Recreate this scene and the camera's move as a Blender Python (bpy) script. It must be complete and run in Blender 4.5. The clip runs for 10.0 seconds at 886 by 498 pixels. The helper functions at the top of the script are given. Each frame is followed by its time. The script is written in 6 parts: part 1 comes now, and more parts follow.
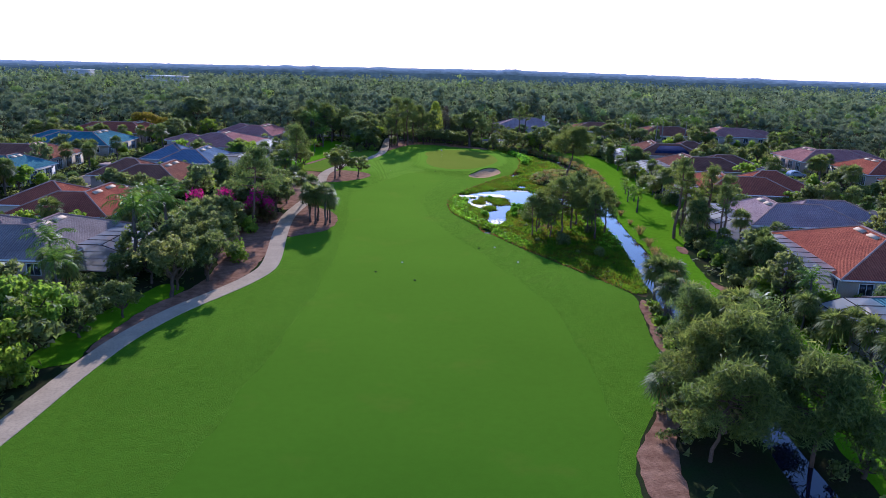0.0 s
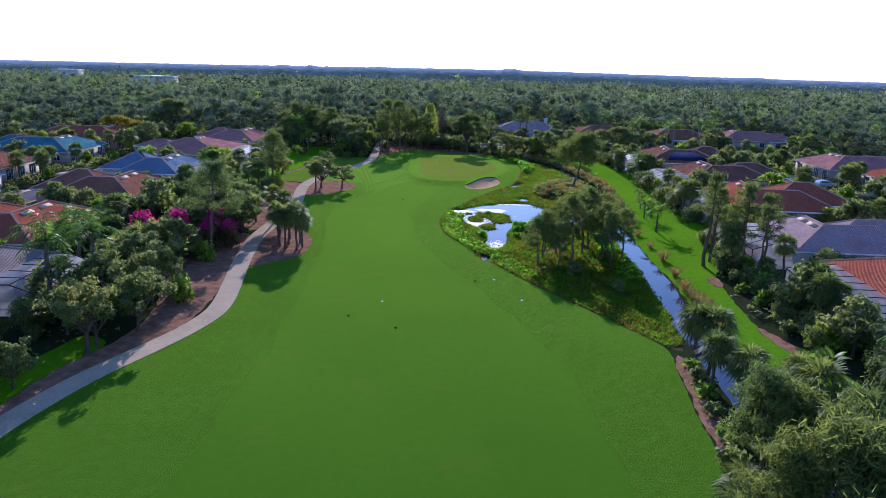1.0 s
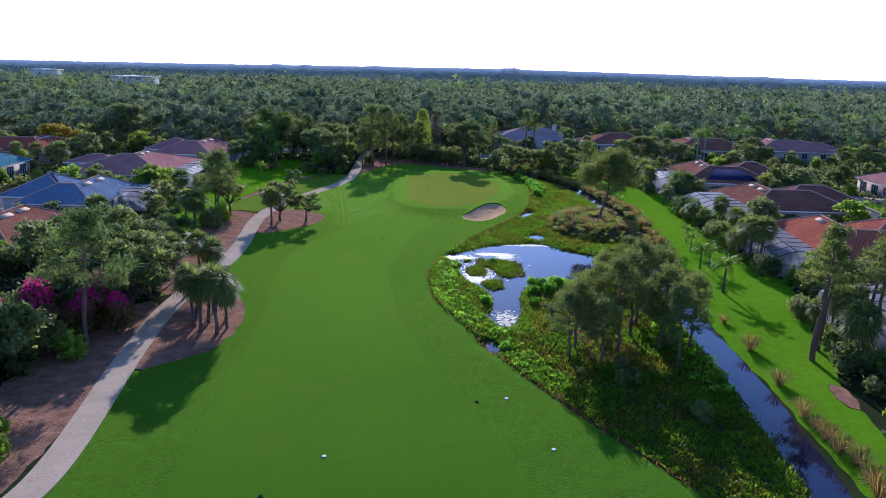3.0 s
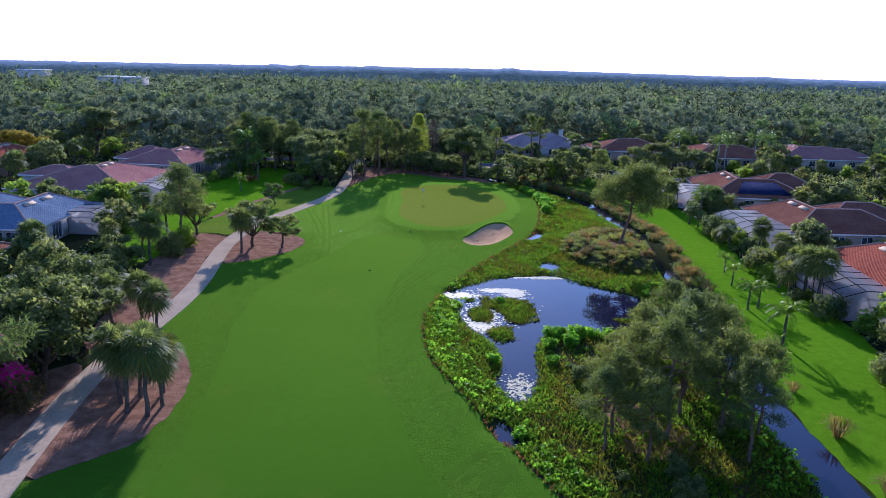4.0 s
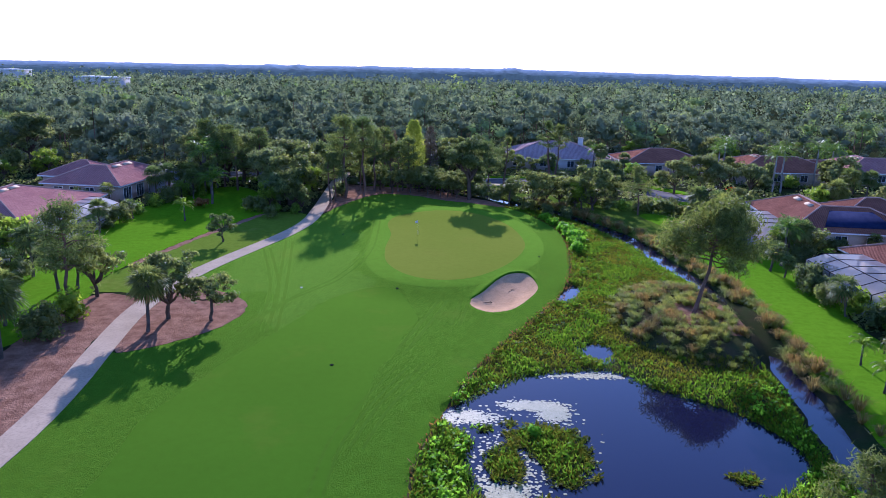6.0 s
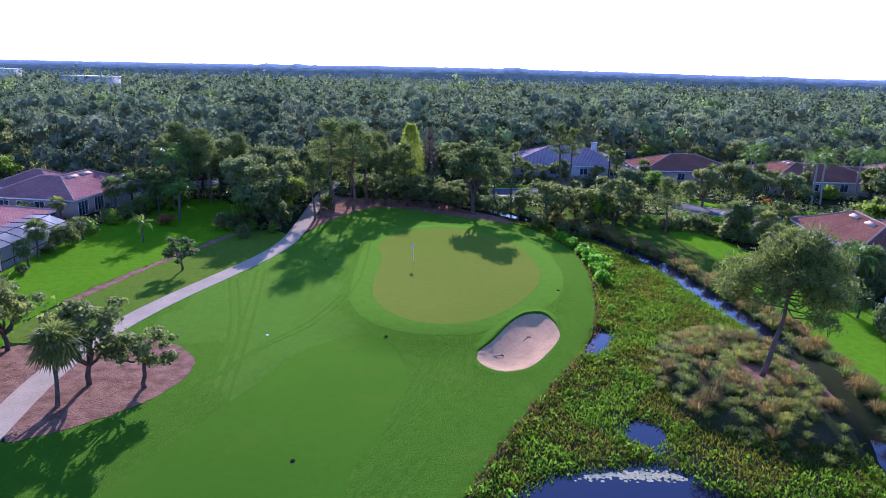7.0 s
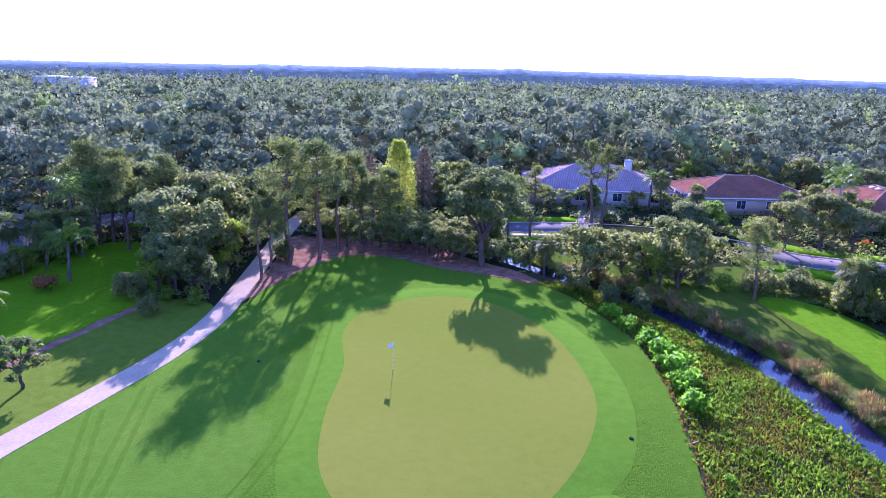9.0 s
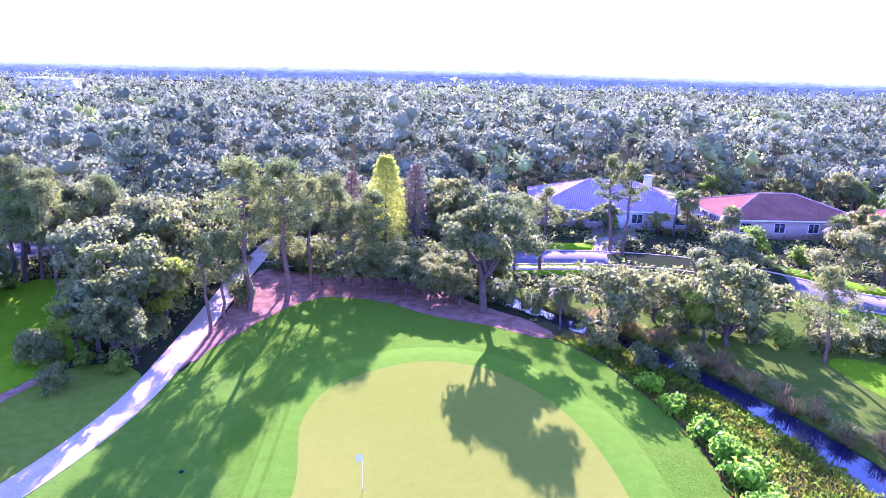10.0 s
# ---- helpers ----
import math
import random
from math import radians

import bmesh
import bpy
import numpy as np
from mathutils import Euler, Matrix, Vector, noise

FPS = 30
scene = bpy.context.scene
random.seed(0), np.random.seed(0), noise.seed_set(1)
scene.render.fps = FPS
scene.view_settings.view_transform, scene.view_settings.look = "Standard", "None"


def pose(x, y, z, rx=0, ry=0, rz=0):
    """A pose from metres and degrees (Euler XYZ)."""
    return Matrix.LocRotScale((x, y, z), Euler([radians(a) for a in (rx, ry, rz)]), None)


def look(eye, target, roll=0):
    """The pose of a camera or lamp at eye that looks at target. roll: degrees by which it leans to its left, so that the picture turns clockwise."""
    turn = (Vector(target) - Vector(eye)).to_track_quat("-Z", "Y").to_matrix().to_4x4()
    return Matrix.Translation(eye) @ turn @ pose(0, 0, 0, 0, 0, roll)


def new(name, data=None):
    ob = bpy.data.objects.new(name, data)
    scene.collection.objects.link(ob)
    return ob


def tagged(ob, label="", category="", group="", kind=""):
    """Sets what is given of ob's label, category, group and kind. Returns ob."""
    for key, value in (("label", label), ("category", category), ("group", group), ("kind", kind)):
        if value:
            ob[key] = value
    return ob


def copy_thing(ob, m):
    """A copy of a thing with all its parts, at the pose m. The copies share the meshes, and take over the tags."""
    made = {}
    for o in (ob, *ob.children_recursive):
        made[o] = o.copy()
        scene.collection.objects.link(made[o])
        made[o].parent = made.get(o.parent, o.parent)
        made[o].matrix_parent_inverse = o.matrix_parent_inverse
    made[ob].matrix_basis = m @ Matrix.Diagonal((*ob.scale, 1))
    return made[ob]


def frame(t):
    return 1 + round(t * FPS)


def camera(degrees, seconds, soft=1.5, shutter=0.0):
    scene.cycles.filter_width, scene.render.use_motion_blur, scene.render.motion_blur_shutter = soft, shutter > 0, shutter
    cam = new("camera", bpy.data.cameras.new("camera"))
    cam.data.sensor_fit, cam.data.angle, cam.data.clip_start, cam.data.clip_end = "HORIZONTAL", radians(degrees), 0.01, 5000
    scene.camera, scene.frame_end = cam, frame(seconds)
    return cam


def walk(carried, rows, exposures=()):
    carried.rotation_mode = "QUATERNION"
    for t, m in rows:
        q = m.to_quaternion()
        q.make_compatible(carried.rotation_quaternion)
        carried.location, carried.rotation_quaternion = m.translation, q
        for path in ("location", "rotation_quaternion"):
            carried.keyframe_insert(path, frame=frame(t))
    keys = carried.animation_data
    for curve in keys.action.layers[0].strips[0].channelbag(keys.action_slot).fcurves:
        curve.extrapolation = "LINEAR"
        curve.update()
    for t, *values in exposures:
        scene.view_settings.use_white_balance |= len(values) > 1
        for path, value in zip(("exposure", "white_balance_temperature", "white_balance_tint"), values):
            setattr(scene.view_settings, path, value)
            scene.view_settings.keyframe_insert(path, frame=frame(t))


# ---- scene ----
cam = camera(61.9, 10.0, 0.8)
METRES, EYE, TILT, LEAN, TURN = 153.6, 25.5, 0.2, 0.3, 0.0
ROWS = [
    (0.0, 0.0, 0.0, 0.0, 0.46, -14.44, -1.77),
    (0.5, 0.004, 0.0565, -0.001, 0.43, -14.45, -1.76),
    (1.0, 0.0067, 0.1108, -0.0018, 0.38, -14.45, -1.74),
    (1.5, 0.0087, 0.164, -0.0025, 0.35, -14.48, -1.72),
    (2.0, 0.0103, 0.218, -0.0031, 0.34, -14.48, -1.74),
    (2.5, 0.0117, 0.2692, -0.0031, 0.31, -14.5, -1.71),
    (4.0, 0.0132, 0.4267, -0.0023, 0.16, -14.52, -1.66),
    (4.5, 0.0129, 0.4771, -0.0038, 0.16, -14.53, -1.67),
    (5.0, 0.0125, 0.5293, -0.0051, 0.13, -14.5, -1.64),
    (5.5, 0.0128, 0.5797, -0.0068, 0.13, -14.5, -1.64),
    (7.0, 0.0135, 0.735, -0.0129, 0.2, -14.52, -1.63),
    (7.5, 0.0129, 0.7875, -0.014, 0.2, -14.52, -1.64),
    (8.0, 0.0129, 0.842, -0.0143, 0.21, -14.5, -1.64),
    (8.5, 0.0135, 0.8944, -0.0155, 0.21, -14.49, -1.66),
    (9.0, 0.0146, 0.947, -0.0166, 0.2, -14.47, -1.69),
    (9.5, 0.0162, 0.9994, -0.0166, 0.16, -14.41, -1.76),
    (10.0, 0.0176, 1.0515, -0.0166, 0.13, -14.35, -1.8),
]
walk(cam, [(t, pose(0, 0, EYE, TILT, LEAN, TURN) @ pose(METRES * x, METRES * y, METRES * z, 90 + pitch, roll, yaw)) for t, x, y, z, yaw, pitch, roll in ROWS],
     [(0.0, 0.58, 4700, 28), (2.5, 0.58, 4700, 28), (4.5, 0.66, 4700, 32), (5.5, 0.82, 4650, 35), (7.5, 1.12, 4500, 45), (8.5, 1.5, 4550, 55), (9.0, 1.75, 4600, 62), (10.0, 2.75, 4700, 86)])

# ---- light ----
SUN_AZ, SUN_EL = -1.8, 19.3          # degrees: left of straight ahead, above the horizon
world = bpy.data.worlds.new("sky")
scene.world = world
world.use_nodes = True
wt = world.node_tree
sky = wt.nodes.new("ShaderNodeTexSky")
sky.sky_type, sky.sun_disc = "NISHITA", False
sky.sun_elevation, sky.sun_rotation = radians(SUN_EL), radians(SUN_AZ)
sky.air_density, sky.dust_density, sky.ozone_density = 1.0, 0.15, 2.5
wt.links.new(sky.outputs[0], wt.nodes["Background"].inputs[0])
wt.nodes["Background"].inputs[1].default_value = 0.13
sun_data = bpy.data.lights.new("sun", "SUN")
sun_data.energy, sun_data.angle, sun_data.color = 5.0, radians(0.55), (1.0, 0.85, 0.62)
sun_way = Vector((math.sin(radians(SUN_AZ)) * math.cos(radians(SUN_EL)), math.cos(radians(SUN_AZ)) * math.cos(radians(SUN_EL)), math.sin(radians(SUN_EL))))
sun = new("sun", sun_data)
sun.matrix_world = look(sun_way * 300, (0, 0, 0))


# ---- materials ----
class Nodes:
    """A small writer of node materials."""

    def __init__(self, name):
        self.m = bpy.data.materials.new(name)
        self.m.use_nodes = True
        self.t = self.m.node_tree
        self.t.nodes.clear()
        self.out = self.add("ShaderNodeOutputMaterial")

    def add(self, kind, **values):
        n = self.t.nodes.new(kind)
        for k, v in values.items():
            n.inputs[k].default_value = v
        return n

    def link(self, a, b):
        self.t.links.new(a, b)

    def place(self):
        return self.add("ShaderNodeNewGeometry").outputs["Position"]

    def noise(self, where, scale, detail=3.0, rough=0.55):
        n = self.add("ShaderNodeTexNoise", Scale=scale, Detail=detail, Roughness=rough)
        self.link(where, n.inputs["Vector"])
        return n.outputs["Fac"]

    def ramp(self, fac, stops):
        r = self.add("ShaderNodeValToRGB")
        e = r.color_ramp.elements
        while len(e) < len(stops):
            e.new(0.5)
        for el, (p, c) in zip(e, stops):
            el.position, el.color = p, (*c, 1.0)
        self.link(fac, r.inputs["Fac"])
        return r.outputs["Color"]

    def mix(self, a, b, fac, how="MIX"):
        n = self.t.nodes.new("ShaderNodeMix")
        n.data_type, n.blend_type = "RGBA", how
        for v, i in ((fac, 0), (a, 6), (b, 7)):
            if isinstance(v, (int, float)):
                n.inputs[i].default_value = v
            elif isinstance(v, tuple):
                n.inputs[i].default_value = (*v, 1.0)
            else:
                self.link(v, n.inputs[i])
        return n.outputs[2]

    def bump(self, height, strength, distance):
        b = self.add("ShaderNodeBump", Strength=strength, Distance=distance)
        self.link(height, b.inputs["Height"])
        return b.outputs["Normal"]

    def shader(self, colour, rough, normal=None, spec=0.4, metal=0.0):
        p = self.add("ShaderNodeBsdfPrincipled")
        p.inputs["Metallic"].default_value = metal
        p.inputs["Specular IOR Level"].default_value = spec
        for v, i in ((colour, "Base Color"), (rough, "Roughness")):
            if isinstance(v, (int, float)):
                p.inputs[i].default_value = v
            elif isinstance(v, tuple):
                p.inputs[i].default_value = (*v, 1.0)
            else:
                self.link(v, p.inputs[i])
        if normal is not None:
            self.link(normal, p.inputs["Normal"])
        return p.outputs[0]

    def done(self, surface):
        self.link(surface, self.out.inputs["Surface"])
        return self.m


def plain(name, c1, c2, scale=1.0, fine=12.0, rough=0.8, bump=0.3, depth=0.01, spec=0.0, metal=0.0):
    """Two tones mixed by broad and fine noise, with a fine relief."""
    n = Nodes(name)
    p = n.place()
    a = n.mix(c1, c2, n.ramp(n.noise(p, scale), [(0.35, (0, 0, 0)), (0.65, (1, 1, 1))]))
    f = n.noise(p, fine, 4.0, 0.65)
    col = n.mix(a, n.mix(a, (0.45, 0.45, 0.45), 0.5, "MULTIPLY"), n.ramp(f, [(0.45, (0, 0, 0)), (0.75, (1, 1, 1))]))
    return n.done(n.shader(col, rough, n.bump(f, bump, depth), spec, metal))


def turf(name, c1, c2, dry, dry_amount, relief=0.03, sheen=0.075, mottle=0.7):
    """Mown grass: broad drifts, patches, fine blades."""
    n = Nodes(name)
    p = n.place()
    broad = n.noise(p, 0.045, 3.0)
    col = n.mix(c1, c2, n.ramp(broad, [(0.3, (0, 0, 0)), (0.7, (1, 1, 1))]))
    col = n.mix(col, dry, n.ramp(n.noise(p, 0.13, 5.0, 0.6), [(0.58, (0, 0, 0)), (0.8, (dry_amount,) * 3)]))
    fine = n.noise(p, 9.0, 5.0, 0.7)
    col = n.mix(col, n.mix(col, (0.55, 0.6, 0.4), 1.0, "MULTIPLY"), n.ramp(fine, [(0.4, (0, 0, 0)), (0.72, (mottle,) * 3)]))
    mid = n.noise(p, 1.3, 4.0, 0.6)
    col = n.mix(col, n.mix(col, (0.7, 0.72, 0.6), 1.0, "MULTIPLY"), n.ramp(mid, [(0.4, (0, 0, 0)), (0.7, (mottle,) * 3)]))
    surface = n.shader(col, 0.95, n.bump(fine, 0.6, relief), 0.0)
    p = surface.node
    p.inputs["Sheen Weight"].default_value = sheen
    p.inputs["Sheen Roughness"].default_value = 0.5
    p.inputs["Sheen Tint"].default_value = (0.68, 1.0, 0.08, 1.0)
    return n.done(surface)


def foliage(name, dark, light, through_share=0.5, rough=0.62, spec=0.16, drift=0.12):
    """Leaves: each leaf and each part of a crown has its own tone; light shines through."""
    n = Nodes(name)
    g = n.add("ShaderNodeNewGeometry")
    tone = n.ramp(g.outputs["Random Per Island"], [(0.0, dark), (1.0, light)])
    big = n.noise(g.outputs["Position"], drift, 2.0)
    col = n.mix(n.mix(tone, (0.72, 0.76, 0.72), 1.0, "MULTIPLY"), n.mix(tone, (1.3, 1.15, 0.9), 1.0, "MULTIPLY"), n.ramp(big, [(0.35, (0, 0, 0)), (0.65, (1, 1, 1))]))
    info = n.add("ShaderNodeObjectInfo")
    col = n.mix(col, n.mix(col, (1.14, 1.03, 0.82), 1.0, "MULTIPLY"), info.outputs["Random"])
    tr = n.add("ShaderNodeBsdfTranslucent")
    n.link(n.mix(col, (1.8, 1.85, 1.1), 1.0, "MULTIPLY"), tr.inputs["Color"])
    mixer = n.add("ShaderNodeMixShader", Fac=through_share)
    n.link(n.shader(col, rough, None, spec), mixer.inputs[1])
    n.link(tr.outputs[0], mixer.inputs[2])
    return n.done(mixer.outputs[0])


def woods_leaf():
    """Leaves of the mixed woods: each tree has its own tone."""
    n = Nodes("woods_leaves")
    at = n.add("ShaderNodeAttribute")
    at.attribute_name = "tone"
    g = n.add("ShaderNodeNewGeometry")
    col = n.ramp(at.outputs["Fac"], [(0.0, (0.11, 0.135, 0.075)), (0.3, (0.18, 0.205, 0.11)), (0.55, (0.225, 0.25, 0.135)), (0.75, (0.26, 0.275, 0.175)), (0.9, (0.265, 0.32, 0.10)), (1.0, (0.33, 0.39, 0.10))])
    col = n.mix(n.mix(col, (0.78, 0.8, 0.84), 1.0, "MULTIPLY"), n.mix(col, (1.12, 1.12, 1.06), 1.0, "MULTIPLY"), g.outputs["Random Per Island"])
    col = n.mix(col, n.mix(col, (0.78, 0.8, 0.88), 1.0, "MULTIPLY"), n.ramp(n.noise(g.outputs["Position"], 0.012, 3.0), [(0.4, (0, 0, 0)), (0.65, (1, 1, 1))]))
    tr = n.add("ShaderNodeBsdfTranslucent")
    n.link(n.mix(col, (1.6, 1.65, 1.1), 1.0, "MULTIPLY"), tr.inputs["Color"])
    mixer = n.add("ShaderNodeMixShader", Fac=0.3)
    n.link(n.shader(col, 0.65, n.bump(n.noise(g.outputs["Position"], 1.1, 4.0, 0.7), 0.3, 0.5), 0.0), mixer.inputs[1])
    n.link(tr.outputs[0], mixer.inputs[2])
    return n.done(mixer.outputs[0])


def roof_tiles(name, c1, c2):
    """Barrel roof tiles: rolls down the slope, courses across it, worn tones."""
    n = Nodes(name)
    uv = n.add("ShaderNodeUVMap").outputs["UV"]
    rolls = n.add("ShaderNodeTexWave", Scale=1.05, Distortion=0.0)
    rolls.bands_direction = "X"
    n.link(uv, rolls.inputs["Vector"])
    rows = n.add("ShaderNodeTexWave", Scale=0.8, Distortion=0.0)
    rows.bands_direction, rows.wave_profile = "Y", "SAW"
    n.link(uv, rows.inputs["Vector"])
    p = n.place()
    col = n.mix(c1, c2, n.ramp(n.noise(p, 0.35, 4.0, 0.6), [(0.35, (0, 0, 0)), (0.65, (1, 1, 1))]))
    col = n.mix(col, n.mix(col, (0.5, 0.5, 0.55), 1.0, "MULTIPLY"), n.ramp(n.noise(p, 3.5, 5.0, 0.7), [(0.4, (0, 0, 0)), (0.75, (0.9, 0.9, 0.9))]))
    col = n.mix(col, n.mix(col, (0.55, 0.5, 0.5), 1.0, "MULTIPLY"), n.ramp(rolls.outputs["Fac"], [(0.0, (0.8, 0.8, 0.8)), (0.45, (0, 0, 0))]))
    h = n.mix(rolls.outputs["Color"], rows.outputs["Color"], 0.35)
    return n.done(n.shader(col, 0.85, n.bump(h, 0.9, 0.09), 0.0))


M = dict(
    earth=plain("leaf_litter", (0.04, 0.036, 0.018), (0.026, 0.042, 0.012), 0.25, 6.0, 0.95, 0.6, 0.05, 0.0),
    rough=turf("rough_grass", (0.05, 0.134, 0.006), (0.034, 0.103, 0.004), (0.105, 0.135, 0.018), 0.5, 0.14, sheen=0.22),
    fairway=turf("fairway_grass", (0.041, 0.118, 0.004), (0.029, 0.096, 0.003), (0.085, 0.112, 0.012), 0.6, 0.015, sheen=0.18, mottle=0.3),
    lawn=turf("lawn_grass", (0.135, 0.27, 0.003), (0.1, 0.225, 0.002), (0.16, 0.21, 0.008), 0.3, 0.04, sheen=0.03),
    # dew's pale sheen against the sun is partly put into this colour
    dewy=turf("dewy_rough_grass", (0.056, 0.138, 0.011), (0.04, 0.111, 0.008), (0.105, 0.136, 0.019), 0.5, 0.1, sheen=0.235),
    dull=turf("worn_rough_grass", (0.13, 0.17, 0.02), (0.105, 0.16, 0.014), (0.24, 0.18, 0.06), 0.6, 0.04),
    collar=turf("collar_grass", (0.058, 0.147, 0.008), (0.046, 0.13, 0.006), (0.115, 0.145, 0.018), 0.45, 0.03, sheen=0.2),
    green=turf("putting_green_grass", (0.175, 0.185, 0.022), (0.147, 0.168, 0.017), (0.205, 0.18, 0.03), 0.6, 0.004, mottle=0.28),
    track=turf("tyre_marked_grass", (0.046, 0.121, 0.007), (0.033, 0.097, 0.005), (0.086, 0.114, 0.013), 0.5, 0.03, sheen=0.185),
    bank=turf("bank_grass", (0.085, 0.12, 0.016), (0.065, 0.10, 0.012), (0.15, 0.115, 0.045), 0.7, 0.10),
    mulch=plain("pine_straw", (0.34, 0.19, 0.115), (0.21, 0.11, 0.065), 0.9, 5.0, 0.95, 1.0, 0.10, 0.0),
    sand=plain("bunker_sand", (0.56, 0.35, 0.18), (0.48, 0.295, 0.15), 0.8, 5.0, 0.95, 0.7, 0.05, 0.0),
    concrete=plain("path_concrete", (0.50, 0.385, 0.255), (0.42, 0.325, 0.215), 0.35, 5.0, 0.85, 0.3, 0.01),
    asphalt=plain("road_asphalt", (0.17, 0.155, 0.15), (0.13, 0.12, 0.12), 0.2, 8.0, 0.9, 0.4, 0.01),
    pavers=plain("driveway_pavers", (0.36, 0.28, 0.25), (0.29, 0.22, 0.20), 1.2, 6.0, 0.85, 0.4, 0.01),
    mud=plain("marsh_mud", (0.05, 0.06, 0.018), (0.075, 0.06, 0.028), 0.5, 5.0, 0.9, 0.8, 0.06, 0.0),
    bark=plain("bark", (0.13, 0.09, 0.065), (0.085, 0.065, 0.05), 1.5, 9.0, 0.95, 1.0, 0.04, 0.0),
    pine_bark=plain("pine_bark", (0.19, 0.115, 0.08), (0.12, 0.08, 0.06), 1.2, 8.0, 0.95, 1.0, 0.05, 0.0),
    palm_bark=plain("palm_bark", (0.15, 0.12, 0.095), (0.09, 0.072, 0.058), 2.0, 10.0, 0.95, 1.0, 0.04, 0.0),
    stucco=plain("cream_stucco", (0.50, 0.42, 0.32), (0.45, 0.38, 0.29), 0.3, 15.0, 0.9, 0.4, 0.01),
    stucco_pink=plain("peach_stucco", (0.50, 0.37, 0.29), (0.44, 0.33, 0.26), 0.3, 15.0, 0.9, 0.4, 0.01),
    stucco_white=plain("white_stucco", (0.58, 0.54, 0.49), (0.52, 0.49, 0.45), 0.3, 15.0, 0.9, 0.4, 0.01),
    trim=plain("white_painted_trim", (0.78, 0.76, 0.72), (0.72, 0.70, 0.66), 0.5, 10.0, 0.6, 0.1, 0.005),
    alum=plain("bronze_aluminium", (0.045, 0.038, 0.034), (0.06, 0.05, 0.045), 1.0, 12.0, 0.5, 0.1, 0.003),
    cap=plain("ridge_tile_mortar", (0.44, 0.30, 0.24), (0.36, 0.23, 0.185), 0.8, 9.0, 0.85, 0.4, 0.02),
    vent=plain("cream_ridge_vent", (0.56, 0.44, 0.31), (0.48, 0.37, 0.26), 0.8, 9.0, 0.7, 0.2, 0.01),
)
M["tile_red"] = roof_tiles("red_roof_tiles", (0.44, 0.145, 0.08), (0.35, 0.11, 0.065))
M["tile_rust"] = roof_tiles("rust_roof_tiles", (0.36, 0.16, 0.095), (0.28, 0.12, 0.075))
M["tile_brown"] = roof_tiles("brown_roof_tiles", (0.30, 0.14, 0.09), (0.22, 0.10, 0.065))
M["tile_pink"] = roof_tiles("faded_pink_roof_tiles", (0.50, 0.25, 0.20), (0.40, 0.19, 0.16))
M["tile_pale"] = roof_tiles("pale_grey_pink_roof_tiles", (0.50, 0.36, 0.33), (0.42, 0.29, 0.27))
M["tile_blue"] = roof_tiles("blue_roof_tiles", (0.23, 0.29, 0.36), (0.17, 0.22, 0.29))
M["tile_teal"] = roof_tiles("teal_grey_roof_tiles", (0.13, 0.27, 0.29), (0.09, 0.20, 0.22))
M["tile_taupe"] = roof_tiles("taupe_roof_tiles", (0.34, 0.28, 0.24), (0.27, 0.215, 0.185))
M["oak_leaf"] = foliage("oak_leaves", (0.074, 0.104, 0.045), (0.178, 0.215, 0.088), 0.5)
M["bract_leaf"] = foliage("bougainvillea_leaves", (0.085, 0.08, 0.05), (0.15, 0.125, 0.08))
M["bright_leaf"] = foliage("bright_leaves", (0.10, 0.18, 0.02), (0.22, 0.31, 0.042), 0.5)
M["fresh_leaf"] = foliage("fresh_waterside_leaves", (0.11, 0.25, 0.012), (0.20, 0.40, 0.02), 0.5, 0.6, 0.1)
M["grey_leaf"] = foliage("grey_green_leaves", (0.085, 0.115, 0.06), (0.185, 0.22, 0.105))
M["yellow_leaf"] = foliage("yellow_flowering_crown", (0.16, 0.15, 0.02), (0.30, 0.24, 0.03), 0.35)
M["pine_leaf"] = foliage("pine_needles", (0.062, 0.094, 0.034), (0.155, 0.195, 0.068), 0.45)
M["palm_leaf"] = foliage("fan_palm_leaves", (0.065, 0.1, 0.034), (0.175, 0.215, 0.08), 0.4, 0.62, 0.08)
M["feather_leaf"] = foliage("feather_palm_leaves", (0.05, 0.11, 0.02), (0.135, 0.225, 0.04), 0.38, 0.55, 0.25)
M["young_leaf"] = foliage("young_palm_leaves", (0.09, 0.16, 0.015), (0.17, 0.25, 0.03), 0.4, 0.55, 0.2)
M["cypress_leaf"] = foliage("cypress_leaves", (0.15, 0.21, 0.03), (0.27, 0.34, 0.06), 0.5)
M["bare_twig"] = foliage("bare_twigs", (0.11, 0.09, 0.075), (0.17, 0.14, 0.115), 0.15)
M["flower"] = foliage("magenta_bracts", (0.36, 0.01, 0.2), (0.56, 0.03, 0.36), 0.35)
M["red_flower"] = foliage("red_flowers", (0.45, 0.03, 0.02), (0.6, 0.08, 0.03), 0.3)
M["copper_leaf"] = foliage("copper_shrub_leaves", (0.16, 0.08, 0.03), (0.25, 0.12, 0.05), 0.3)
M["marsh_leaf"] = foliage("pickerelweed_leaves", (0.048, 0.118, 0.006), (0.112, 0.205, 0.01), 0.5, 0.6, 0.05, 0.35)
M["royal_stem"] = plain("royal_palm_stem", (0.34, 0.30, 0.26), (0.26, 0.23, 0.2), 1.2, 8.0, 0.9, 0.3, 0.01)
M["sedge"] = foliage("yellow_green_sedge", (0.06, 0.093, 0.008), (0.146, 0.151, 0.018), 0.45, 0.6, 0.02, 0.3)
M["fountain"] = foliage("fountain_grass_blades", (0.16, 0.125, 0.06), (0.29, 0.225, 0.11), 0.45, 0.7, 0.02, 0.4)
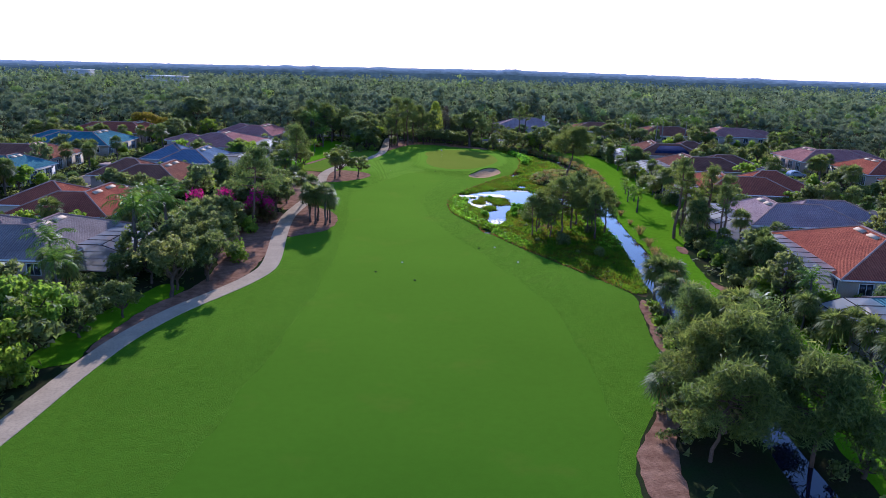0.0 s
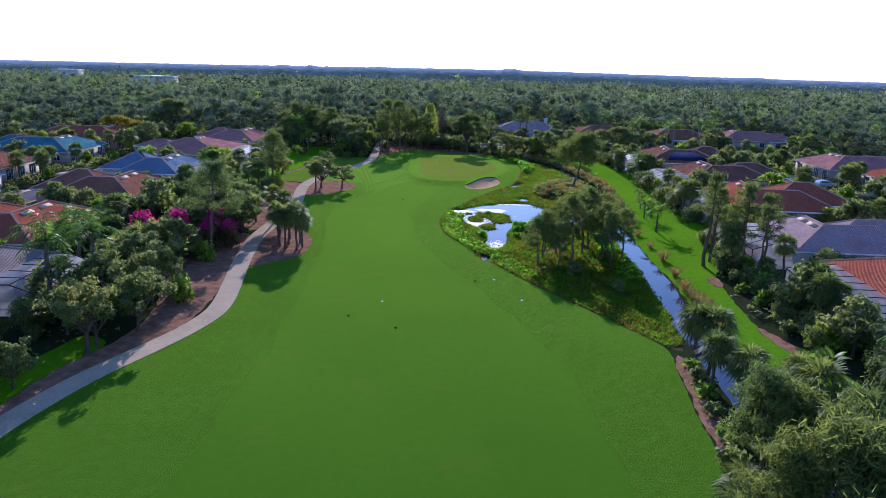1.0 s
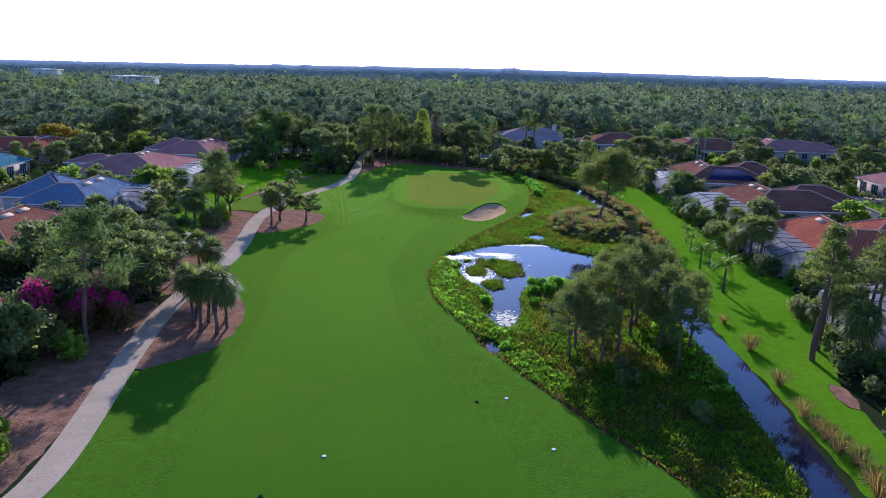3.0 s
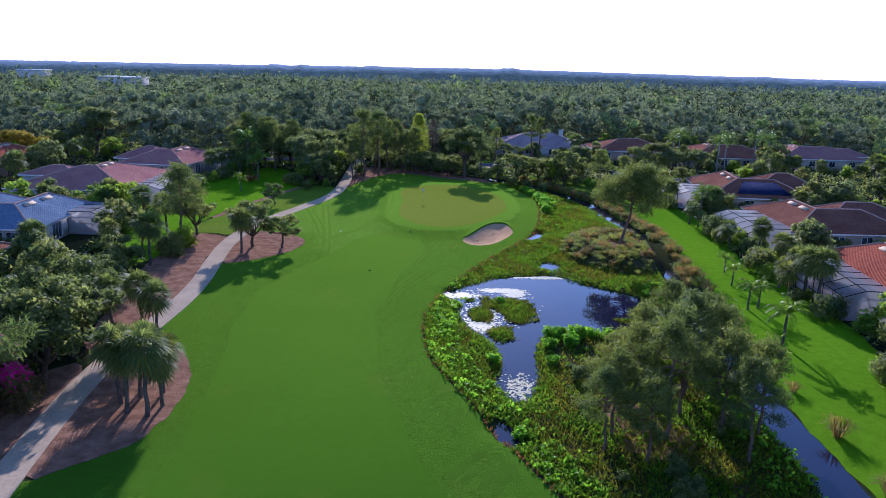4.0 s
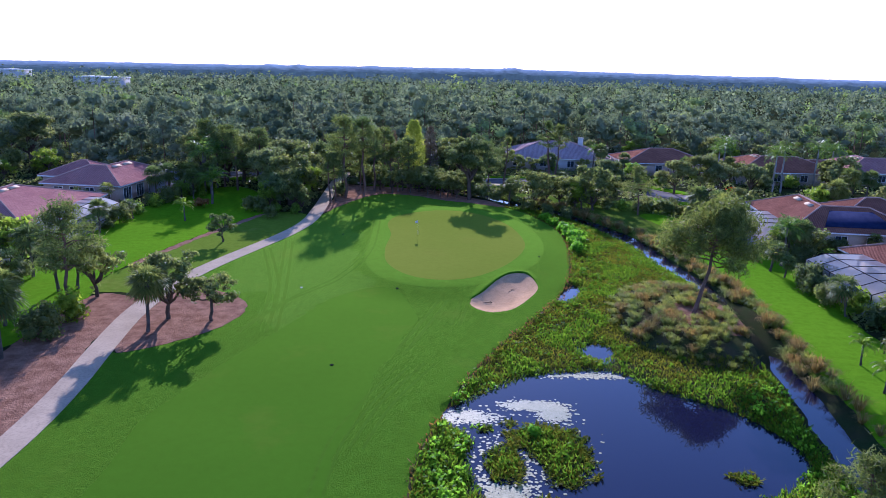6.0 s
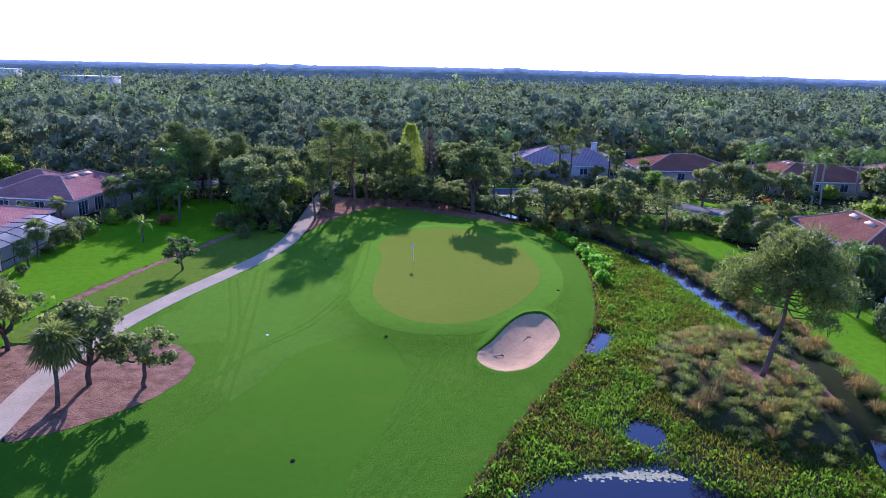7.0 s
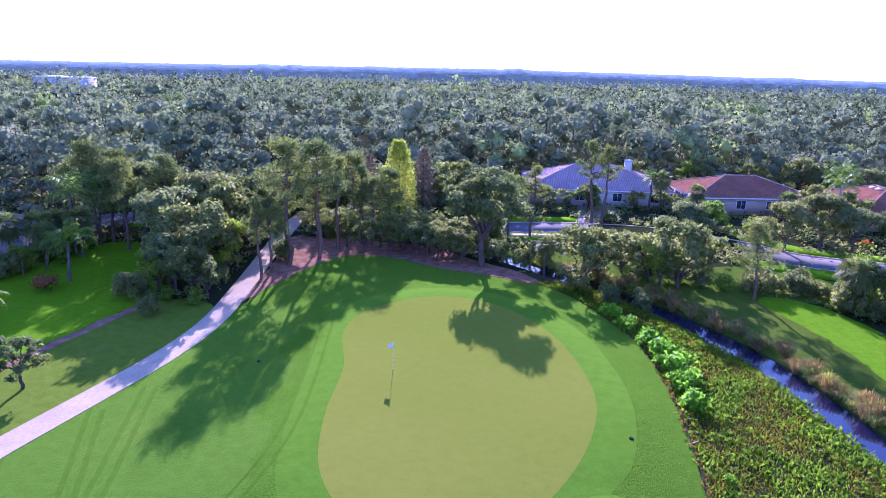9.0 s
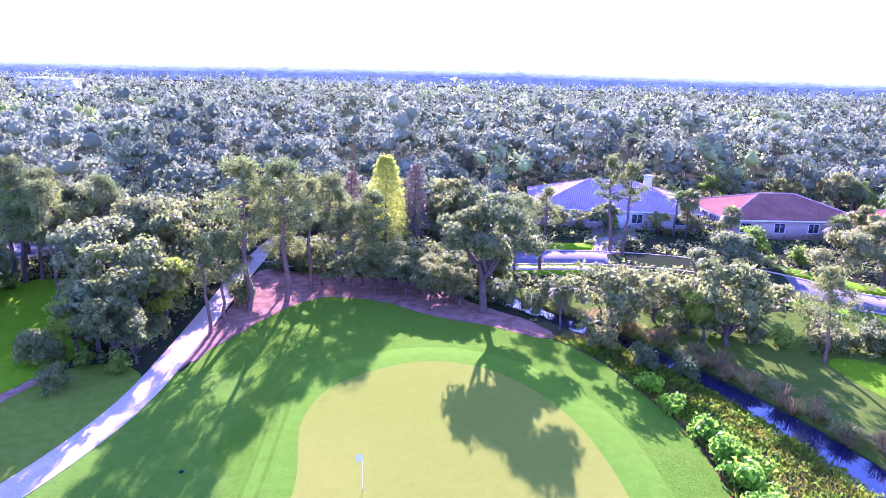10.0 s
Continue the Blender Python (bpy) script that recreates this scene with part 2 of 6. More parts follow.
M["tuft_green"] = foliage("bunch_grass_blades", (0.145, 0.185, 0.05), (0.31, 0.35, 0.115), 0.5, 0.65, 0.04, 0.4)
M["dead_frond"] = foliage("dead_fronds", (0.2, 0.14, 0.08), (0.28, 0.2, 0.11), 0.25)
M["woods"] = woods_leaf()
M["lily"] = foliage("lily_pads", (0.20, 0.22, 0.12), (0.38, 0.38, 0.26), 0.1, 0.6, 0.12)


def water_surface():
    n = Nodes("pond_water")
    p = n.place()
    normal = n.bump(n.noise(p, 1.4, 2.0), 0.012, 0.05)
    return n.done(n.shader((0.012, 0.012, 0.03), 0.02, normal, 0.25))


def glass_dark(name, tint):
    n = Nodes(name)
    return n.done(n.shader(tint, 0.06, n.bump(n.noise(n.place(), 0.6, 1.0), 0.05, 0.02), 0.6))


def screen_mesh():
    """Insect screen: half of it is holes, and it glows pale against the light."""
    n = Nodes("insect_screen")
    tr = n.add("ShaderNodeBsdfTransparent")
    thin = n.add("ShaderNodeBsdfTranslucent")
    tone = n.mix((0.42, 0.42, 0.43), (0.55, 0.54, 0.53), n.noise(n.place(), 0.7))
    n.link(tone, thin.inputs["Color"])
    cloth = n.add("ShaderNodeMixShader", Fac=0.5)
    n.link(n.shader(tone, 0.6, None, 0.3), cloth.inputs[1])
    n.link(thin.outputs[0], cloth.inputs[2])
    mixer = n.add("ShaderNodeMixShader", Fac=0.5)
    n.link(tr.outputs[0], mixer.inputs[1])
    n.link(cloth.outputs[0], mixer.inputs[2])
    return n.done(mixer.outputs[0])


M["water"] = water_surface()
M["pane"] = glass_dark("window_glass", (0.03, 0.035, 0.04))
M["solar"] = plain("solar_collector", (0.02, 0.025, 0.06), (0.03, 0.035, 0.075), 1.0, 8.0, 0.5, 0.1, 0.005)
M["pool"] = glass_dark("pool_water", (0.05, 0.33, 0.36))
M["screen"] = screen_mesh()


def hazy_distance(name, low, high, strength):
    """The farthest land past the woods: a backdrop with blue haze painted as glow."""
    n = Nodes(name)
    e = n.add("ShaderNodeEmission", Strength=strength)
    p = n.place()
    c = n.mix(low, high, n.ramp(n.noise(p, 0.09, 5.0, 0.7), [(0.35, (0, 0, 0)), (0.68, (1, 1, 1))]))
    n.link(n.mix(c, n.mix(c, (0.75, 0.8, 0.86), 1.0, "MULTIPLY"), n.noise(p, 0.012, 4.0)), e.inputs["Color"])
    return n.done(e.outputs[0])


# glow colours step from dark blue-green to pale blue as painted haze
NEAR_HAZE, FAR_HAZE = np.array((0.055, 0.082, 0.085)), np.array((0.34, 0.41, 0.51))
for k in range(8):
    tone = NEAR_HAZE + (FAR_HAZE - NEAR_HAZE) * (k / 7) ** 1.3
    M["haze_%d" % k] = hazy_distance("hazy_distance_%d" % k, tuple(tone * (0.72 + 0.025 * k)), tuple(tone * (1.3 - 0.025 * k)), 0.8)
M["car_blue"] = plain("pale_blue_car_paint", (0.42, 0.48, 0.56), (0.40, 0.46, 0.54), 0.5, 20.0, 0.25, 0.02, 0.001, 0.6)
M["car_white"] = plain("white_car_paint", (0.75, 0.75, 0.74), (0.72, 0.72, 0.71), 0.5, 20.0, 0.25, 0.02, 0.001, 0.6)
M["rubber"] = plain("tyre_rubber", (0.02, 0.02, 0.02), (0.03, 0.03, 0.03), 2.0, 20.0, 0.85, 0.2, 0.005)
M["chrome"] = plain("bright_metal", (0.6, 0.6, 0.62), (0.5, 0.5, 0.52), 2.0, 20.0, 0.3, 0.05, 0.002, 0.5, 1.0)
M["flag"] = plain("flag_cloth", (0.6, 0.58, 0.58), (0.54, 0.53, 0.54), 2.0, 20.0, 0.8, 0.2, 0.005)


# ---- geometry ----
class Geo:
    """Gathers blocks of vertices and equal-sided faces, and makes one mesh of them."""

    def __init__(self):
        self.v, self.f, self.uv, self.n = [], [], [], 0

    def add(self, verts, faces, uv=None):
        verts = np.asarray(verts, np.float32).reshape(-1, 3)
        faces = np.asarray(faces, np.int32)
        self.v.append(verts)
        self.f.append(faces + self.n)
        self.uv.append(uv)
        self.n += len(verts)
        return self

    def box(self, x0, x1, y0, y1, z0, z1):
        v = [(x, y, z) for z in (z0, z1) for x, y in ((x0, y0), (x1, y0), (x1, y1), (x0, y1))]
        return self.add(v, [(3, 2, 1, 0), (4, 5, 6, 7), (0, 1, 5, 4), (1, 2, 6, 5), (2, 3, 7, 6), (3, 0, 4, 7)])

    def tube(self, points, radii, sides=6):
        pts = np.asarray(points, float)
        rings = []
        for i, p in enumerate(pts):
            d = pts[min(i + 1, len(pts) - 1)] - pts[max(i - 1, 0)]
            d = d / (np.linalg.norm(d) + 1e-9)
            a = np.cross(d, (0.31, 0.95, 0.05) if abs(d[2]) > 0.6 else (0, 0, 1))
            a /= np.linalg.norm(a) + 1e-9
            b = np.cross(d, a)
            for k in range(sides):
                w = 2 * math.pi * k / sides
                rings.append(p + radii[i] * (math.cos(w) * a + math.sin(w) * b))
        f = []
        for i in range(len(pts) - 1):
            for k in range(sides):
                a, b = i * sides + k, i * sides + (k + 1) % sides
                f.append((a, b, b + sides, a + sides))
        return self.add(rings, f)

    def mesh(self, name, mat, smooth=False):
        me = bpy.data.meshes.new(name)
        v = np.concatenate(self.v)
        me.vertices.add(len(v))
        me.vertices.foreach_set("co", v.ravel())
        loops = np.concatenate([f.ravel() for f in self.f])
        sizes = np.concatenate([np.full(len(f), f.shape[1], np.int32) for f in self.f])
        me.loops.add(len(loops))
        me.loops.foreach_set("vertex_index", loops)
        me.polygons.add(len(sizes))
        me.polygons.foreach_set("loop_start", np.concatenate(([0], np.cumsum(sizes)[:-1])).astype(np.int32))
        me.polygons.foreach_set("loop_total", sizes)
        if smooth:
            me.polygons.foreach_set("use_smooth", np.ones(len(sizes), bool))
        if any(u is not None for u in self.uv):
            flat = np.concatenate([np.asarray(u, np.float32).reshape(-1, 2) if u is not None else np.zeros((f.size, 2), np.float32) for u, f in zip(self.uv, self.f)])
            me.uv_layers.new(name="UVMap").data.foreach_set("uv", flat.ravel())
        me.update(calc_edges=True)
        me.materials.append(M[mat] if isinstance(mat, str) else mat)
        return me


def part(name, geo, mat, parent, label="", smooth=False):
    """One mesh object under a thing or under a part."""
    ob = new(name, geo.mesh(name, mat, smooth) if isinstance(geo, Geo) else geo)
    ob.parent = parent
    return tagged(ob, label)


def thing(name, m, label, category, group=""):
    ob = new(name)
    ob.empty_display_size = 0.3
    ob.matrix_basis = m
    return tagged(ob, label, category, group)


def setting(name, geo, mat, label, category, smooth=False):
    return tagged(new(name, geo.mesh(name, mat, smooth)), label, category, kind="structure")


def spline(points, closed=True, step=1.2):
    """A smooth line through the points."""
    p = np.asarray(points, float)
    n = len(p)
    out = []
    for i in range(n if closed else n - 1):
        a, b, c, d = (p[j % n] for j in (i - 1, i, i + 1, i + 2)) if closed else (p[max(i - 1, 0)], p[i], p[i + 1], p[min(i + 2, n - 1)])
        k = max(1, int(np.linalg.norm(c - b) / step))
        for j in range(k):
            t = j / k
            out.append(0.5 * (2 * b + (c - a) * t + (2 * a - 5 * b + 4 * c - d) * t * t + (3 * b - a - 3 * c + d) * t ** 3))
    if not closed:
        out.append(p[-1])
    return np.array(out)


def line_distance(x, y, line, closed):
    """Distance of many points from a polyline."""
    best = np.full(x.shape, 1e9)
    n = len(line)
    for i in range(n if closed else n - 1):
        a, b = line[i], line[(i + 1) % n]
        d = b - a
        t = np.clip(((x - a[0]) * d[0] + (y - a[1]) * d[1]) / (d @ d + 1e-12), 0, 1)
        best = np.minimum(best, (x - a[0] - t * d[0]) ** 2 + (y - a[1] - t * d[1]) ** 2)
    return np.sqrt(best)


def inside(x, y, line):
    odd = np.zeros(x.shape, bool)
    n = len(line)
    for i in range(n):
        (x0, y0), (x1, y1) = line[i], line[(i + 1) % n]
        odd ^= ((y0 > y) != (y1 > y)) & (x < (x1 - x0) * (y - y0) / (y1 - y0 + 1e-12) + x0)
    return odd


def depth_in(x, y, line):
    """How far inside a closed outline points lie; negative outside."""
    x, y = np.asarray(x, float), np.asarray(y, float)
    d = np.full(x.shape, -60.0)
    near = (x > line[:, 0].min() - 6) & (x < line[:, 0].max() + 6) & (y > line[:, 1].min() - 6) & (y < line[:, 1].max() + 6)
    if near.any():
        xs, ys = x[near], y[near]
        d[near] = line_distance(xs, ys, line, True) * np.where(inside(xs, ys, line), 1, -1)
    return d


def band_in(x, y, line, half):
    x, y = np.asarray(x, float), np.asarray(y, float)
    return half - line_distance(x, y, line, False)


def smooth_step(a, b, v):
    t = np.clip((v - a) / (b - a), 0, 1)
    return t * t * (3 - 2 * t)


# ---- plan ----
PATH = spline([(-33, 8), (-31.5, 25), (-30.4, 40), (-30, 47), (-29.8, 55), (-29.3, 62), (-28.4, 67), (-27, 72), (-25, 77), (-23.2, 82), (-22.1, 87), (-22.1, 91), (-22.9, 97), (-24.2, 105),
               (-25.3, 113), (-26, 121), (-25.8, 129), (-25.4, 135), (-25.2, 141), (-25.6, 148), (-26.6, 156), (-27.4, 164), (-27.3, 171), (-26.3, 178), (-24.6, 185), (-22, 193.5),
               (-19.8, 201), (-18.5, 209), (-18.5, 219), (-18.9, 232), (-19.3, 246), (-19, 258)], False)
PATH_HALF = 1.12
SHORE = [(12.6, 40), (13.1, 44), (14.6, 48), (17.5, 54), (19.6, 59), (20.4, 67.5), (21.4, 76), (22, 80.5), (20.8, 84.8), (18.3, 89.2), (15.5, 94), (11.2, 101.5), (7.3, 110), (4.2, 118), (1.3, 126), (0.5, 132.7),
         (0.6, 138), (2.1, 144.5), (4.2, 151), (6.8, 157.5), (10.3, 164.5), (14.5, 172.5), (17, 180), (18.5, 188), (19.6, 198), (19.6, 206), (18.4, 211), (16.2, 218), (12.4, 223.5),
         (6.9, 226.7), (2.4, 228.6), (-3.2, 233), (-8.8, 233.8), (-12.3, 229.5), (-15.5, 221)]
COURSE = np.concatenate([spline([(12, 12), (12.2, 25)] + SHORE + [(-18.4, 212)], False), PATH[(PATH[:, 1] < 211)][::-1]])
FAIRWAY = spline([(14, 10), (13.2, 50), (12.6, 70), (10.9, 80.7), (7.3, 91.2), (4, 100.9), (-1.9, 119.6), (-4.2, 134), (-3.4, 148), (-1.0, 160), (-0.2, 167), (-2.2, 173), (-5.5, 174.5), (-9, 170.5), (-12, 163), (-15, 154), (-18, 144),
                  (-17.8, 134), (-16.2, 122), (-15.4, 110), (-14.5, 95), (-14.5, 75), (-15.5, 50), (-16, 10)])
GREEN = spline([(-6, 205.3), (-4.9, 210.6), (-1.8, 214), (1.8, 215.8), (5.8, 215), (9.2, 211.8), (12, 206), (13.3, 199), (13.3, 192.6), (11.4, 186.2), (8.1, 180.4), (4.6, 177.2), (0.6, 176.9), (-2.5, 179.3), (-4.6, 184), (-5.2, 190.8), (-5.0, 198)], step=0.8)
COLLAR = spline([(-8.5, 206), (-7, 213), (-2.5, 217.5), (2, 219.2), (7, 218), (11.5, 213.8), (14.8, 207), (16, 199), (15.8, 192), (14, 185), (11.5, 181.2), (8.5, 177.6), (4.8, 174.8), (0, 174.4), (-4.2, 177), (-6.8, 182.5), (-7.6, 190.8), (-7.8, 199)], step=0.8)
BUNKER = spline([(5.2, 170.9), (6.7, 173.6), (8.8, 178), (10.5, 180.2), (12.2, 180.5), (13, 178), (12.9, 175.4), (11.4, 171.8), (9.5, 168.7), (7.4, 167.7), (5.9, 168.6)], step=0.5)
CANAL = spline([(22, 8), (23.4, 26), (24.1, 43), (25.0, 58), (25.4, 71), (25.9, 84), (26.7, 91), (27.3, 99), (28, 109.5), (28.1, 119), (28.7, 128), (29.6, 142), (30.7, 149), (31.6, 158), (32.5, 166), (32.8, 176), (32.4, 182), (31.2, 190),
                (30.3, 198), (28.8, 205), (25, 214), (20, 222.5), (14.2, 229.4), (9, 236), (2, 241)], False)
POND = spline([(2.3, 145.6), (4.8, 148.2), (8.8, 152), (12, 153.4), (16.3, 154), (19, 151), (22, 148.6), (24.3, 146.5), (26.3, 142), (25.6, 139), (23, 136.6), (18.1, 134.4), (13.3, 134.6), (11.2, 130.5), (10.6, 126), (10.3, 122.7),
               (8.6, 118.4), (6.9, 121.4), (7.9, 126), (7.2, 131), (5.2, 135), (4.2, 139), (4.6, 142.5)], step=0.7)
INLETS = [spline([(15, 158.5), (16.6, 160.4), (17.6, 158.6), (16.6, 156.6)]), spline([(14.6, 172.4), (15.6, 175.4), (17.4, 178.6), (18, 177.6), (16.6, 174)]), spline([(5.6, 113.4), (6.4, 115.6), (8.4, 112), (7.2, 111)])]
MATS = [spline(o, step=0.5) for o in ([(6.6, 142.4), (8.8, 144.6), (11.6, 143.6), (12.4, 140.4), (11, 136.6), (9.2, 137.2), (8.4, 140)], [(5, 140), (6.6, 141.6), (7.8, 139.6), (7.2, 137.2), (5.6, 137)],
                                      [(4.6, 143.9), (5.6, 144.6), (6.3, 143.9), (5.5, 143.1)], [(6.6, 144.6), (7.6, 145.0), (8, 144.2), (7.2, 143.8)], [(6.6, 133.6), (8.4, 135.6), (9.4, 133.6), (8.2, 131)], [(20.4, 138), (21.6, 138.9), (22.6, 138.2), (21.5, 137.2)])]
BEDS = [spline(o) for o in (
    [(-27.8, 167), (-31, 170), (-34, 169.5), (-34.4, 156), (-33.5, 148), (-32, 140), (-30, 128), (-26.8, 126), (-26.4, 135), (-26.2, 142), (-26.8, 150), (-28, 158)],
    [(-25.7, 154.5), (-26.4, 165), (-26.2, 171.5), (-24.4, 172.9), (-20.5, 171.5), (-17.9, 168.8), (-17, 165.5), (-18, 161.5), (-20, 158.3), (-22.5, 156)],
    [(-25, 131), (-22.3, 128), (-20, 125.5), (-18.2, 121.5), (-17.4, 117), (-17.6, 113.5), (-18.6, 110), (-21, 107.6), (-23.2, 105.6), (-24.6, 113), (-25, 121)],
    [(-29.8, 60), (-28.4, 70), (-25.6, 78), (-23.6, 86), (-24, 97), (-26, 110), (-27, 122), (-30, 122), (-32, 110), (-31.6, 99), (-28.4, 89), (-28.2, 80), (-30.4, 72), (-31.2, 60)],
    [(13.4, 36), (13.2, 44), (14.8, 48), (17.6, 53.6), (19.8, 59), (20.5, 67), (21.5, 76), (22.1, 80.2), (22.9, 78.6), (21.9, 68), (20.6, 57), (16.4, 46), (15, 36)],
    [(-17.4, 214), (-15.5, 220.5), (-12.3, 229), (-8.8, 233.3), (-3.2, 232.5), (2.4, 228.2), (7, 226.3), (12.4, 223), (13, 226), (7.4, 231.6), (1, 238.6), (-6, 241), (-13, 242), (-17.6, 242), (-17.4, 228)],
    [(25, 164.4), (25.6, 169), (28.4, 170.6), (31, 168.4), (31.2, 164.6), (30.4, 160.6), (28, 160)],
    [(33.6, 103), (34.2, 101), (35.2, 103), (35.4, 106), (34.4, 106.4)],
    [(32.7, 84), (33.5, 80.4), (34.8, 78), (35.4, 79.6), (34.2, 83), (33.6, 87), (32.8, 88)],
    [(14.6, 112), (17.4, 110), (20.4, 112.6), (20, 118), (17, 120), (14.8, 117)],
    [(-35.2, 181.6), (-32.2, 195.6), (-27, 213.4), (-26.2, 213), (-31.2, 195.4), (-34.2, 181.2)])]
LAWNS = [spline(o) for o in (
    [(-34.8, 157), (-34.4, 168), (-36, 175), (-35.6, 182), (-32.4, 196), (-27, 214), (-29, 226), (-38, 237), (-45, 226), (-46, 200), (-45, 178), (-41, 160), (-37.5, 154)],
    [(38.2, 206), (37, 190), (36.4, 174), (34.9, 160), (33.5, 148), (31, 130), (30.2, 118.6), (30, 107), (29.5, 97), (29, 88), (29.1, 78), (29.6, 66), (29.2, 52), (28.4, 44), (28, 12), (40, 12), (39.5, 40), (38.4, 54), (37.4, 66),
     (34.6, 77), (32.6, 87), (33.4, 97), (34.6, 106), (37, 111), (40.3, 118), (43, 133.5), (43.4, 142), (43, 150), (42.6, 165), (45.6, 178), (46, 190), (44, 203), (41, 217), (36, 219)],
    [(-34.6, 58), (-34, 68), (-31.4, 80), (-29.4, 79), (-30.6, 72), (-31.4, 66), (-31.6, 58)])]
DULL = spline([(-34.6, 181), (-31.4, 196), (-26.2, 213.6), (-20, 214), (-19.4, 206), (-20.6, 200), (-23, 192), (-25.4, 184.5), (-27.2, 177), (-28.2, 170), (-31, 171), (-34.2, 171), (-35.6, 176)])
MARSH = np.concatenate([spline(SHORE[9:30], False), spline([(14, 228), (19.6, 221), (24.4, 213), (28, 205), (29.4, 198), (30.4, 190), (31.4, 182), (31.6, 176), (31.4, 166), (30.4, 158), (29.4, 149), (28.2, 142), (27.4, 128), (26.8, 119), (26.6, 109),
                                                        (26, 99), (25.4, 91), (24.4, 84), (23, 80)], False)])
BANK = spline([(33.4, 150), (34.4, 165), (34.8, 180), (33, 192), (31.6, 203), (28, 212), (23, 221), (16, 229.5), (10, 237), (20, 236), (30, 231), (40, 231), (48, 224), (43, 219), (37.4, 220), (37.4, 205), (36.6, 190), (36, 174), (34.6, 160)])
MOUND = (27.2, 166.5, 8.6, 12.5)     # the pine's island: middle and half axes


def canal_half(y):
    return np.where(y < 150, 1.45, np.where(y < 180, 1.45 - 0.01 * (y - 150), 1.15))


def wet(x, y):
    """How far inside open water a place lies."""
    x, y = np.asarray(x, float), np.asarray(y, float)
    w = np.maximum(depth_in(x, y, POND), canal_half(y) - line_distance(x, y, CANAL, False))
    for o in INLETS:
        w = np.maximum(w, depth_in(x, y, o))
    for o in MATS:
        w = np.minimum(w, -depth_in(x, y, o))
    return w


def height(x, y):
    """The lie of the land."""
    x, y = np.asarray(x, float), np.asarray(y, float)
    z = 0.14 * np.sin(x * 0.11 + 1.0) * np.sin(y * 0.067 + 0.4) * smooth_step(300, 240, y) * smooth_step(90, 50, np.abs(x))
    z = z + 0.55 * smooth_step(-5, 2.5, depth_in(x, y, COLLAR))
    z = z - 0.42 * smooth_step(0.0, 1.6, depth_in(x, y, BUNKER)) + 0.06 * np.exp(-((depth_in(x, y, BUNKER) + 0.5) / 0.8) ** 2)
    z = z - 0.30 * smooth_step(-0.3, 1.2, depth_in(x, y, MARSH))
    z = z + 1.1 * smooth_step(1.0, 0.35, ((x - MOUND[0]) / MOUND[2]) ** 2 + ((y - MOUND[1]) / MOUND[3]) ** 2)
    return z - 0.28 * smooth_step(-1.2, 0.0, wet(x, y)) - 0.9 * smooth_step(0.0, 1.4, wet(x, y))


WATER = -0.42
CELL = 0.75
GX = np.arange(-54, 54.01, CELL)
GY = np.arange(6, 264.01, CELL)
LX, LY = np.meshgrid(GX, GY, indexing="ij")
LZ = height(LX, LY)


def ground_z(x, y):
    """Ground height at one place."""
    i, j = (x - GX[0]) / CELL, (y - GY[0]) / CELL
    if not (0 <= i < len(GX) - 1 and 0 <= j < len(GY) - 1):
        return 0.0
    a, b = int(i), int(j)
    u, v = i - a, j - b
    return float((LZ[a, b] * (1 - u) + LZ[a + 1, b] * u) * (1 - v) + (LZ[a, b + 1] * (1 - u) + LZ[a + 1, b + 1] * u) * v)


def sheet(d, lift, skirt=0.0, flat=None):
    """The part of the land where d > 0, cut cleanly along its edge and laid lift above it."""
    geo = Geo()
    z = LZ + lift if flat is None else np.full(LZ.shape, flat)
    pos = np.stack([LX, LY, z], -1)
    m = d > 0
    full = m[:-1, :-1] & m[1:, :-1] & m[1:, 1:] & m[:-1, 1:]
    some = (m[:-1, :-1] | m[1:, :-1] | m[1:, 1:] | m[:-1, 1:]) & ~full
    used = np.zeros(LX.shape, bool)
    i, j = np.nonzero(full)
    for a, b in ((0, 0), (1, 0), (1, 1), (0, 1)):
        used[i + a, j + b] = True
    ids = -np.ones(LX.shape, int)
    ids[used] = np.arange(used.sum())
    if len(i):
        geo.add(pos[used], np.stack([ids[i, j], ids[i + 1, j], ids[i + 1, j + 1], ids[i, j + 1]], 1))
    tris, quads, rim = [], [], []
    for i, j in zip(*np.nonzero(some)):
        ring = [(i, j), (i + 1, j), (i + 1, j + 1), (i, j + 1)]
        poly, cut = [], []
        for k in range(4):
            p, q = ring[k], ring[(k + 1) % 4]
            if m[p]:
                poly.append(pos[p])
            if m[p] != m[q]:
                t = d[p] / (d[p] - d[q])
                c = pos[p] + (pos[q] - pos[p]) * t
                poly.append(c)
                cut.append(c)
        for k in range(1, len(poly) - 1):
            tris.append((poly[0], poly[k], poly[k + 1]))
        if skirt and len(cut) == 2:
            rim.append((cut[0], cut[1], cut[1] - (0, 0, skirt), cut[0] - (0, 0, skirt)))
    if tris:
        geo.add(np.array(tris), np.arange(len(tris) * 3).reshape(-1, 3))
    if rim:
        geo.add(np.array(rim), np.arange(len(rim) * 4).reshape(-1, 4))
    return geo


def ragged(d, amount, scale):
    """Wobbles an edge."""
    w = np.sin(LX * scale + 1.3 * np.sin(LY * scale * 0.7)) * np.sin(LY * scale * 1.1 + 1.7 * np.sin(LX * scale * 0.6))
    return d + amount * w


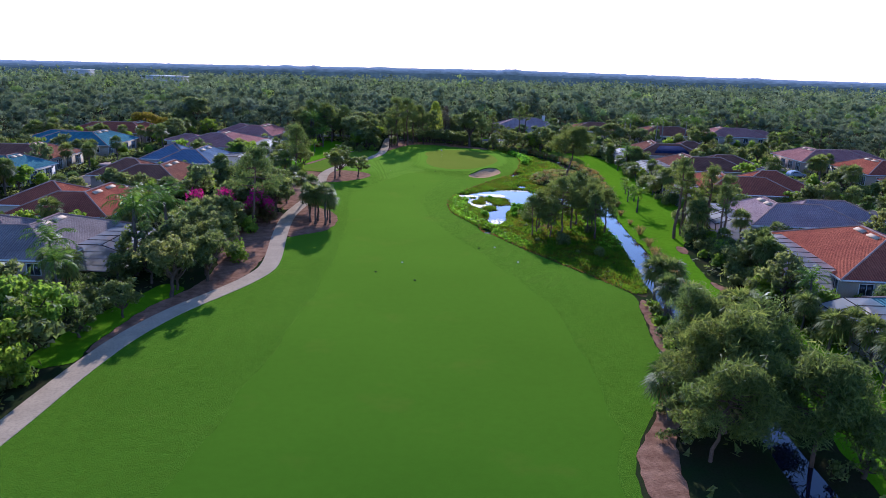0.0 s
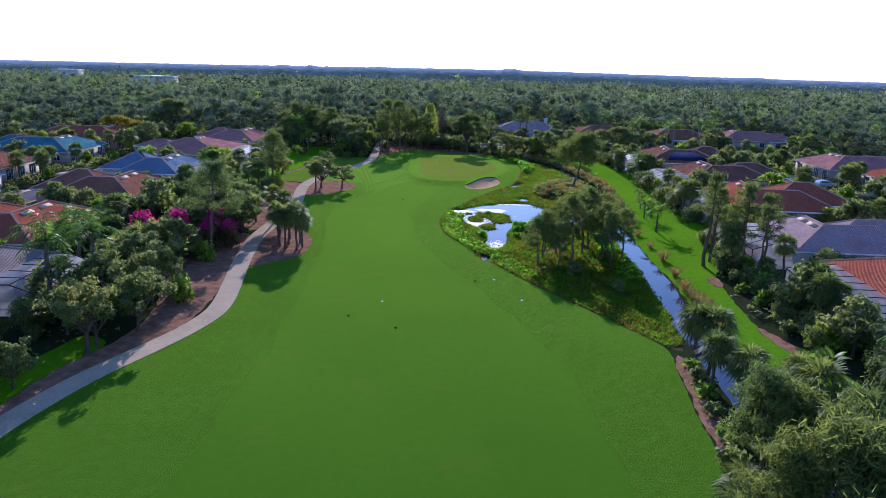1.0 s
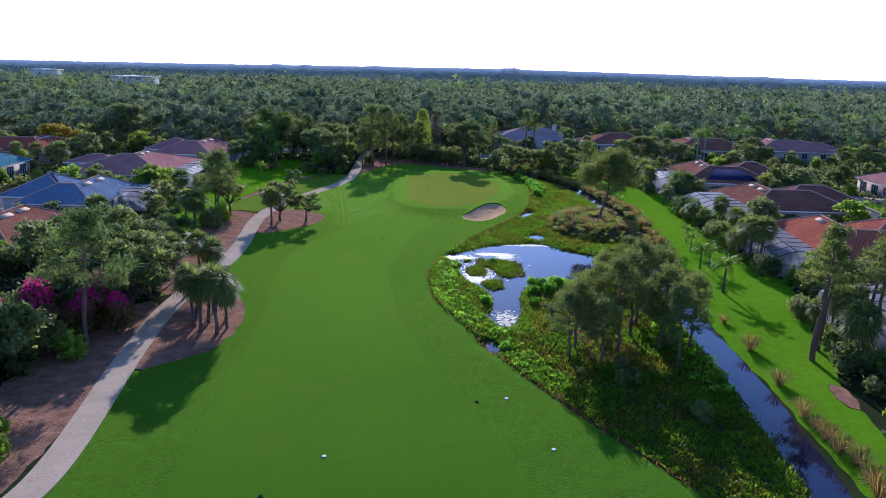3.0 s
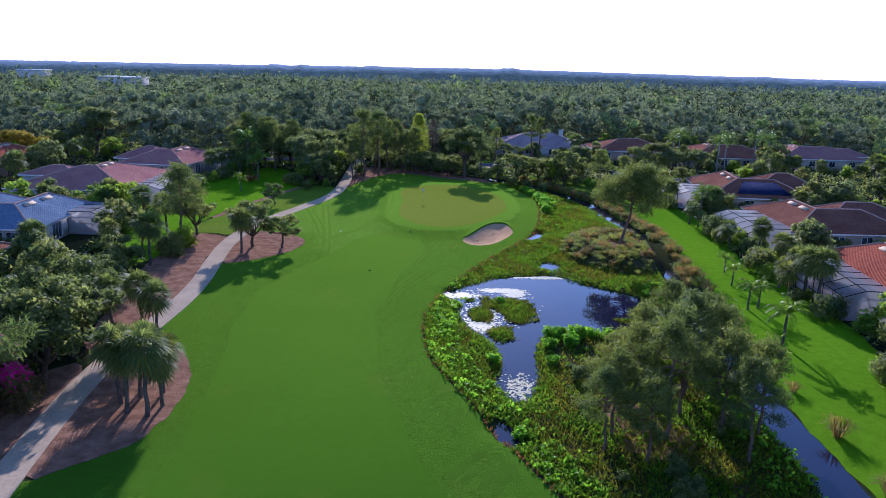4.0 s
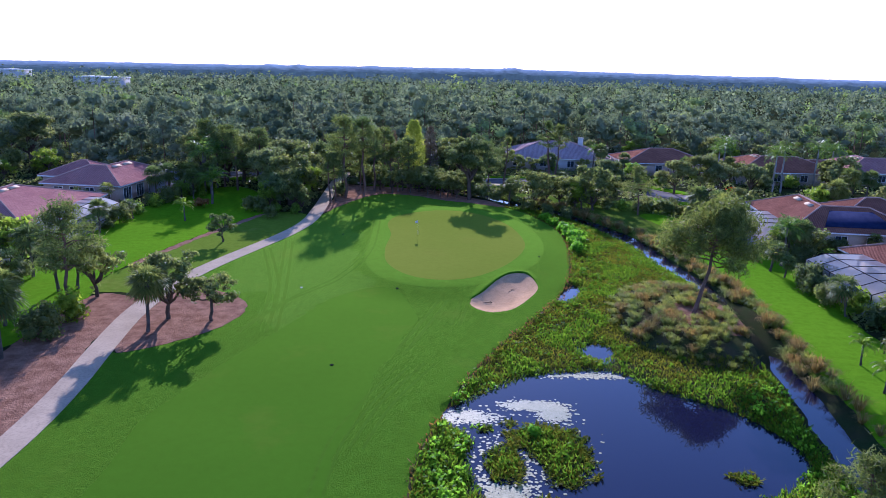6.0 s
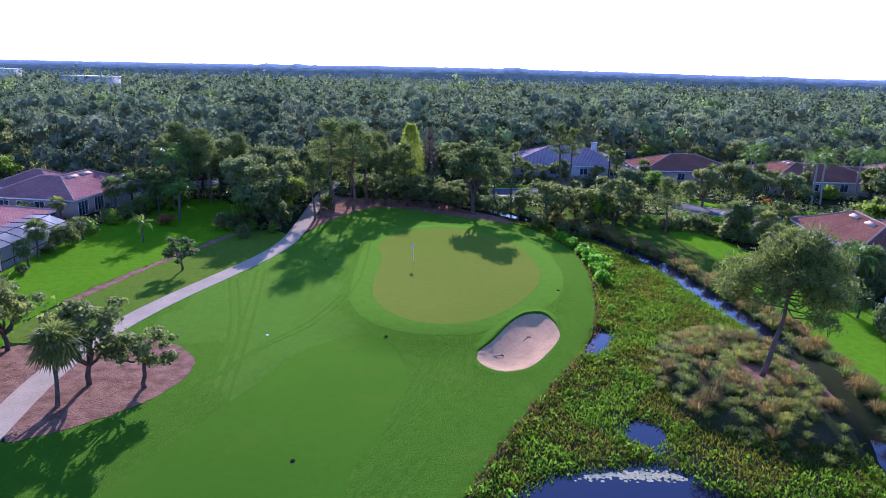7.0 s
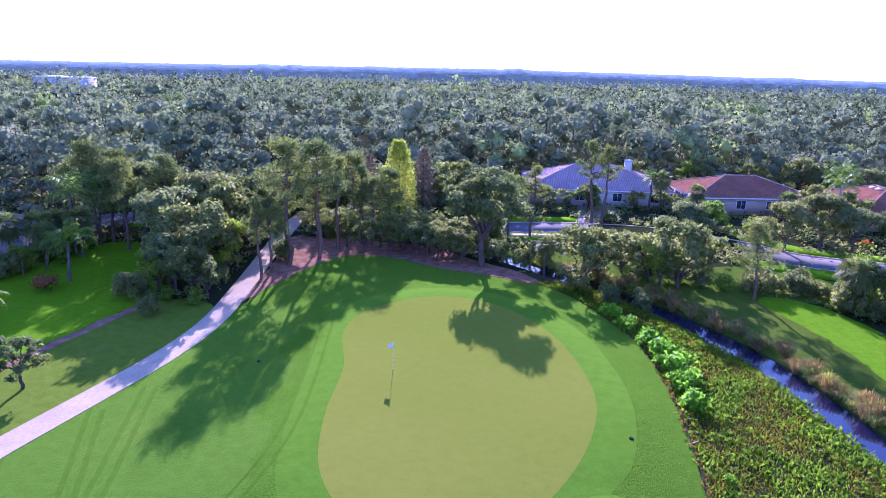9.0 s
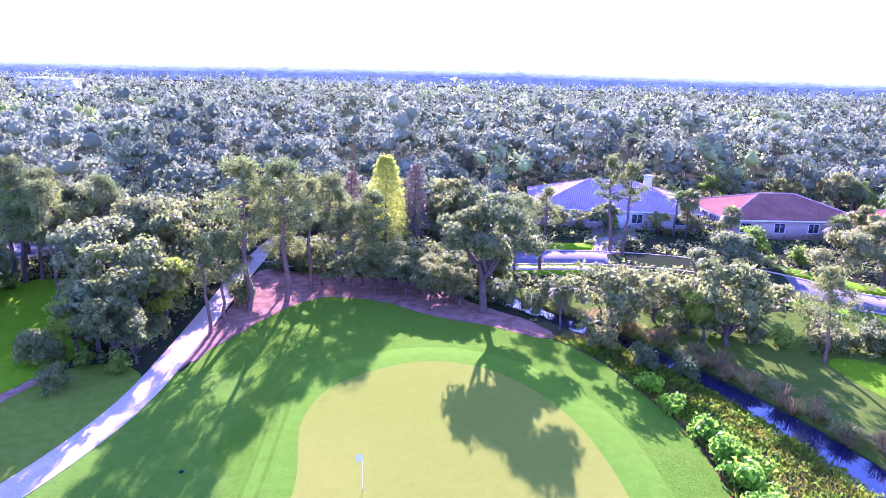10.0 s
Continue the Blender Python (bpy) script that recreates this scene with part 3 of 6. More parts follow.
# ground: one sheet to the horizon, fine where the land has shape
far_axis = [60, 70, 85, 105, 135, 180, 250, 400, 700, 1200, 2000]
ax = np.concatenate([[-a for a in far_axis[::-1]], GX, far_axis])
ay = np.concatenate([[-1500, -500, -150, -60, -20, -4], GY, [268, 276, 290, 310, 340, 400, 500, 700, 1100, 1600, 2000]])
gx, gy = np.meshgrid(ax, ay, indexing="ij")
gz = np.zeros(gx.shape)
o = len(far_axis)
gz[o:o + len(GX), 6:6 + len(GY)] = LZ
n_y = len(ay)
ii, jj = np.meshgrid(np.arange(len(ax) - 1), np.arange(n_y - 1), indexing="ij")
base = (ii * n_y + jj).ravel()
setting("ground", Geo().add(np.stack([gx, gy, gz], -1), np.stack([base, base + n_y, base + n_y + 1, base + 1], 1)), "earth", "dark leaf litter and undergrowth between the trees", "ground")

d_path = PATH_HALF - line_distance(LX, LY, PATH, False)
d_course = np.where(inside(LX, LY, COURSE), 1, -1) * line_distance(LX, LY, COURSE, True)
d_green, d_collar, d_bunker = depth_in(LX, LY, GREEN), depth_in(LX, LY, COLLAR), depth_in(LX, LY, BUNKER)
d_beds = [ragged(depth_in(LX, LY, b), 0.18, 1.7) for b in BEDS]
all_beds = np.max(d_beds, 0)
setting("rough", sheet(np.minimum(ragged(d_course, 0.10, 2.1), np.minimum(-d_bunker, -all_beds)), 0.02), "rough", "mown green rough grass between cart path and pond", "grass")
setting("fairway", sheet(np.minimum(np.minimum(ragged(ragged(depth_in(LX, LY, FAIRWAY), 0.35, 0.35), 0.12, 2.3), d_course - 1.2), np.minimum(-d_collar, -d_bunker)), 0.024), "fairway", "closely mown green fairway with faint mowing drifts", "fairway")
# patch of rough coloured paler for the sheen on its dew
DEW = spline([(-24, 173), (-17, 172), (-14.6, 163), (-12.4, 160), (-9.4, 168), (-5.6, 173.6), (-6.6, 178), (-8.6, 184), (-9.6, 196), (-10.4, 206), (-12, 213), (-15, 214), (-19, 205), (-22, 193)])
setting("dewy_rough", sheet(np.minimum(np.minimum(ragged(ragged(depth_in(LX, LY, DEW), 1.2, 0.5), 0.4, 1.9), d_course - 0.3), np.minimum(np.minimum(-d_collar, -all_beds - 0.05), -ragged(ragged(depth_in(LX, LY, FAIRWAY), 0.35, 0.35), 0.12, 2.3))), 0.0245), "dewy", "dewy rough grass beside the putting green, its pale sheen in the colour", "grass")
setting("green_collar", sheet(np.minimum(d_collar, -d_bunker), 0.028), "collar", "bright green collar of short grass round the putting green", "grass")
setting("putting_green", sheet(d_green, 0.033), "green", "yellowish close-cut putting green with a flag", "putting green")
setting("bunker", sheet(d_bunker, 0.02), "sand", "kidney-shaped pale sand bunker beside the green", "bunker")
setting("cart_path", sheet(d_path, 0.06, 0.12), "concrete", "winding pale concrete cart path along the fairway", "path")
for k, d in enumerate(d_beds):
    setting("mulch_bed_%d" % (k + 1), sheet(np.minimum(d, -d_path), 0.04), "mulch", "reddish brown pine straw bed under trees", "mulch bed")
for k, o in enumerate(LAWNS):
    setting("lawn_%d" % (k + 1), sheet(np.minimum(ragged(depth_in(LX, LY, o) + 0.6, 0.15, 1.1), -all_beds - 0.05), 0.035), "lawn", "bright green garden lawn behind the houses", "lawn")
setting("worn_rough", sheet(np.minimum(ragged(depth_in(LX, LY, DULL), 0.2, 1.1), np.minimum(-d_path, -all_beds)), 0.03), "dull", "dull, partly brown rough grass beside the cart path", "grass")
setting("canal_bank", sheet(np.minimum(ragged(depth_in(LX, LY, BANK) + 0.9, 0.3, 0.9), -wet(LX, LY) - 0.2), 0.025), "bank", "rough grassy bank of the canal", "grass")
setting("marsh", sheet(np.minimum(depth_in(LX, LY, MARSH), -wet(LX, LY) - 0.3), 0.02), "mud", "dark wet marsh soil between the fairway and canal", "marsh")
setting("water", sheet(wet(LX, LY) + 0.9, 0, flat=WATER), "water", "dark still pond and canal mirroring the sky", "water")


# ---- plants ----
def leaves(centres, size, rng, narrow=0.55, up=0.0, facing=None, loose=0.42, split=True):
    """Leaves at each place (two pointed ones, or one rhombic clump), turned at random, or roughly facing a way."""
    if split:
        centres = np.repeat(centres, 2, axis=0) + rng.normal(size=(2 * len(centres), 3)) * size * 0.55
        facing = facing if facing is None or facing.ndim == 1 else np.repeat(facing, 2, axis=0)
    n = len(centres)
    a = rng.normal(size=(n, 3))
    a[:, 2] += up
    a /= np.linalg.norm(a, axis=1, keepdims=True)
    other = rng.normal(size=(n, 3))
    if facing is not None:
        nrm = facing + other * loose
        a = np.cross(nrm, a)
        a /= np.linalg.norm(a, axis=1, keepdims=True) + 1e-9
        other = nrm
    b = np.cross(a, other)
    b /= np.linalg.norm(b, axis=1, keepdims=True) + 1e-9
    s = (size * rng.uniform(0.6, 1.35, (n, 1))).astype(np.float32)
    if split:
        v = np.stack([centres + a * s * 1.05, centres - a * s * 0.6 + b * s * narrow, centres - a * s * 0.6 - b * s * narrow], 1)
        return v.reshape(-1, 3), np.arange(n * 3).reshape(-1, 3)
    v = np.stack([centres - a * s, centres + b * s * narrow, centres + a * s, centres - b * s * narrow], 1)
    return v.reshape(-1, 3), np.arange(n * 4).reshape(-1, 4)


ICO_V = np.array([(0, 0, 1)] + [(0.894 * math.cos(k * 1.2566), 0.894 * math.sin(k * 1.2566), 0.447) for k in range(5)] + [(0.894 * math.cos((k + 0.5) * 1.2566), 0.894 * math.sin((k + 0.5) * 1.2566), -0.447) for k in range(5)] + [(0, 0, -1)])
ICO_F = np.array([(0, 1 + k, 1 + (k + 1) % 5) for k in range(5)] + [(1 + k, 6 + k, 1 + (k + 1) % 5) for k in range(5)] + [(1 + (k + 1) % 5, 6 + k, 6 + (k + 1) % 5) for k in range(5)] + [(6 + k, 11, 6 + (k + 1) % 5) for k in range(5)])


def lumps(blobs, rng, share=0.6):
    """Uneven leafy cores inside a crown, one for each lump of leaves."""
    v, f = [], []
    for k, (cx, cy, cz, r, flat) in enumerate(blobs):
        q = ICO_V * r * share * rng.uniform(0.55, 1.2, (12, 1))
        q[:, 2] *= flat
        v.append(q + (cx, cy, cz))
        f.append(ICO_F + 12 * k)
    return np.concatenate(v), np.concatenate(f)


def blob_points(blobs, per_area, rng, low=-0.35):
    """Places near the surface of a cluster of lumps, with few below."""
    out, way = [], []
    for (cx, cy, cz, r, flat) in blobs:
        n = max(6, int(per_area * r * r))
        d = rng.normal(size=(n, 3))
        d /= np.linalg.norm(d, axis=1, keepdims=True)
        d = d[(d[:, 2] > low) | (rng.random(n) < 0.25)]
        q = d * r * rng.uniform(0.62, 1.08, (len(d), 1))
        q[:, 2] *= flat
        out.append(q + (cx, cy, cz))
        way.append(d)
    return np.concatenate(out), np.concatenate(way)


def bent(rng, a, b, n=4, wob=0.12):
    """A crooked line from a to b."""
    a, b = np.array(a, float), np.array(b, float)
    L = np.linalg.norm(b - a)
    return [a + (b - a) * i / n + (rng.normal(size=3) * wob * L / n if 0 < i < n else 0) for i in range(n + 1)]


def oak(name, seed, h, spread, leaf, label, category="tree", density=64, lsize=0.29, stem="bark", bare=0.24, low=0.44, split_limbs=True):
    """Broadleaf tree: forked trunk, limbs, a lumpy crown with gaps."""
    rng = np.random.default_rng(seed)
    t = thing(name, pose(0, 0, 0), label, category)
    wood = Geo()
    fork = np.array((rng.normal() * 0.2, rng.normal() * 0.2, h * bare))
    wood.tube(bent(rng, (0, 0, -0.2), fork, 4, 0.1), np.linspace(0.05, 0.035, 5) * h * 0.75, 8)
    blobs = []
    n = 8
    for k in range(n):
        w = 2 * math.pi * (k + rng.uniform(-0.3, 0.3)) / n
        rad = spread * rng.uniform(0.35, 0.78)
        tip = np.array((math.cos(w) * rad, math.sin(w) * rad, h * rng.uniform(low, 0.8)))
        (limb := Geo() if split_limbs else wood).tube(bent(rng, fork, tip, 4, 0.25), np.linspace(0.024, 0.006, 5) * h, 5)
        if split_limbs:
            part("limb", limb, stem, t)
        for m in range(3):
            q = tip + rng.normal(size=3) * (spread * 0.2, spread * 0.2, h * 0.07)
            blobs.append((*q, spread * rng.uniform(0.16, 0.30), rng.uniform(0.6, 0.85)))
    for k in range(5):
        blobs.append((rng.normal() * spread * 0.25, rng.normal() * spread * 0.25, h * rng.uniform(0.82, 0.93), spread * rng.uniform(0.2, 0.3), 0.6))
    part("trunk", wood, stem, t, smooth=True)
    pts, way = blob_points(blobs, density, rng)
    part("crown", Geo().add(*leaves(pts, lsize, rng, 0.62, facing=way)).add(*lumps(blobs, rng)), leaf, t)
    return t


def shrub(name, seed, h, r, leaf, label, category="shrub", density=50, lsize=0.21, flower=None, share=0.3):
    """Bush: stems and a lumpy leafy body down to the ground."""
    rng = np.random.default_rng(seed)
    t = thing(name, pose(0, 0, 0), label, category)
    blobs = []
    for k in range(10):
        w = rng.uniform(0, 6.3)
        q = np.array((math.cos(w) * r * rng.uniform(0.1, 0.7), math.sin(w) * r * rng.uniform(0.1, 0.7), h * rng.uniform(0.25, 0.75)))
        if k < 2:
            part("stem", Geo().tube(bent(rng, (q[0] * 0.2, q[1] * 0.2, -0.1), q, 3, 0.15), [0.05, 0.035, 0.025, 0.012], 5), "bark", t)
        blobs.append((*q, r * rng.uniform(0.3, 0.5), min(1.2, 0.75 * h / r)))
    pts, way = blob_points(blobs, density, rng, -0.7)
    way = way[pts[:, 2] > 0.02]
    pts = pts[pts[:, 2] > 0.02]
    if flower:
        own = pts[:, 2] + rng.normal(size=len(pts)) * h * 0.12 > h * (1 - share)
        part("blossom", Geo().add(*leaves(pts[own] * (1.03, 1.03, 1.03), lsize * 1.05, rng)), flower, t, "bright flowers")
        pts, way = pts[~own], way[~own]
    part("foliage", Geo().add(*leaves(pts, lsize, rng, 0.6, facing=way)).add(*lumps(blobs, rng, 0.66)), leaf, t)
    return t


def pine(name, seed, h, spread, label, bare=0.5, leaf="pine_leaf", clumps=44, needles=46, lean=0.03, over=(0, 0), puff=0.24):
    """Slash pine: tall bare stem, open crown of needle tufts on crooked limbs."""
    rng = np.random.default_rng(seed)
    t = thing(name, pose(0, 0, 0), label, "pine tree")
    wood, pts = Geo(), []
    top = np.array((rng.normal() * lean * h + over[0], rng.normal() * lean * h + over[1], h * 0.97))
    stem = bent(rng, (0, 0, -0.2), top, 7, 0.08)
    wood.tube(stem, np.linspace(0.021, 0.005, 8) * h, 8)
    ups, size = [], []
    for k in range(clumps // 2):
        f = bare + (1 - bare) * (k + rng.random()) / (clumps / 2)
        i = min(int(f * 7), 6)
        a = stem[i] + (stem[i + 1] - stem[i]) * (f * 7 - i)
        w = k * 2.4 + rng.normal() * 0.4
        g = (f - bare) / (1 - bare)
        L = spread * (0.45 + 0.55 * math.sin(math.pi * min(1, 0.25 + 0.75 * g))) * rng.uniform(0.6, 1.1) * (1 - 0.45 * g)
        b = a + np.array((math.cos(w) * L, math.sin(w) * L, h * 0.035 + rng.normal() * 0.02 * h))
        br = bent(rng, a, b, 3, 0.2)
        wood.tube(br, np.array([0.007, 0.005, 0.0035, 0.002]) * h, 4)
        for q, s in ((br[-1], 1.0), (br[2], 0.85)):
            d = rng.normal(size=(needles, 3))
            d /= np.linalg.norm(d, axis=1, keepdims=True)
            pts.append(q + d * (1, 1, 0.62) * s * spread * puff * rng.uniform(0.35, 1.0, (needles, 1)))
    d = rng.normal(size=(needles * 2, 3)) * spread * 0.16
    pts.append(top + d)
    part("trunk", wood, "pine_bark", t, smooth=True)
    part("crown", Geo().add(*leaves(np.concatenate(pts), 0.36, rng, 0.14, 0.55)), leaf, t)
    return t


def fan_palm(name, seed, h, label, fronds=42, size=1.6, lean=0.06):
    """Sabal palm: fibrous stem, round head of drooping fan leaves, dead leaves below."""
    rng = np.random.default_rng(seed)
    t = thing(name, pose(0, 0, 0), label, "palm tree")
    top = np.array((rng.normal() * lean * h, rng.normal() * lean * h, h))
    stem = bent(rng, (0, 0, -0.2), top, 5, 0.05)
    part("trunk", Geo().tube(stem, [0.2, 0.16, 0.15, 0.15, 0.16, 0.2], 8), "palm_bark", t, smooth=True)
    live, dead = [], []
    for k in range(fronds):
        old = k >= fronds - 6
        w = k * 2.39996 + rng.normal() * 0.15
        el = math.radians(rng.uniform(-75, -55) if old else 80 - 140 * (k / (fronds - 6)) ** 0.9 + rng.normal() * 8)
        out = np.array((math.cos(w), math.sin(w), 0.0))
        d = out * math.cos(el) + np.array((0, 0, math.sin(el)))
        side = np.cross(d, (0, 0, 1.0))
        side /= np.linalg.norm(side) + 1e-9
        nrm = np.cross(side, d)
        hub = top + d * size * 0.5 * rng.uniform(0.85, 1.1)
        L = size * rng.uniform(0.75, 1.0) * (0.75 if old else 1)
        quads = dead if old else live
        quads.append((top, top + side * 0.02, hub + side * 0.02, hub))
        for m in range(11):
            a = math.radians(-90 + 18 * m)
            u = d * math.cos(a) + side * math.sin(a)
            mid = hub + u * L * 0.55 + nrm * 0.03
            tip = hub + u * L * (0.95 + 0.1 * rng.random()) - np.array((0, 0, L * rng.uniform(0.18, 0.42)))
            v = np.cross(u, nrm) * L * 0.062
            quads.append((hub, mid + v, tip, mid - v))
    part("crown", Geo().add(np.array(live), np.arange(len(live) * 4).reshape(-1, 4)), "palm_leaf", t)
    part("dead_leaves", Geo().add(np.array(dead), np.arange(len(dead) * 4).reshape(-1, 4)), "dead_frond", t, "brown hanging dead leaves")
    return t


def feather_palm(name, seed, h, label, fronds=16, size=2.9, leaf="feather_leaf", lean=0.03, stem="palm_bark", girth=0.17):
    """Queen or royal palm: smooth stem and long arching feather leaves."""
    rng = np.random.default_rng(seed)
    t = thing(name, pose(0, 0, 0), label, "palm tree")
    top = np.array((rng.normal() * lean * h, rng.normal() * lean * h, h))
    part("trunk", Geo().tube(bent(rng, (0, 0, -0.2), top, 5, 0.04), np.array([1.35, 1.1, 1.0, 0.95, 0.85, 0.6]) * girth, 8), stem, t, smooth=True)
    crown = Geo()
    quads = []
    for k in range(fronds):
        w = k * 2.39996 + rng.normal() * 0.2
        el = math.radians(78 - 85 * (k / fronds) + rng.normal() * 6)
        out = np.array((math.cos(w), math.sin(w), 0.0))
        side = np.array((-math.sin(w), math.cos(w), 0.0))
        pts = []
        for s in np.linspace(0, 1, 8):
            e = el - s * s * math.radians(85)
            pts.append((pts[-1] if pts else top) + (out * math.cos(e) + np.array((0, 0, math.sin(e)))) * size / 7 * (1 if pts else 0))
        crown.tube(pts, np.linspace(0.035, 0.008, 8), 4)
        for i in range(1, 8):
            for half in (0.0, 0.5):
                q = pts[i] - (pts[i] - pts[i - 1]) * half
                f = (i - half) / 7
                L = size * 0.27 * math.sin(math.pi * (0.18 + 0.72 * f))
                run = (pts[i] - pts[i - 1]) * 7 / size
                for sg in (-1, 1):
                    u = side * sg * 0.8 + run * 0.45 + np.array((0, 0, -0.35 + rng.normal() * 0.15))
                    mid = q + u * L * 0.5
                    quads.append((q, mid + run * 0.055, q + u * L - np.array((0, 0, 0.16 * L)), mid - run * 0.055))
    crown.add(np.array(quads), np.arange(len(quads) * 4).reshape(-1, 4))
    part("crown", crown, leaf, t)
    return t


def cypress(name, seed, h, r, leaf, label, count=2600):
    """Bald cypress: straight stem, narrow cone of feathery twigs."""
    rng = np.random.default_rng(seed)
    t = thing(name, pose(0, 0, 0), label, "tree")
    wood = Geo().tube([(0, 0, -0.2), (0, 0, h * 0.5), (0.1, 0, h)], [0.22, 0.12, 0.02], 7)
    f = 0.18 + 0.82 * rng.random(count) ** 0.9
    w = rng.uniform(0, 6.283, count)
    rr = r * (1.03 - f) ** 0.45 * np.sqrt(rng.uniform(0.08, 1.0, count)) * rng.uniform(0.8, 1.2, count)
    pts = np.stack([np.cos(w) * rr, np.sin(w) * rr, f * h], 1)
    for k in range(26):
        q = pts[rng.integers(count)]
        wood.tube([(0, 0, q[2] - 0.3), q], [0.03, 0.01], 4)
    part("trunk", wood, "bark", t)
    part("crown", Geo().add(*leaves(pts, 0.2, rng, 0.35)), leaf, t)
    return t


def tuft(name, seed, h, r, leaf, label, blades=105):
    """Bunch grass: arching blades from one root."""
    rng = np.random.default_rng(seed)
    quads, tips = [], []
    for k in range(blades):
        w = rng.uniform(0, 6.283)
        o = np.array((math.cos(w), math.sin(w), 0))
        s = np.array((-math.sin(w), math.cos(w), 0)) * 0.02
        a = o * r * 0.25 * rng.random()
        R, H = r * rng.uniform(0.4, 1.0), h * rng.uniform(0.65, 1.0)
        mid = a + o * R * 0.45 + np.array((0, 0, H * 0.85))
        tip = a + o * R + np.array((0, 0, H * rng.uniform(0.45, 0.95)))
        quads.append((a - s, a + s, mid + s, mid - s))
        tips.append((mid - s, mid + s, tip))
    body = Geo().add(np.array(quads), np.arange(len(quads) * 4).reshape(-1, 4)).add(np.array(tips), np.arange(len(tips) * 3).reshape(-1, 3))
    return tagged(new(name, body.mesh(name, leaf)), label, "ornamental grass")


USED = set()


def plant(template, x, y, s=1.0, rz=None, group="", lift=0.0):
    """Sets a plant on the ground: the pattern itself first, copies after."""
    if rz is None:
        rz = (x * 37.7 + y * 91.3) % 360
    m = pose(x, y, ground_z(x, y) + lift, 0, 0, rz)
    if template.name not in USED:
        USED.add(template.name)
        template.matrix_basis = m
        ob = template
    else:
        ob = copy_thing(template, m @ Matrix.Scale(s, 4))
    return tagged(ob, group=group)


# ---- houses ----
def hip(x0, x1, y0, y1, ze, rise, in0, in1, over=0.6):
    """Hipped roof over a rectangle, its ridge along x; with its fascia and soffit. Also gives the ridge and hip lines."""
    x0, x1, y0, y1 = x0 - over, x1 + over, y0 - over, y1 + over
    yc = (y0 + y1) / 2
    a, b, c, d = (x0, y0, ze), (x1, y0, ze), (x1, y1, ze), (x0, y1, ze)
    r, s = (x0 + in0, yc, ze + rise), (x1 - in1, yc, ze + rise)
    geo = Geo()

    def face(*v):
        v = np.array(v, float)
        u = (v[1] - v[0]) / np.linalg.norm(v[1] - v[0])
        n = np.cross(v[1] - v[0], v[-1] - v[0])
        w = np.cross(n / np.linalg.norm(n), u)
        geo.add(v, [tuple(range(len(v)))], [((p - v[0]) @ u, (p - v[0]) @ w) for p in v])

    face(a, b, s, r)
    face(c, d, r, s)
    face(b, c, s)
    face(d, a, r)
    low = ze - 0.2
    edge = Geo()
    ring = [a, b, c, d]
    for k in range(4):
        p, q = ring[k], ring[(k + 1) % 4]
        edge.add([p, q, (q[0], q[1], low), (p[0], p[1], low)], [(3, 2, 1, 0)])
    edge.add([(p[0], p[1], low) for p in ring], [(3, 2, 1, 0)])
    lines = [(r, s), (a, r), (d, r), (b, s), (c, s)]
    return geo, edge, lines


def window(parent, x, y, z, w, h, side, panes=2):
    """A window in a wall; side: the way it faces."""
    along = (1, 0) if side in "ns" else (0, 1)
    out = {"n": (0, 1), "s": (0, -1), "e": (1, 0), "w": (-1, 0)}[side]

    def bar(geo, u0, u1, z0, z1, d0, d1):
        xs = sorted((x + along[0] * u0 + out[0] * d0, x + along[0] * u1 + out[0] * d1))
        ys = sorted((y + along[1] * u0 + out[1] * d0, y + along[1] * u1 + out[1] * d1))
        geo.box(xs[0], xs[1], ys[0], ys[1], z0, z1)

    e = 0.08
    ring = [(sx * (w / 2 + g), d, z + h / 2 + sz * (h / 2 + g)) for d in (0.0, 0.07) for g in (e, 0.0) for sx, sz in ((-1, -1), (1, -1), (1, 1), (-1, 1))]
    f = Geo().add([(x + along[0] * u + out[0] * d, y + along[1] * u + out[1] * d, q) for u, d, q in ring],
                  [(a + k, a + (k + 1) % 4, b + (k + 1) % 4, b + k) for a, b in ((8, 12), (0, 8), (12, 4)) for k in range(4)])
    win = part("window", f, "trim", parent, "white-framed window")
    for k in range(1, panes):
        u = -w / 2 + w * k / panes
        g = Geo()
        bar(g, u - 0.03, u + 0.03, z, z + h, 0.0, 0.05)
        part("mullion", g, "trim", win)
    for k in range(panes):
        g = Geo()
        bar(g, -w / 2 + w * k / panes + 0.02, -w / 2 + w * (k + 1) / panes - 0.02, z, z + h, 0.004, 0.02)
        part("pane", g, "pane", win)


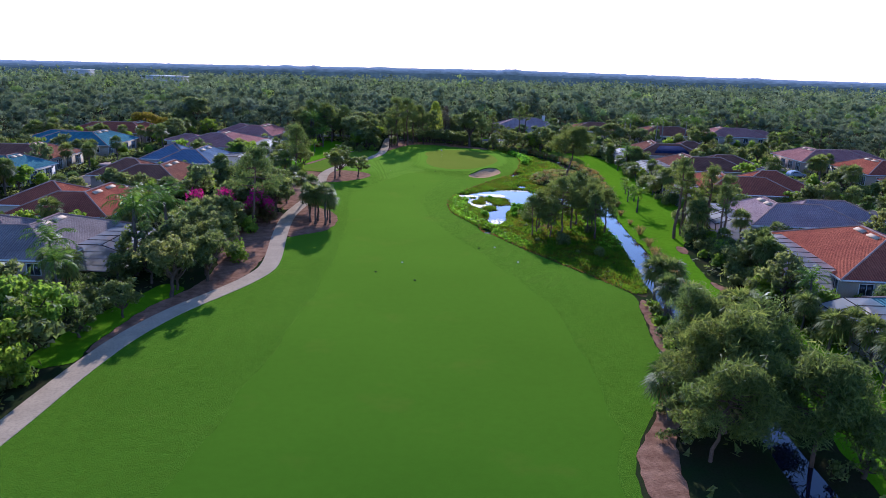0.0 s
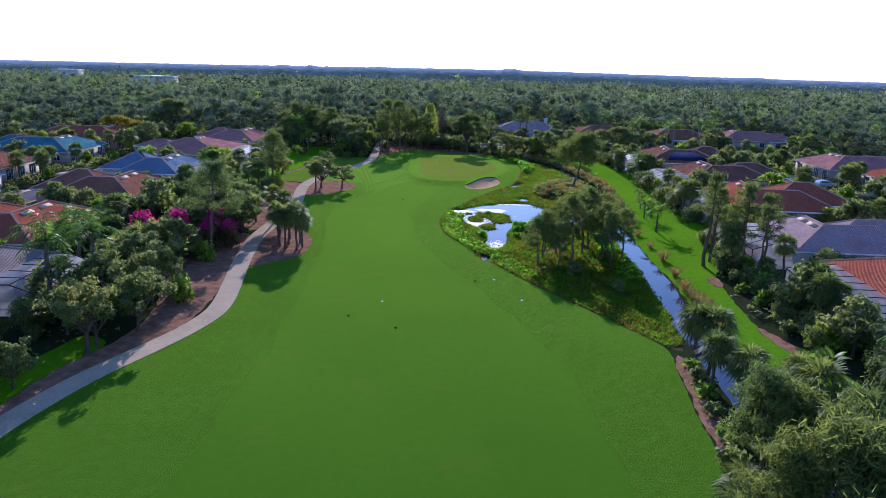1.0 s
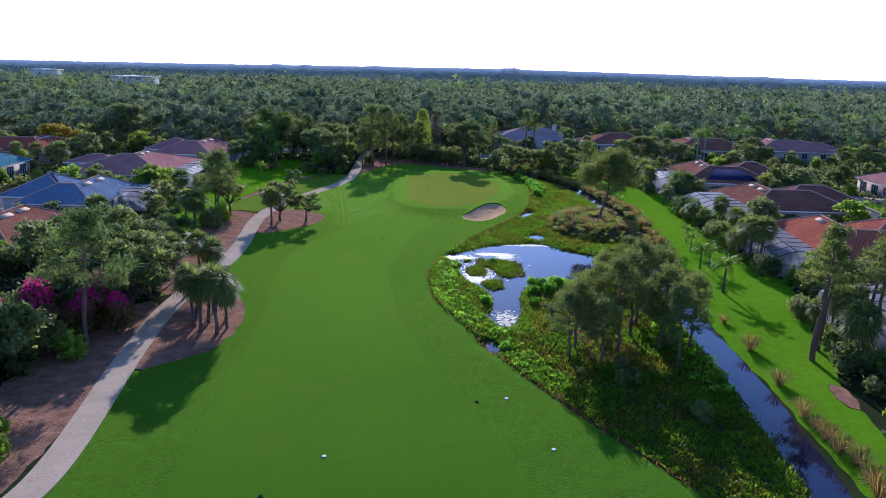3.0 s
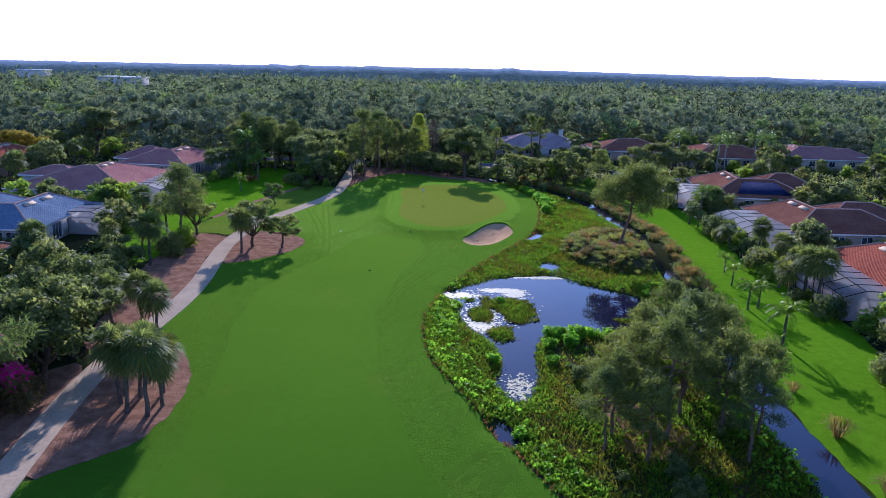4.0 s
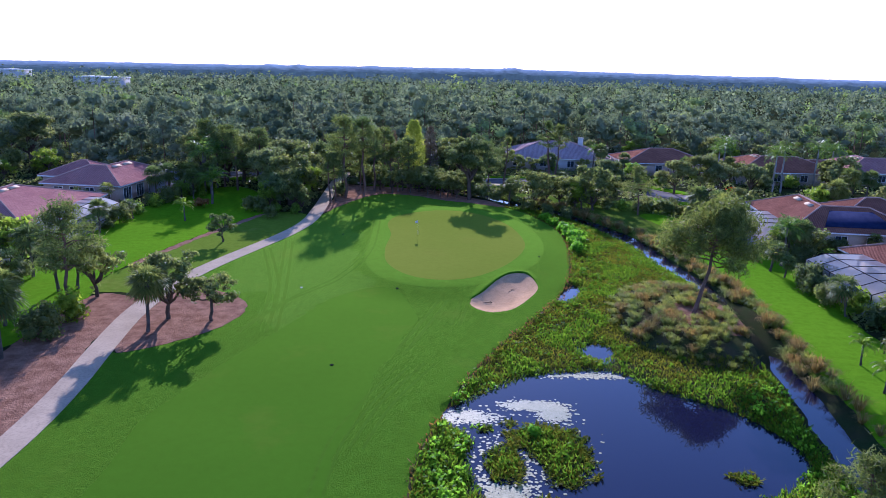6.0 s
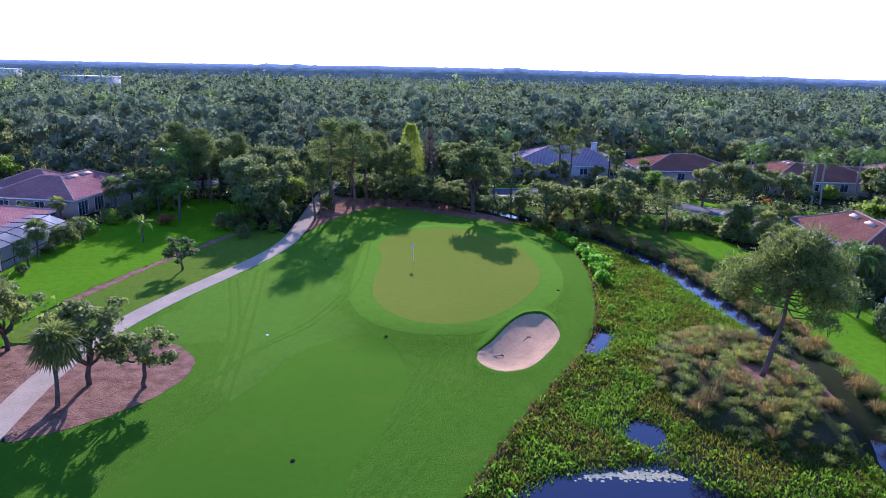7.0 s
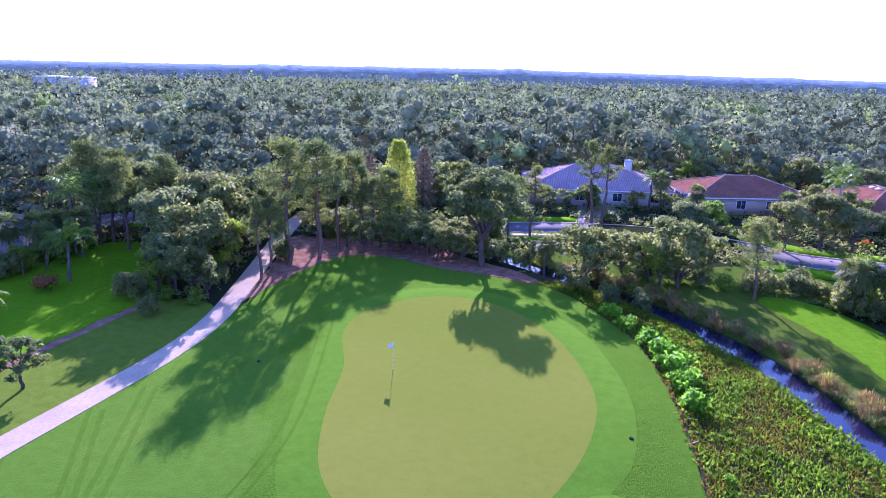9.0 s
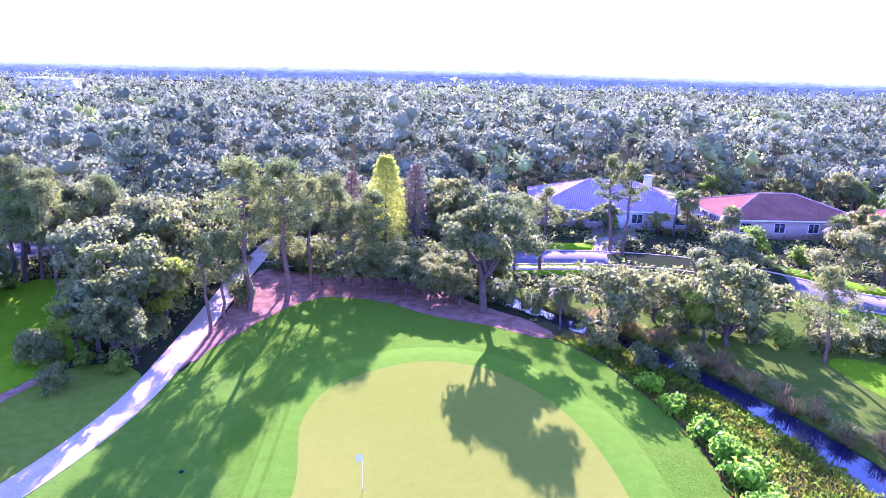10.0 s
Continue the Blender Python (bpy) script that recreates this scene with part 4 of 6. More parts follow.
def elbow_roof(L, h, run, ze, rise, sy, over=0.6):
    """Mitred L-shaped hip roof: one ridge along the garden side, one running to the street. sy: the side (-1 or 1) that the second arm lies on, mirrored."""
    x0, x1, y0, y1 = -over, L + over, -h - over, h + over
    P = {"sw": (x0, y0, ze), "nw": (x0, y1, ze), "a": (x0 + run, y0 + run, ze + rise), "n": (x0 + run, y1 - run, ze + rise), "ne": (x0 + 2 * run, y1, ze),
         "v": (x0 + 2 * run, y0 + 2 * run, ze), "e": (x1 - run, y0 + run, ze + rise), "se": (x1, y0, ze), "be": (x1, y0 + 2 * run, ze)}
    P = {k: (x, y * sy, z) for k, (x, y, z) in P.items()}
    geo = Geo()
    faces = [("nw", "sw", "a", "n"), ("sw", "se", "e", "a"), ("se", "be", "e"), ("be", "v", "a", "e"), ("v", "ne", "n", "a"), ("ne", "nw", "n")]
    long_ridge = y1 - y0 - 2 * run > 0.3
    if not long_ridge:
        faces = [("nw", "sw", "a"), faces[1], faces[2], ("be", "nw", "a", "e")]
    for names in faces:
        v = np.array([P[k] for k in (names if sy > 0 else names[1::-1] + names[:1:-1])], float)
        u = (v[1] - v[0]) / np.linalg.norm(v[1] - v[0])
        n = np.cross(v[1] - v[0], v[-1] - v[0])
        w = np.cross(n / np.linalg.norm(n), u)
        geo.add(v, [tuple(range(len(v)))], [((p - v[0]) @ u, (p - v[0]) @ w) for p in v])
    rim = [P[k] for k in (("sw", "se", "be", "v", "ne", "nw") if long_ridge else ("sw", "se", "be", "nw"))]
    low, edge, k = ze - 0.2, Geo(), len(rim)
    for i in range(k):
        p, q = rim[i], rim[(i + 1) % k]
        edge.add([p, q, (q[0], q[1], low), (p[0], p[1], low)], [(3, 2, 1, 0)])
    edge.add([(p[0], p[1], low) for p in rim], [tuple(range(k))])
    lines = [(P[i], P[j]) for i, j in (("sw", "a"), ("nw", "n"), ("a", "n"), ("a", "e"), ("se", "e"), ("be", "e"), ("ne", "n"))]
    return geo, edge, lines if long_ridge else lines[:2] + lines[3:6]


def dress_roof(t, geo, edge, lines, tiles):
    """A roof with its fascia and ridge caps."""
    roof = part("roof", geo, tiles, t)
    part("fascia", edge, "trim", roof, "white painted fascia")
    for p, q in lines:
        if np.linalg.norm(np.subtract(p, q)) > 0.3:
            part("ridge_cap", Geo().tube([p, q], [0.13, 0.13], 6), "cap", roof)
    return roof


def house(x, y, rz, label, tiles, wall, L=20.0, W=20.0, run=6.0, rise=2.5, wing=True, cage=None, chimney=None, solar=False, pool=False, group=""):
    """One-storey Florida house: x runs from the garden side (0) to the street side (L); the roof's second arm lies to the south."""
    t = thing("house", pose(x, y, 0, 0, 0, rz), label, "house", group)
    ze, h, deep = 2.9, W / 2, 2 * run - 1.2
    sy = 1 if abs(rz) < 90 else -1
    south, north = ("s", "n") if sy > 0 else ("n", "s")

    def block(a0, a1, b0, b1, top):
        lo, hi = sorted((b0 * sy, b1 * sy))
        return Geo().box(a0, a1, lo, hi, -0.1, top)

    part("wall", block(0, deep, -h, h, ze - 0.2), wall, t)
    part("wall", block(deep, L, -h, -h + deep, ze - 0.21), wall, t)
    roof = dress_roof(t, *elbow_roof(L, h, run, ze, rise, sy), tiles)
    if wing and h - (-h + deep) > 3:
        y0, y1 = -h + deep - 3, h - 0.7
        part("wall", block(deep - 1, L + 5.5, y0 + 0.02, y1, ze - 0.25), wall, t)
        lo, hi = sorted((y0 * sy, y1 * sy))
        half = (hi - lo) / 2 + 0.6
        dress_roof(t, *hip(deep - 2, L + 5.5, lo, hi, ze - 0.03, half * rise / run, half, half), tiles)
        g = Geo().box(L + 5.5, L + 5.56, (lo + hi) / 2 - 2.4, (lo + hi) / 2 + 2.4, 0, 2.2)
        for k in range(1, 4):
            g.box(L + 5.56, L + 5.59, (lo + hi) / 2 - 2.35, (lo + hi) / 2 + 2.35, k * 0.55 - 0.02, k * 0.55 + 0.02)
        part("garage_door", g, "trim", t, "white panelled garage door")
    ridge, slope = W + 1.2 - 2 * run, rise / run
    if ridge > 2.5:
        for k in (-1, 1):
            vl = min(1.25, ridge * 0.2)
            yc, xa, xb = k * ridge * 0.25, run - 0.6 - 1.15, run - 0.6 - 0.6
            za, zb = ze + (xa + 0.6) * slope, ze + (xb + 0.6) * slope
            v = [(xa, yc - vl, za + 0.01), (xb, yc - vl, zb + 0.01), (xb, yc + vl, zb + 0.01), (xa, yc + vl, za + 0.01)]
            g = Geo().add(v + [(p, q, r + 0.15) for p, q, r in v], [(3, 2, 1, 0), (4, 5, 6, 7), (0, 1, 5, 4), (1, 2, 6, 5), (2, 3, 7, 6), (3, 0, 4, 7)])
            part("roof_vent", g, "vent", roof, "cream ridge vent")
    for k in range(4):
        window(t, 2.5 + k * (L - 5) / 3, -h * sy, 1.0, 1.5, 1.3, south)
    for k in range(2):
        window(t, 2.5 + k * (deep - 5), h * sy, 1.0, 1.5, 1.3, north)
    for k in range(4):
        window(t, 0, -h + 2.6 + k * (W - 5) / 3, 0.15, 2.4, 2.1, "w", 3)
    if chimney:
        cx, cy = chimney
        part("chimney", Geo().box(cx - 0.6, cx + 0.6, cy - 0.4, cy + 0.4, ze + 1, ze + 4).box(cx - 0.7, cx + 0.7, cy - 0.5, cy + 0.5, ze + 3.85, ze + 4.05), wall, t)
    if solar:
        v = [(run * 0.75, 1.2), (L - 3.5, 1.2), (L - 5.5, run * 0.8), (run * 1.02, run * 0.8)]
        v = [(a, (b - h - 0.6) * sy, ze + b * slope + 0.1) for a, b in v]
        g = Geo().add(v + [(a, b, c - 0.08) for a, b, c in v], [(0, 1, 2, 3), (7, 6, 5, 4), (0, 4, 5, 1), (1, 5, 6, 2), (2, 6, 7, 3), (3, 7, 4, 0)])
        part("solar_panel", g, "solar", roof, "dark blue solar collector")
    if cage:
        y0, y1, out = cage
        lanai(t, -out, 0, y0, y1, pool)
    return t


def lanai(t, x0, x1, y0, y1, pool):
    """Screened pool cage: bronze frame, screen panels, paved deck."""
    top, eave = 3.3, 2.55
    c = part("pool_cage", Geo().box(x0, x1, y0, y1, -0.05, 0.08), "pavers", t, "screened pool cage")
    n = max(2, round((y1 - y0) / 2.6))
    ridge = x0 + 2.2
    for k in range(n + 1):
        y = y0 + (y1 - y0) * k / n
        g = Geo().tube([(x0, y, 0), (x0, y, eave), (ridge, y, top), (x1 - 0.05, y, top)], [0.06] * 4, 4)
        part("frame", g, "alum", c)
    for q in ((x0, eave), (ridge, top), (x0, 1.0)):
        part("rail", Geo().tube([(q[0], y0, q[1]), (q[0], y1, q[1])], [0.055, 0.055], 4), "alum", c)
    for k in range(n):
        a, b = y0 + (y1 - y0) * k / n + 0.05, y0 + (y1 - y0) * (k + 1) / n - 0.05
        s = Geo()
        s.add([(x0, a, 0.1), (x0, b, 0.1), (x0, b, eave), (x0, a, eave)], [(0, 1, 2, 3)])
        s.add([(x0, a, eave), (x0, b, eave), (ridge, b, top), (ridge, a, top)], [(0, 1, 2, 3)])
        s.add([(ridge, a, top), (ridge, b, top), (x1, b, top), (x1, a, top)], [(0, 1, 2, 3)])
        part("screen", s, "screen", c)
    for y in (y0, y1):
        part("screen", Geo().add([(x0, y, 0.1), (x1, y, 0.1), (x1, y, top), (ridge, y, top), (x0, y, eave)], [(0, 1, 2, 3, 4)]), "screen", c)
    if pool:
        g = Geo().box(x0 + 1.5, x1 - 1.5, y0 + 2.2, y1 - 2.2, 0.05, 0.10)
        part("pool", g, "pool", c, "turquoise pool water")


HOMES = [
    # garden-side x, middle y, turn, label, tiles, wall, depth, width, roof's half span, rise, options
    (51.8, 207, -7, "one-storey house with a brown tiled hip roof and solar panels", "tile_brown", "stucco", 17.5, 20.6, 6.1, 2.6, dict(solar=True, cage=(-8, 1, 5.5))),
    (52.3, 177, 0, "one-storey house with a brown tiled hip roof and pool cage", "tile_brown", "stucco", 17, 17.9, 5.8, 2.5, dict(cage=(-9, 5, 6.7), pool=True)),
    (49.7, 147.2, -5, "one-storey house with a red tiled hip roof and pool cage", "tile_red", "stucco_pink", 17, 19.4, 5.6, 2.6, dict(cage=(-9, 6, 5))),
    (47.2, 117.2, -3, "white-walled house with a pale pinkish grey tiled roof", "tile_pale", "stucco_white", 16.5, 15.8, 5.4, 2.5, dict(cage=(-7, 7, 5.5))),
    (46.4, 92, -5, "one-storey house with a red barrel-tiled roof and pool cage", "tile_red", "stucco", 25, 23, 8.4, 3.2, dict(cage=(-9, 9, 5.5))),
    (43.5, 64, 0, "one-storey house with a grey-green tiled roof", "tile_teal", "stucco", 21, 17, 6, 2.5, dict(cage=(-8, 8, 5))),
    (-43.6, 89, 180, "one-storey house with a taupe tiled roof and pool cage", "tile_taupe", "stucco_pink", 16, 18.6, 6.4, 2.5, dict(cage=(-8, 4, 5), pool=True)),
    (-48.5, 112.3, 180, "one-storey house with an orange-red tiled hip roof", "tile_red", "stucco", 14, 18.9, 5.6, 2.5, dict()),
    (-49.5, 142.2, 180, "one-storey house with a rust tiled hip roof", "tile_rust", "stucco_pink", 13, 16.4, 5.0, 2.4, dict()),
    (-51.3, 167.6, 180, "one-storey house with a blue tiled hip roof and pool cage", "tile_blue", "stucco_white", 11, 17.1, 4.8, 2.4, dict(cage=(-8.5, -1, 5.5))),
    (-51.2, 199.8, 180, "one-storey house with a faded pink tiled hip roof", "tile_pink", "stucco_white", 20, 22.8, 9.4, 2.8, dict(cage=(-7, 8, 4.5))),
    (-51.0, 228, 173, "one-storey house with a faded pink tiled roof among palms", "tile_pink", "stucco_pink", 13.5, 17.5, 5.8, 2.5, dict(cage=(-9, -1, 5.5))),
    (92, 200, 0, "house with a brown tiled roof across the street", "tile_pink", "stucco_pink", 20, 18, 6.5, 2.6, dict()),
    (97, 178, 0, "house with an orange-red tiled roof across the street", "tile_red", "stucco", 20, 18, 6.5, 2.6, dict()),
    (95, 152, 0, "house with a red tiled roof across the street", "tile_red", "stucco_pink", 20, 18, 6.5, 2.6, dict()),
    (66, 263.6, 0, "house with a light brown tiled roof near the woods", "tile_rust", "stucco", 22, 17.6, 7.6, 2.6, dict()),
    (91, 266, -4, "house with a pinkish tiled roof near the woods", "tile_pink", "stucco", 20, 17, 6.6, 2.6, dict()),
    (43.8, 272.6, 2, "house with an orange-brown tiled roof near the woods", "tile_rust", "stucco_pink", 20, 14.6, 7.9, 2.6, dict(wing=False)),
    (17.5, 279.4, -4, "white house with a grey roof and a chimney", "tile_pale", "stucco_white", 24, 17.4, 9.3, 3.2, dict(chimney=(18.2, 0.8), wing=False)),
    (-86, 165.5, 180, "house with a red-brown tiled roof across the street", "tile_rust", "stucco", 20, 17.5, 7, 2.6, dict()),
    (-81.8, 146.6, 180, "house with a teal grey tiled roof across the street", "tile_teal", "stucco_white", 20, 13.5, 5.4, 2.5, dict()),
    (-86, 196, 180, "house with a teal tiled roof across the street", "tile_teal", "stucco", 20, 19, 6.5, 2.6, dict()),
    (-88.4, 226, 178, "house with a dark red tiled roof across the street", "tile_red", "stucco_pink", 20, 17, 6.5, 2.6, dict()),
]


def build_homes():
    for x, y, rz, label, tiles, wall, L, W, in0, rise, more in HOMES:
        house(x, y, rz, label, tiles, wall, L, W, in0, rise, group="houses along the course", **more)


# ---- streets ----
def strip(line, half, z, thick):
    """A road or walk along a line."""
    p = np.asarray(line)
    d = np.gradient(p, axis=0)
    d /= np.linalg.norm(d, axis=1, keepdims=True)
    n = np.stack([-d[:, 1], d[:, 0]], 1)
    a, b = p + n * half, p - n * half
    k = len(p)
    v = np.concatenate([np.c_[a, np.full(k, z)], np.c_[b, np.full(k, z)], np.c_[a, np.full(k, z - thick)], np.c_[b, np.full(k, z - thick)]])
    i = np.arange(k - 1)
    f = np.concatenate([np.stack([i + k, i + k + 1, i + 1, i], 1), np.stack([i, i + 1, i + 2 * k + 1, i + 2 * k], 1), np.stack([i + 3 * k, i + 3 * k + 1, i + k + 1, i + k], 1)])
    return Geo().add(v, f)


STREET_R = spline([(79, 40), (79, 90), (78, 127), (78.4, 140), (78, 165), (79.5, 190), (80, 206), (77, 220), (68, 229), (56, 232.5), (47, 236.5), (41, 244), (33, 250), (22, 252), (10, 251), (-2, 249.5), (-12, 249), (-24, 250), (-40, 254)], False)
STREET_L = spline([(-73, 30), (-73, 90), (-73.5, 150), (-73, 190), (-72, 215), (-66, 238), (-52, 246), (-40, 254)], False)


def build_streets():
    for k, (line, half) in enumerate(((STREET_R, 3.2), (STREET_L, 3.2))):
        setting("road_%d" % (k + 1), strip(line, half, 0.06, 0.3), "asphalt", "grey residential street between the houses", "road")
        d = np.gradient(line, axis=0)
        d /= np.linalg.norm(d, axis=1, keepdims=True)
        n = np.stack([-d[:, 1], d[:, 0]], 1)
        for s in (-1, 1):
            setting("kerb_%d" % (2 * k + (s + 3) // 2), strip(line + n * s * (half + 0.15), 0.15, 0.15, 0.3), "concrete", "pale concrete kerb", "kerb")
            if k == 0:
                setting("verge_%d" % (2 * k + (s + 3) // 2), strip(line + n * s * (half + 2.4), 2.1, 0.05, 0.3), "lawn", "green grass verge beside the street", "grass")
    setting("pavement", strip(spline([(36, 243.4), (30, 245.6), (20, 246.8), (8, 245.8), (-4, 244.4), (-14, 244.8), (-19, 246)], False), 0.8, 0.09, 0.3), "concrete", "pale concrete pavement behind the green", "pavement")
    for k, (x0, y0, x1, y1, w) in enumerate(((26, 254, 29, 273, 3.2), (74, 202, 70, 203, 3), (76, 175, 72, 172, 3), (75.4, 150, 71, 148, 3), (76, 118, 70, 115, 3), (76, 92, 72, 90, 3), (81.6, 176, 93, 173, 3), (83, 199, 93, 195, 3), (-70, 166, -68, 166, 3), (-70, 196, -68, 198, 3), (-76, 150, -82, 150, 3), (-76, 172, -82, 173, 3))):
        setting("driveway_%d" % (k + 1), strip(spline([(x0, y0), ((x0 + x1) / 2, (y0 + y1) / 2), (x1, y1)], False), w, 0.07 + 0.001 * k, 0.3), "pavers", "pinkish paved driveway", "driveway")


def car(x, y, rz, paint, label):
    """A parked estate car."""
    t = thing("car", pose(x, y, 0.06, 0, 0, rz), label, "car", "parked cars")
    prof = [(-2.25, 0.45), (-2.3, 0.85), (-2.15, 1.0), (-1.95, 1.55), (-0.9, 1.66), (0.2, 1.62), (0.95, 1.08), (1.95, 0.92), (2.25, 0.7), (2.25, 0.4)]
    n = len(prof)
    v = [(a, s * (0.9 if z < 1.1 else 0.72), z) for s in (-1, 1) for a, z in prof]
    g = Geo().add(v, [(i, i + 1, n + i + 1, n + i) for i in range(n - 1)] + [(n - 1, 0, n, 2 * n - 1)])
    g.add([v[i] for i in range(n)], [tuple(range(n))]).add([v[n + i] for i in range(n)], [tuple(range(n))[::-1]])
    body = part("body", g, paint, t)
    for s in (-1, 1):
        part("side_window", Geo().add([(-1.75, s * 0.86, 1.12), (0.65, s * 0.86, 1.12), (0.1, s * 0.76, 1.52), (-1.7, s * 0.76, 1.52)], [(0, 1, 2, 3)]), "pane", body)
        part("headlight", Geo().box(2.2, 2.28, s * 0.62 - 0.15, s * 0.62 + 0.15, 0.62, 0.76), "chrome", body)
        for a in (-1.4, 1.4):
            w = [(a + 0.33 * math.cos(k * math.pi / 8), s * yy, 0.3 + 0.33 * math.sin(k * math.pi / 8)) for yy in (0.72, 0.93) for k in range(16)]
            wheel = part("wheel", Geo().add(w, [(k, (k + 1) % 16, 16 + (k + 1) % 16, 16 + k) for k in range(16)]).add(w[16:], [tuple(range(16))]), "rubber", t)
            part("rim", Geo().add([(a + 0.2 * math.cos(k * math.pi / 6), s * 0.94, 0.3 + 0.2 * math.sin(k * math.pi / 6)) for k in range(12)], [tuple(range(12))]), "chrome", wheel)
    part("windscreen", Geo().add([(0.92, -0.78, 1.12), (0.92, 0.78, 1.12), (0.27, 0.66, 1.6), (0.27, -0.66, 1.6)], [(0, 1, 2, 3)]), "pane", body)
    return t


build_homes()
build_streets()
car(86.2, 181.5, 12, "car_blue", "pale blue estate car parked on the street")
car(-6.8, 246.9, 10, "car_white", "white car parked behind the pines")

def mailbox(x, y):
    t = thing("mailbox", pose(x, y, 0.0, 0, 0, 10), "dark mailbox on a post beside the street", "mailbox")
    part("post", Geo().box(-0.06, 0.06, -0.06, 0.06, -0.1, 1.15), "alum", t)
    part("box", Geo().tube([(0, -0.28, 1.27), (0, 0.28, 1.27)], [0.16, 0.16], 8).box(-0.15, 0.15, -0.28, 0.28, 1.12, 1.27), "rubber", t)
    part("door", Geo().box(-0.14, 0.14, -0.30, -0.281, 1.12, 1.38), "alum", t)


mailbox(74.2, 161.4)

# ---- the flag ----
flag = thing("golf_flag", pose(-1.2, 197.6, ground_z(-1.2, 197.6) + 0.07), "thin pole with a small pale flag in the putting green", "flag")
part("pole", Geo().tube([(0, 0, -0.1), (0, 0, 2.15)], [0.02, 0.015], 6), "trim", flag)
part("cloth", Geo().add([(0, 0, 2.13), (-0.22, 0.05, 2.05), (-0.40, 0.0, 1.98), (0, 0, 1.72), (-0.2, -0.04, 1.7), (-0.36, 0.02, 1.68)], [(0, 1, 4, 3), (1, 2, 5, 4)]), "flag", flag, "small pale blue flag")
part("cup", Geo().tube([(0.02, 0, 0.004), (0.02, 0, 0.008)], [0.07, 0.07], 10), "rubber", flag, "dark cup")

# ---- tree kinds ----
palms = [fan_palm("sabal_palm", 11, 4.5, "sabal palm with a round head of fan leaves"), fan_palm("sabal_palm", 12, 5.3, "tall sabal palm with a round fan-leaf head"), fan_palm("sabal_palm", 13, 3.2, "short sabal palm with fan leaves", 30, 1.4)]
pines = [pine("slash_pine", 21, 12.0, 4.2, "slash pine with a bare stem and open crown"), pine("slash_pine", 22, 10.5, 4.0, "slash pine with an open needle crown", 0.42), pine("slash_pine", 23, 14.5, 4.0, "tall slash pine with a high open crown", 0.55)]
thin_pine = pine("slash_pine", 24, 12.5, 2.3, "slender slash pine with a thin high crown", 0.58, "pine_leaf", 24, 30)
oaks = [oak("live_oak", 31, 8.0, 4.2, "oak_leaf", "dark green live oak with a broad crown", density=105, lsize=0.21), oak("live_oak", 32, 6.2, 3.2, "oak_leaf", "live oak with a rounded crown", density=125, lsize=0.185), oak("live_oak", 33, 9.5, 4.8, "grey_leaf", "grey-green live oak with a broad crown", density=95, lsize=0.22)]
garden_oaks = [oak("garden_tree", 81, 6.0, 3.0, "oak_leaf", "mid-height green garden tree", density=52, lsize=0.33, split_limbs=False), oak("garden_tree", 82, 7.5, 3.4, "grey_leaf", "grey-green garden tree with a loose crown", density=44, lsize=0.33, split_limbs=False), oak("garden_tree", 83, 4.6, 2.4, "bright_leaf", "small fresh green garden tree", density=60, lsize=0.28, split_limbs=False, low=0.3)]
open_oak = oak("open_oak", 38, 6.6, 3.0, "grey_leaf", "grey-green oak with a loose open crown", density=120, lsize=0.16, bare=0.3)
small_oak = oak("young_oak", 34, 4.8, 2.3, "oak_leaf", "small oak with crooked stem", density=170, lsize=0.15, bare=0.4)
bright_tree = oak("broadleaf_tree", 35, 6.5, 3.3, "bright_leaf", "bright green broadleaf tree", density=150, lsize=0.2, bare=0.25)
yellow_tree = oak("flowering_tree", 36, 8.0, 5.2, "yellow_leaf", "wide tree with a yellow flowering crown")
queens = [feather_palm("queen_palm", 41, 6.0, "queen palm with arching feather leaves"), feather_palm("royal_palm", 42, 8.5, "royal palm with a pale straight stem", 18, 3.5, "feather_leaf", 0.02, "royal_stem", 0.18)]
thicket = oak("dense_tree", 37, 6.0, 3.2, "oak_leaf", "dense dark green tree leafy to the ground", low=0.18, bare=0.1, density=105, lsize=0.2)
young_palm = feather_palm("young_palm", 43, 2.6, "young bright green feather palm on the lawn", 13, 1.9, "young_leaf", 0.06, "palm_bark", 0.11)
bushes = [shrub("shrub", 51, 1.6, 1.3, "oak_leaf", "dark green rounded garden shrub"), shrub("shrub", 52, 2.4, 1.8, "bright_leaf", "large leafy green shrub"), shrub("tall_shrub", 53, 3.4, 2.3, "oak_leaf", "tall dense dark green shrub", density=90, lsize=0.19), shrub("low_shrub", 54, 1.1, 1.0, "bright_leaf", "low light green shrub")]
fresh = shrub("waterside_shrub", 58, 1.3, 1.2, "fresh_leaf", "vivid light green shrub at the water's edge", density=90)
bougain = shrub("bougainvillea", 55, 5.5, 3.0, "bract_leaf", "large bougainvillea with magenta flowers", density=170, lsize=0.17, flower="flower", share=0.19)
copper = shrub("copper_shrub", 56, 1.7, 1.6, "copper_leaf", "reddish copper-leaved shrub on the lawn")
hibiscus = shrub("hibiscus", 57, 1.3, 1.1, "bright_leaf", "green shrub with red flowers", flower="red_flower", share=0.35)
cypresses = [cypress("bald_cypress", 61, 12.5, 3.2, "cypress_leaf", "light green feathery bald cypress behind the green", 4200), cypress("bald_cypress", 62, 11, 2.2, "bare_twig", "half-bare brown cypress behind the green", 1500)]
fountains = [tuft("fountain_grass", 71, 1.5, 1.5, "fountain", "tan fountain grass tuft on the canal bank"), tuft("fountain_grass", 72, 1.2, 1.2, "tuft_green", "grey-green bunch grass tuft on the mound")]

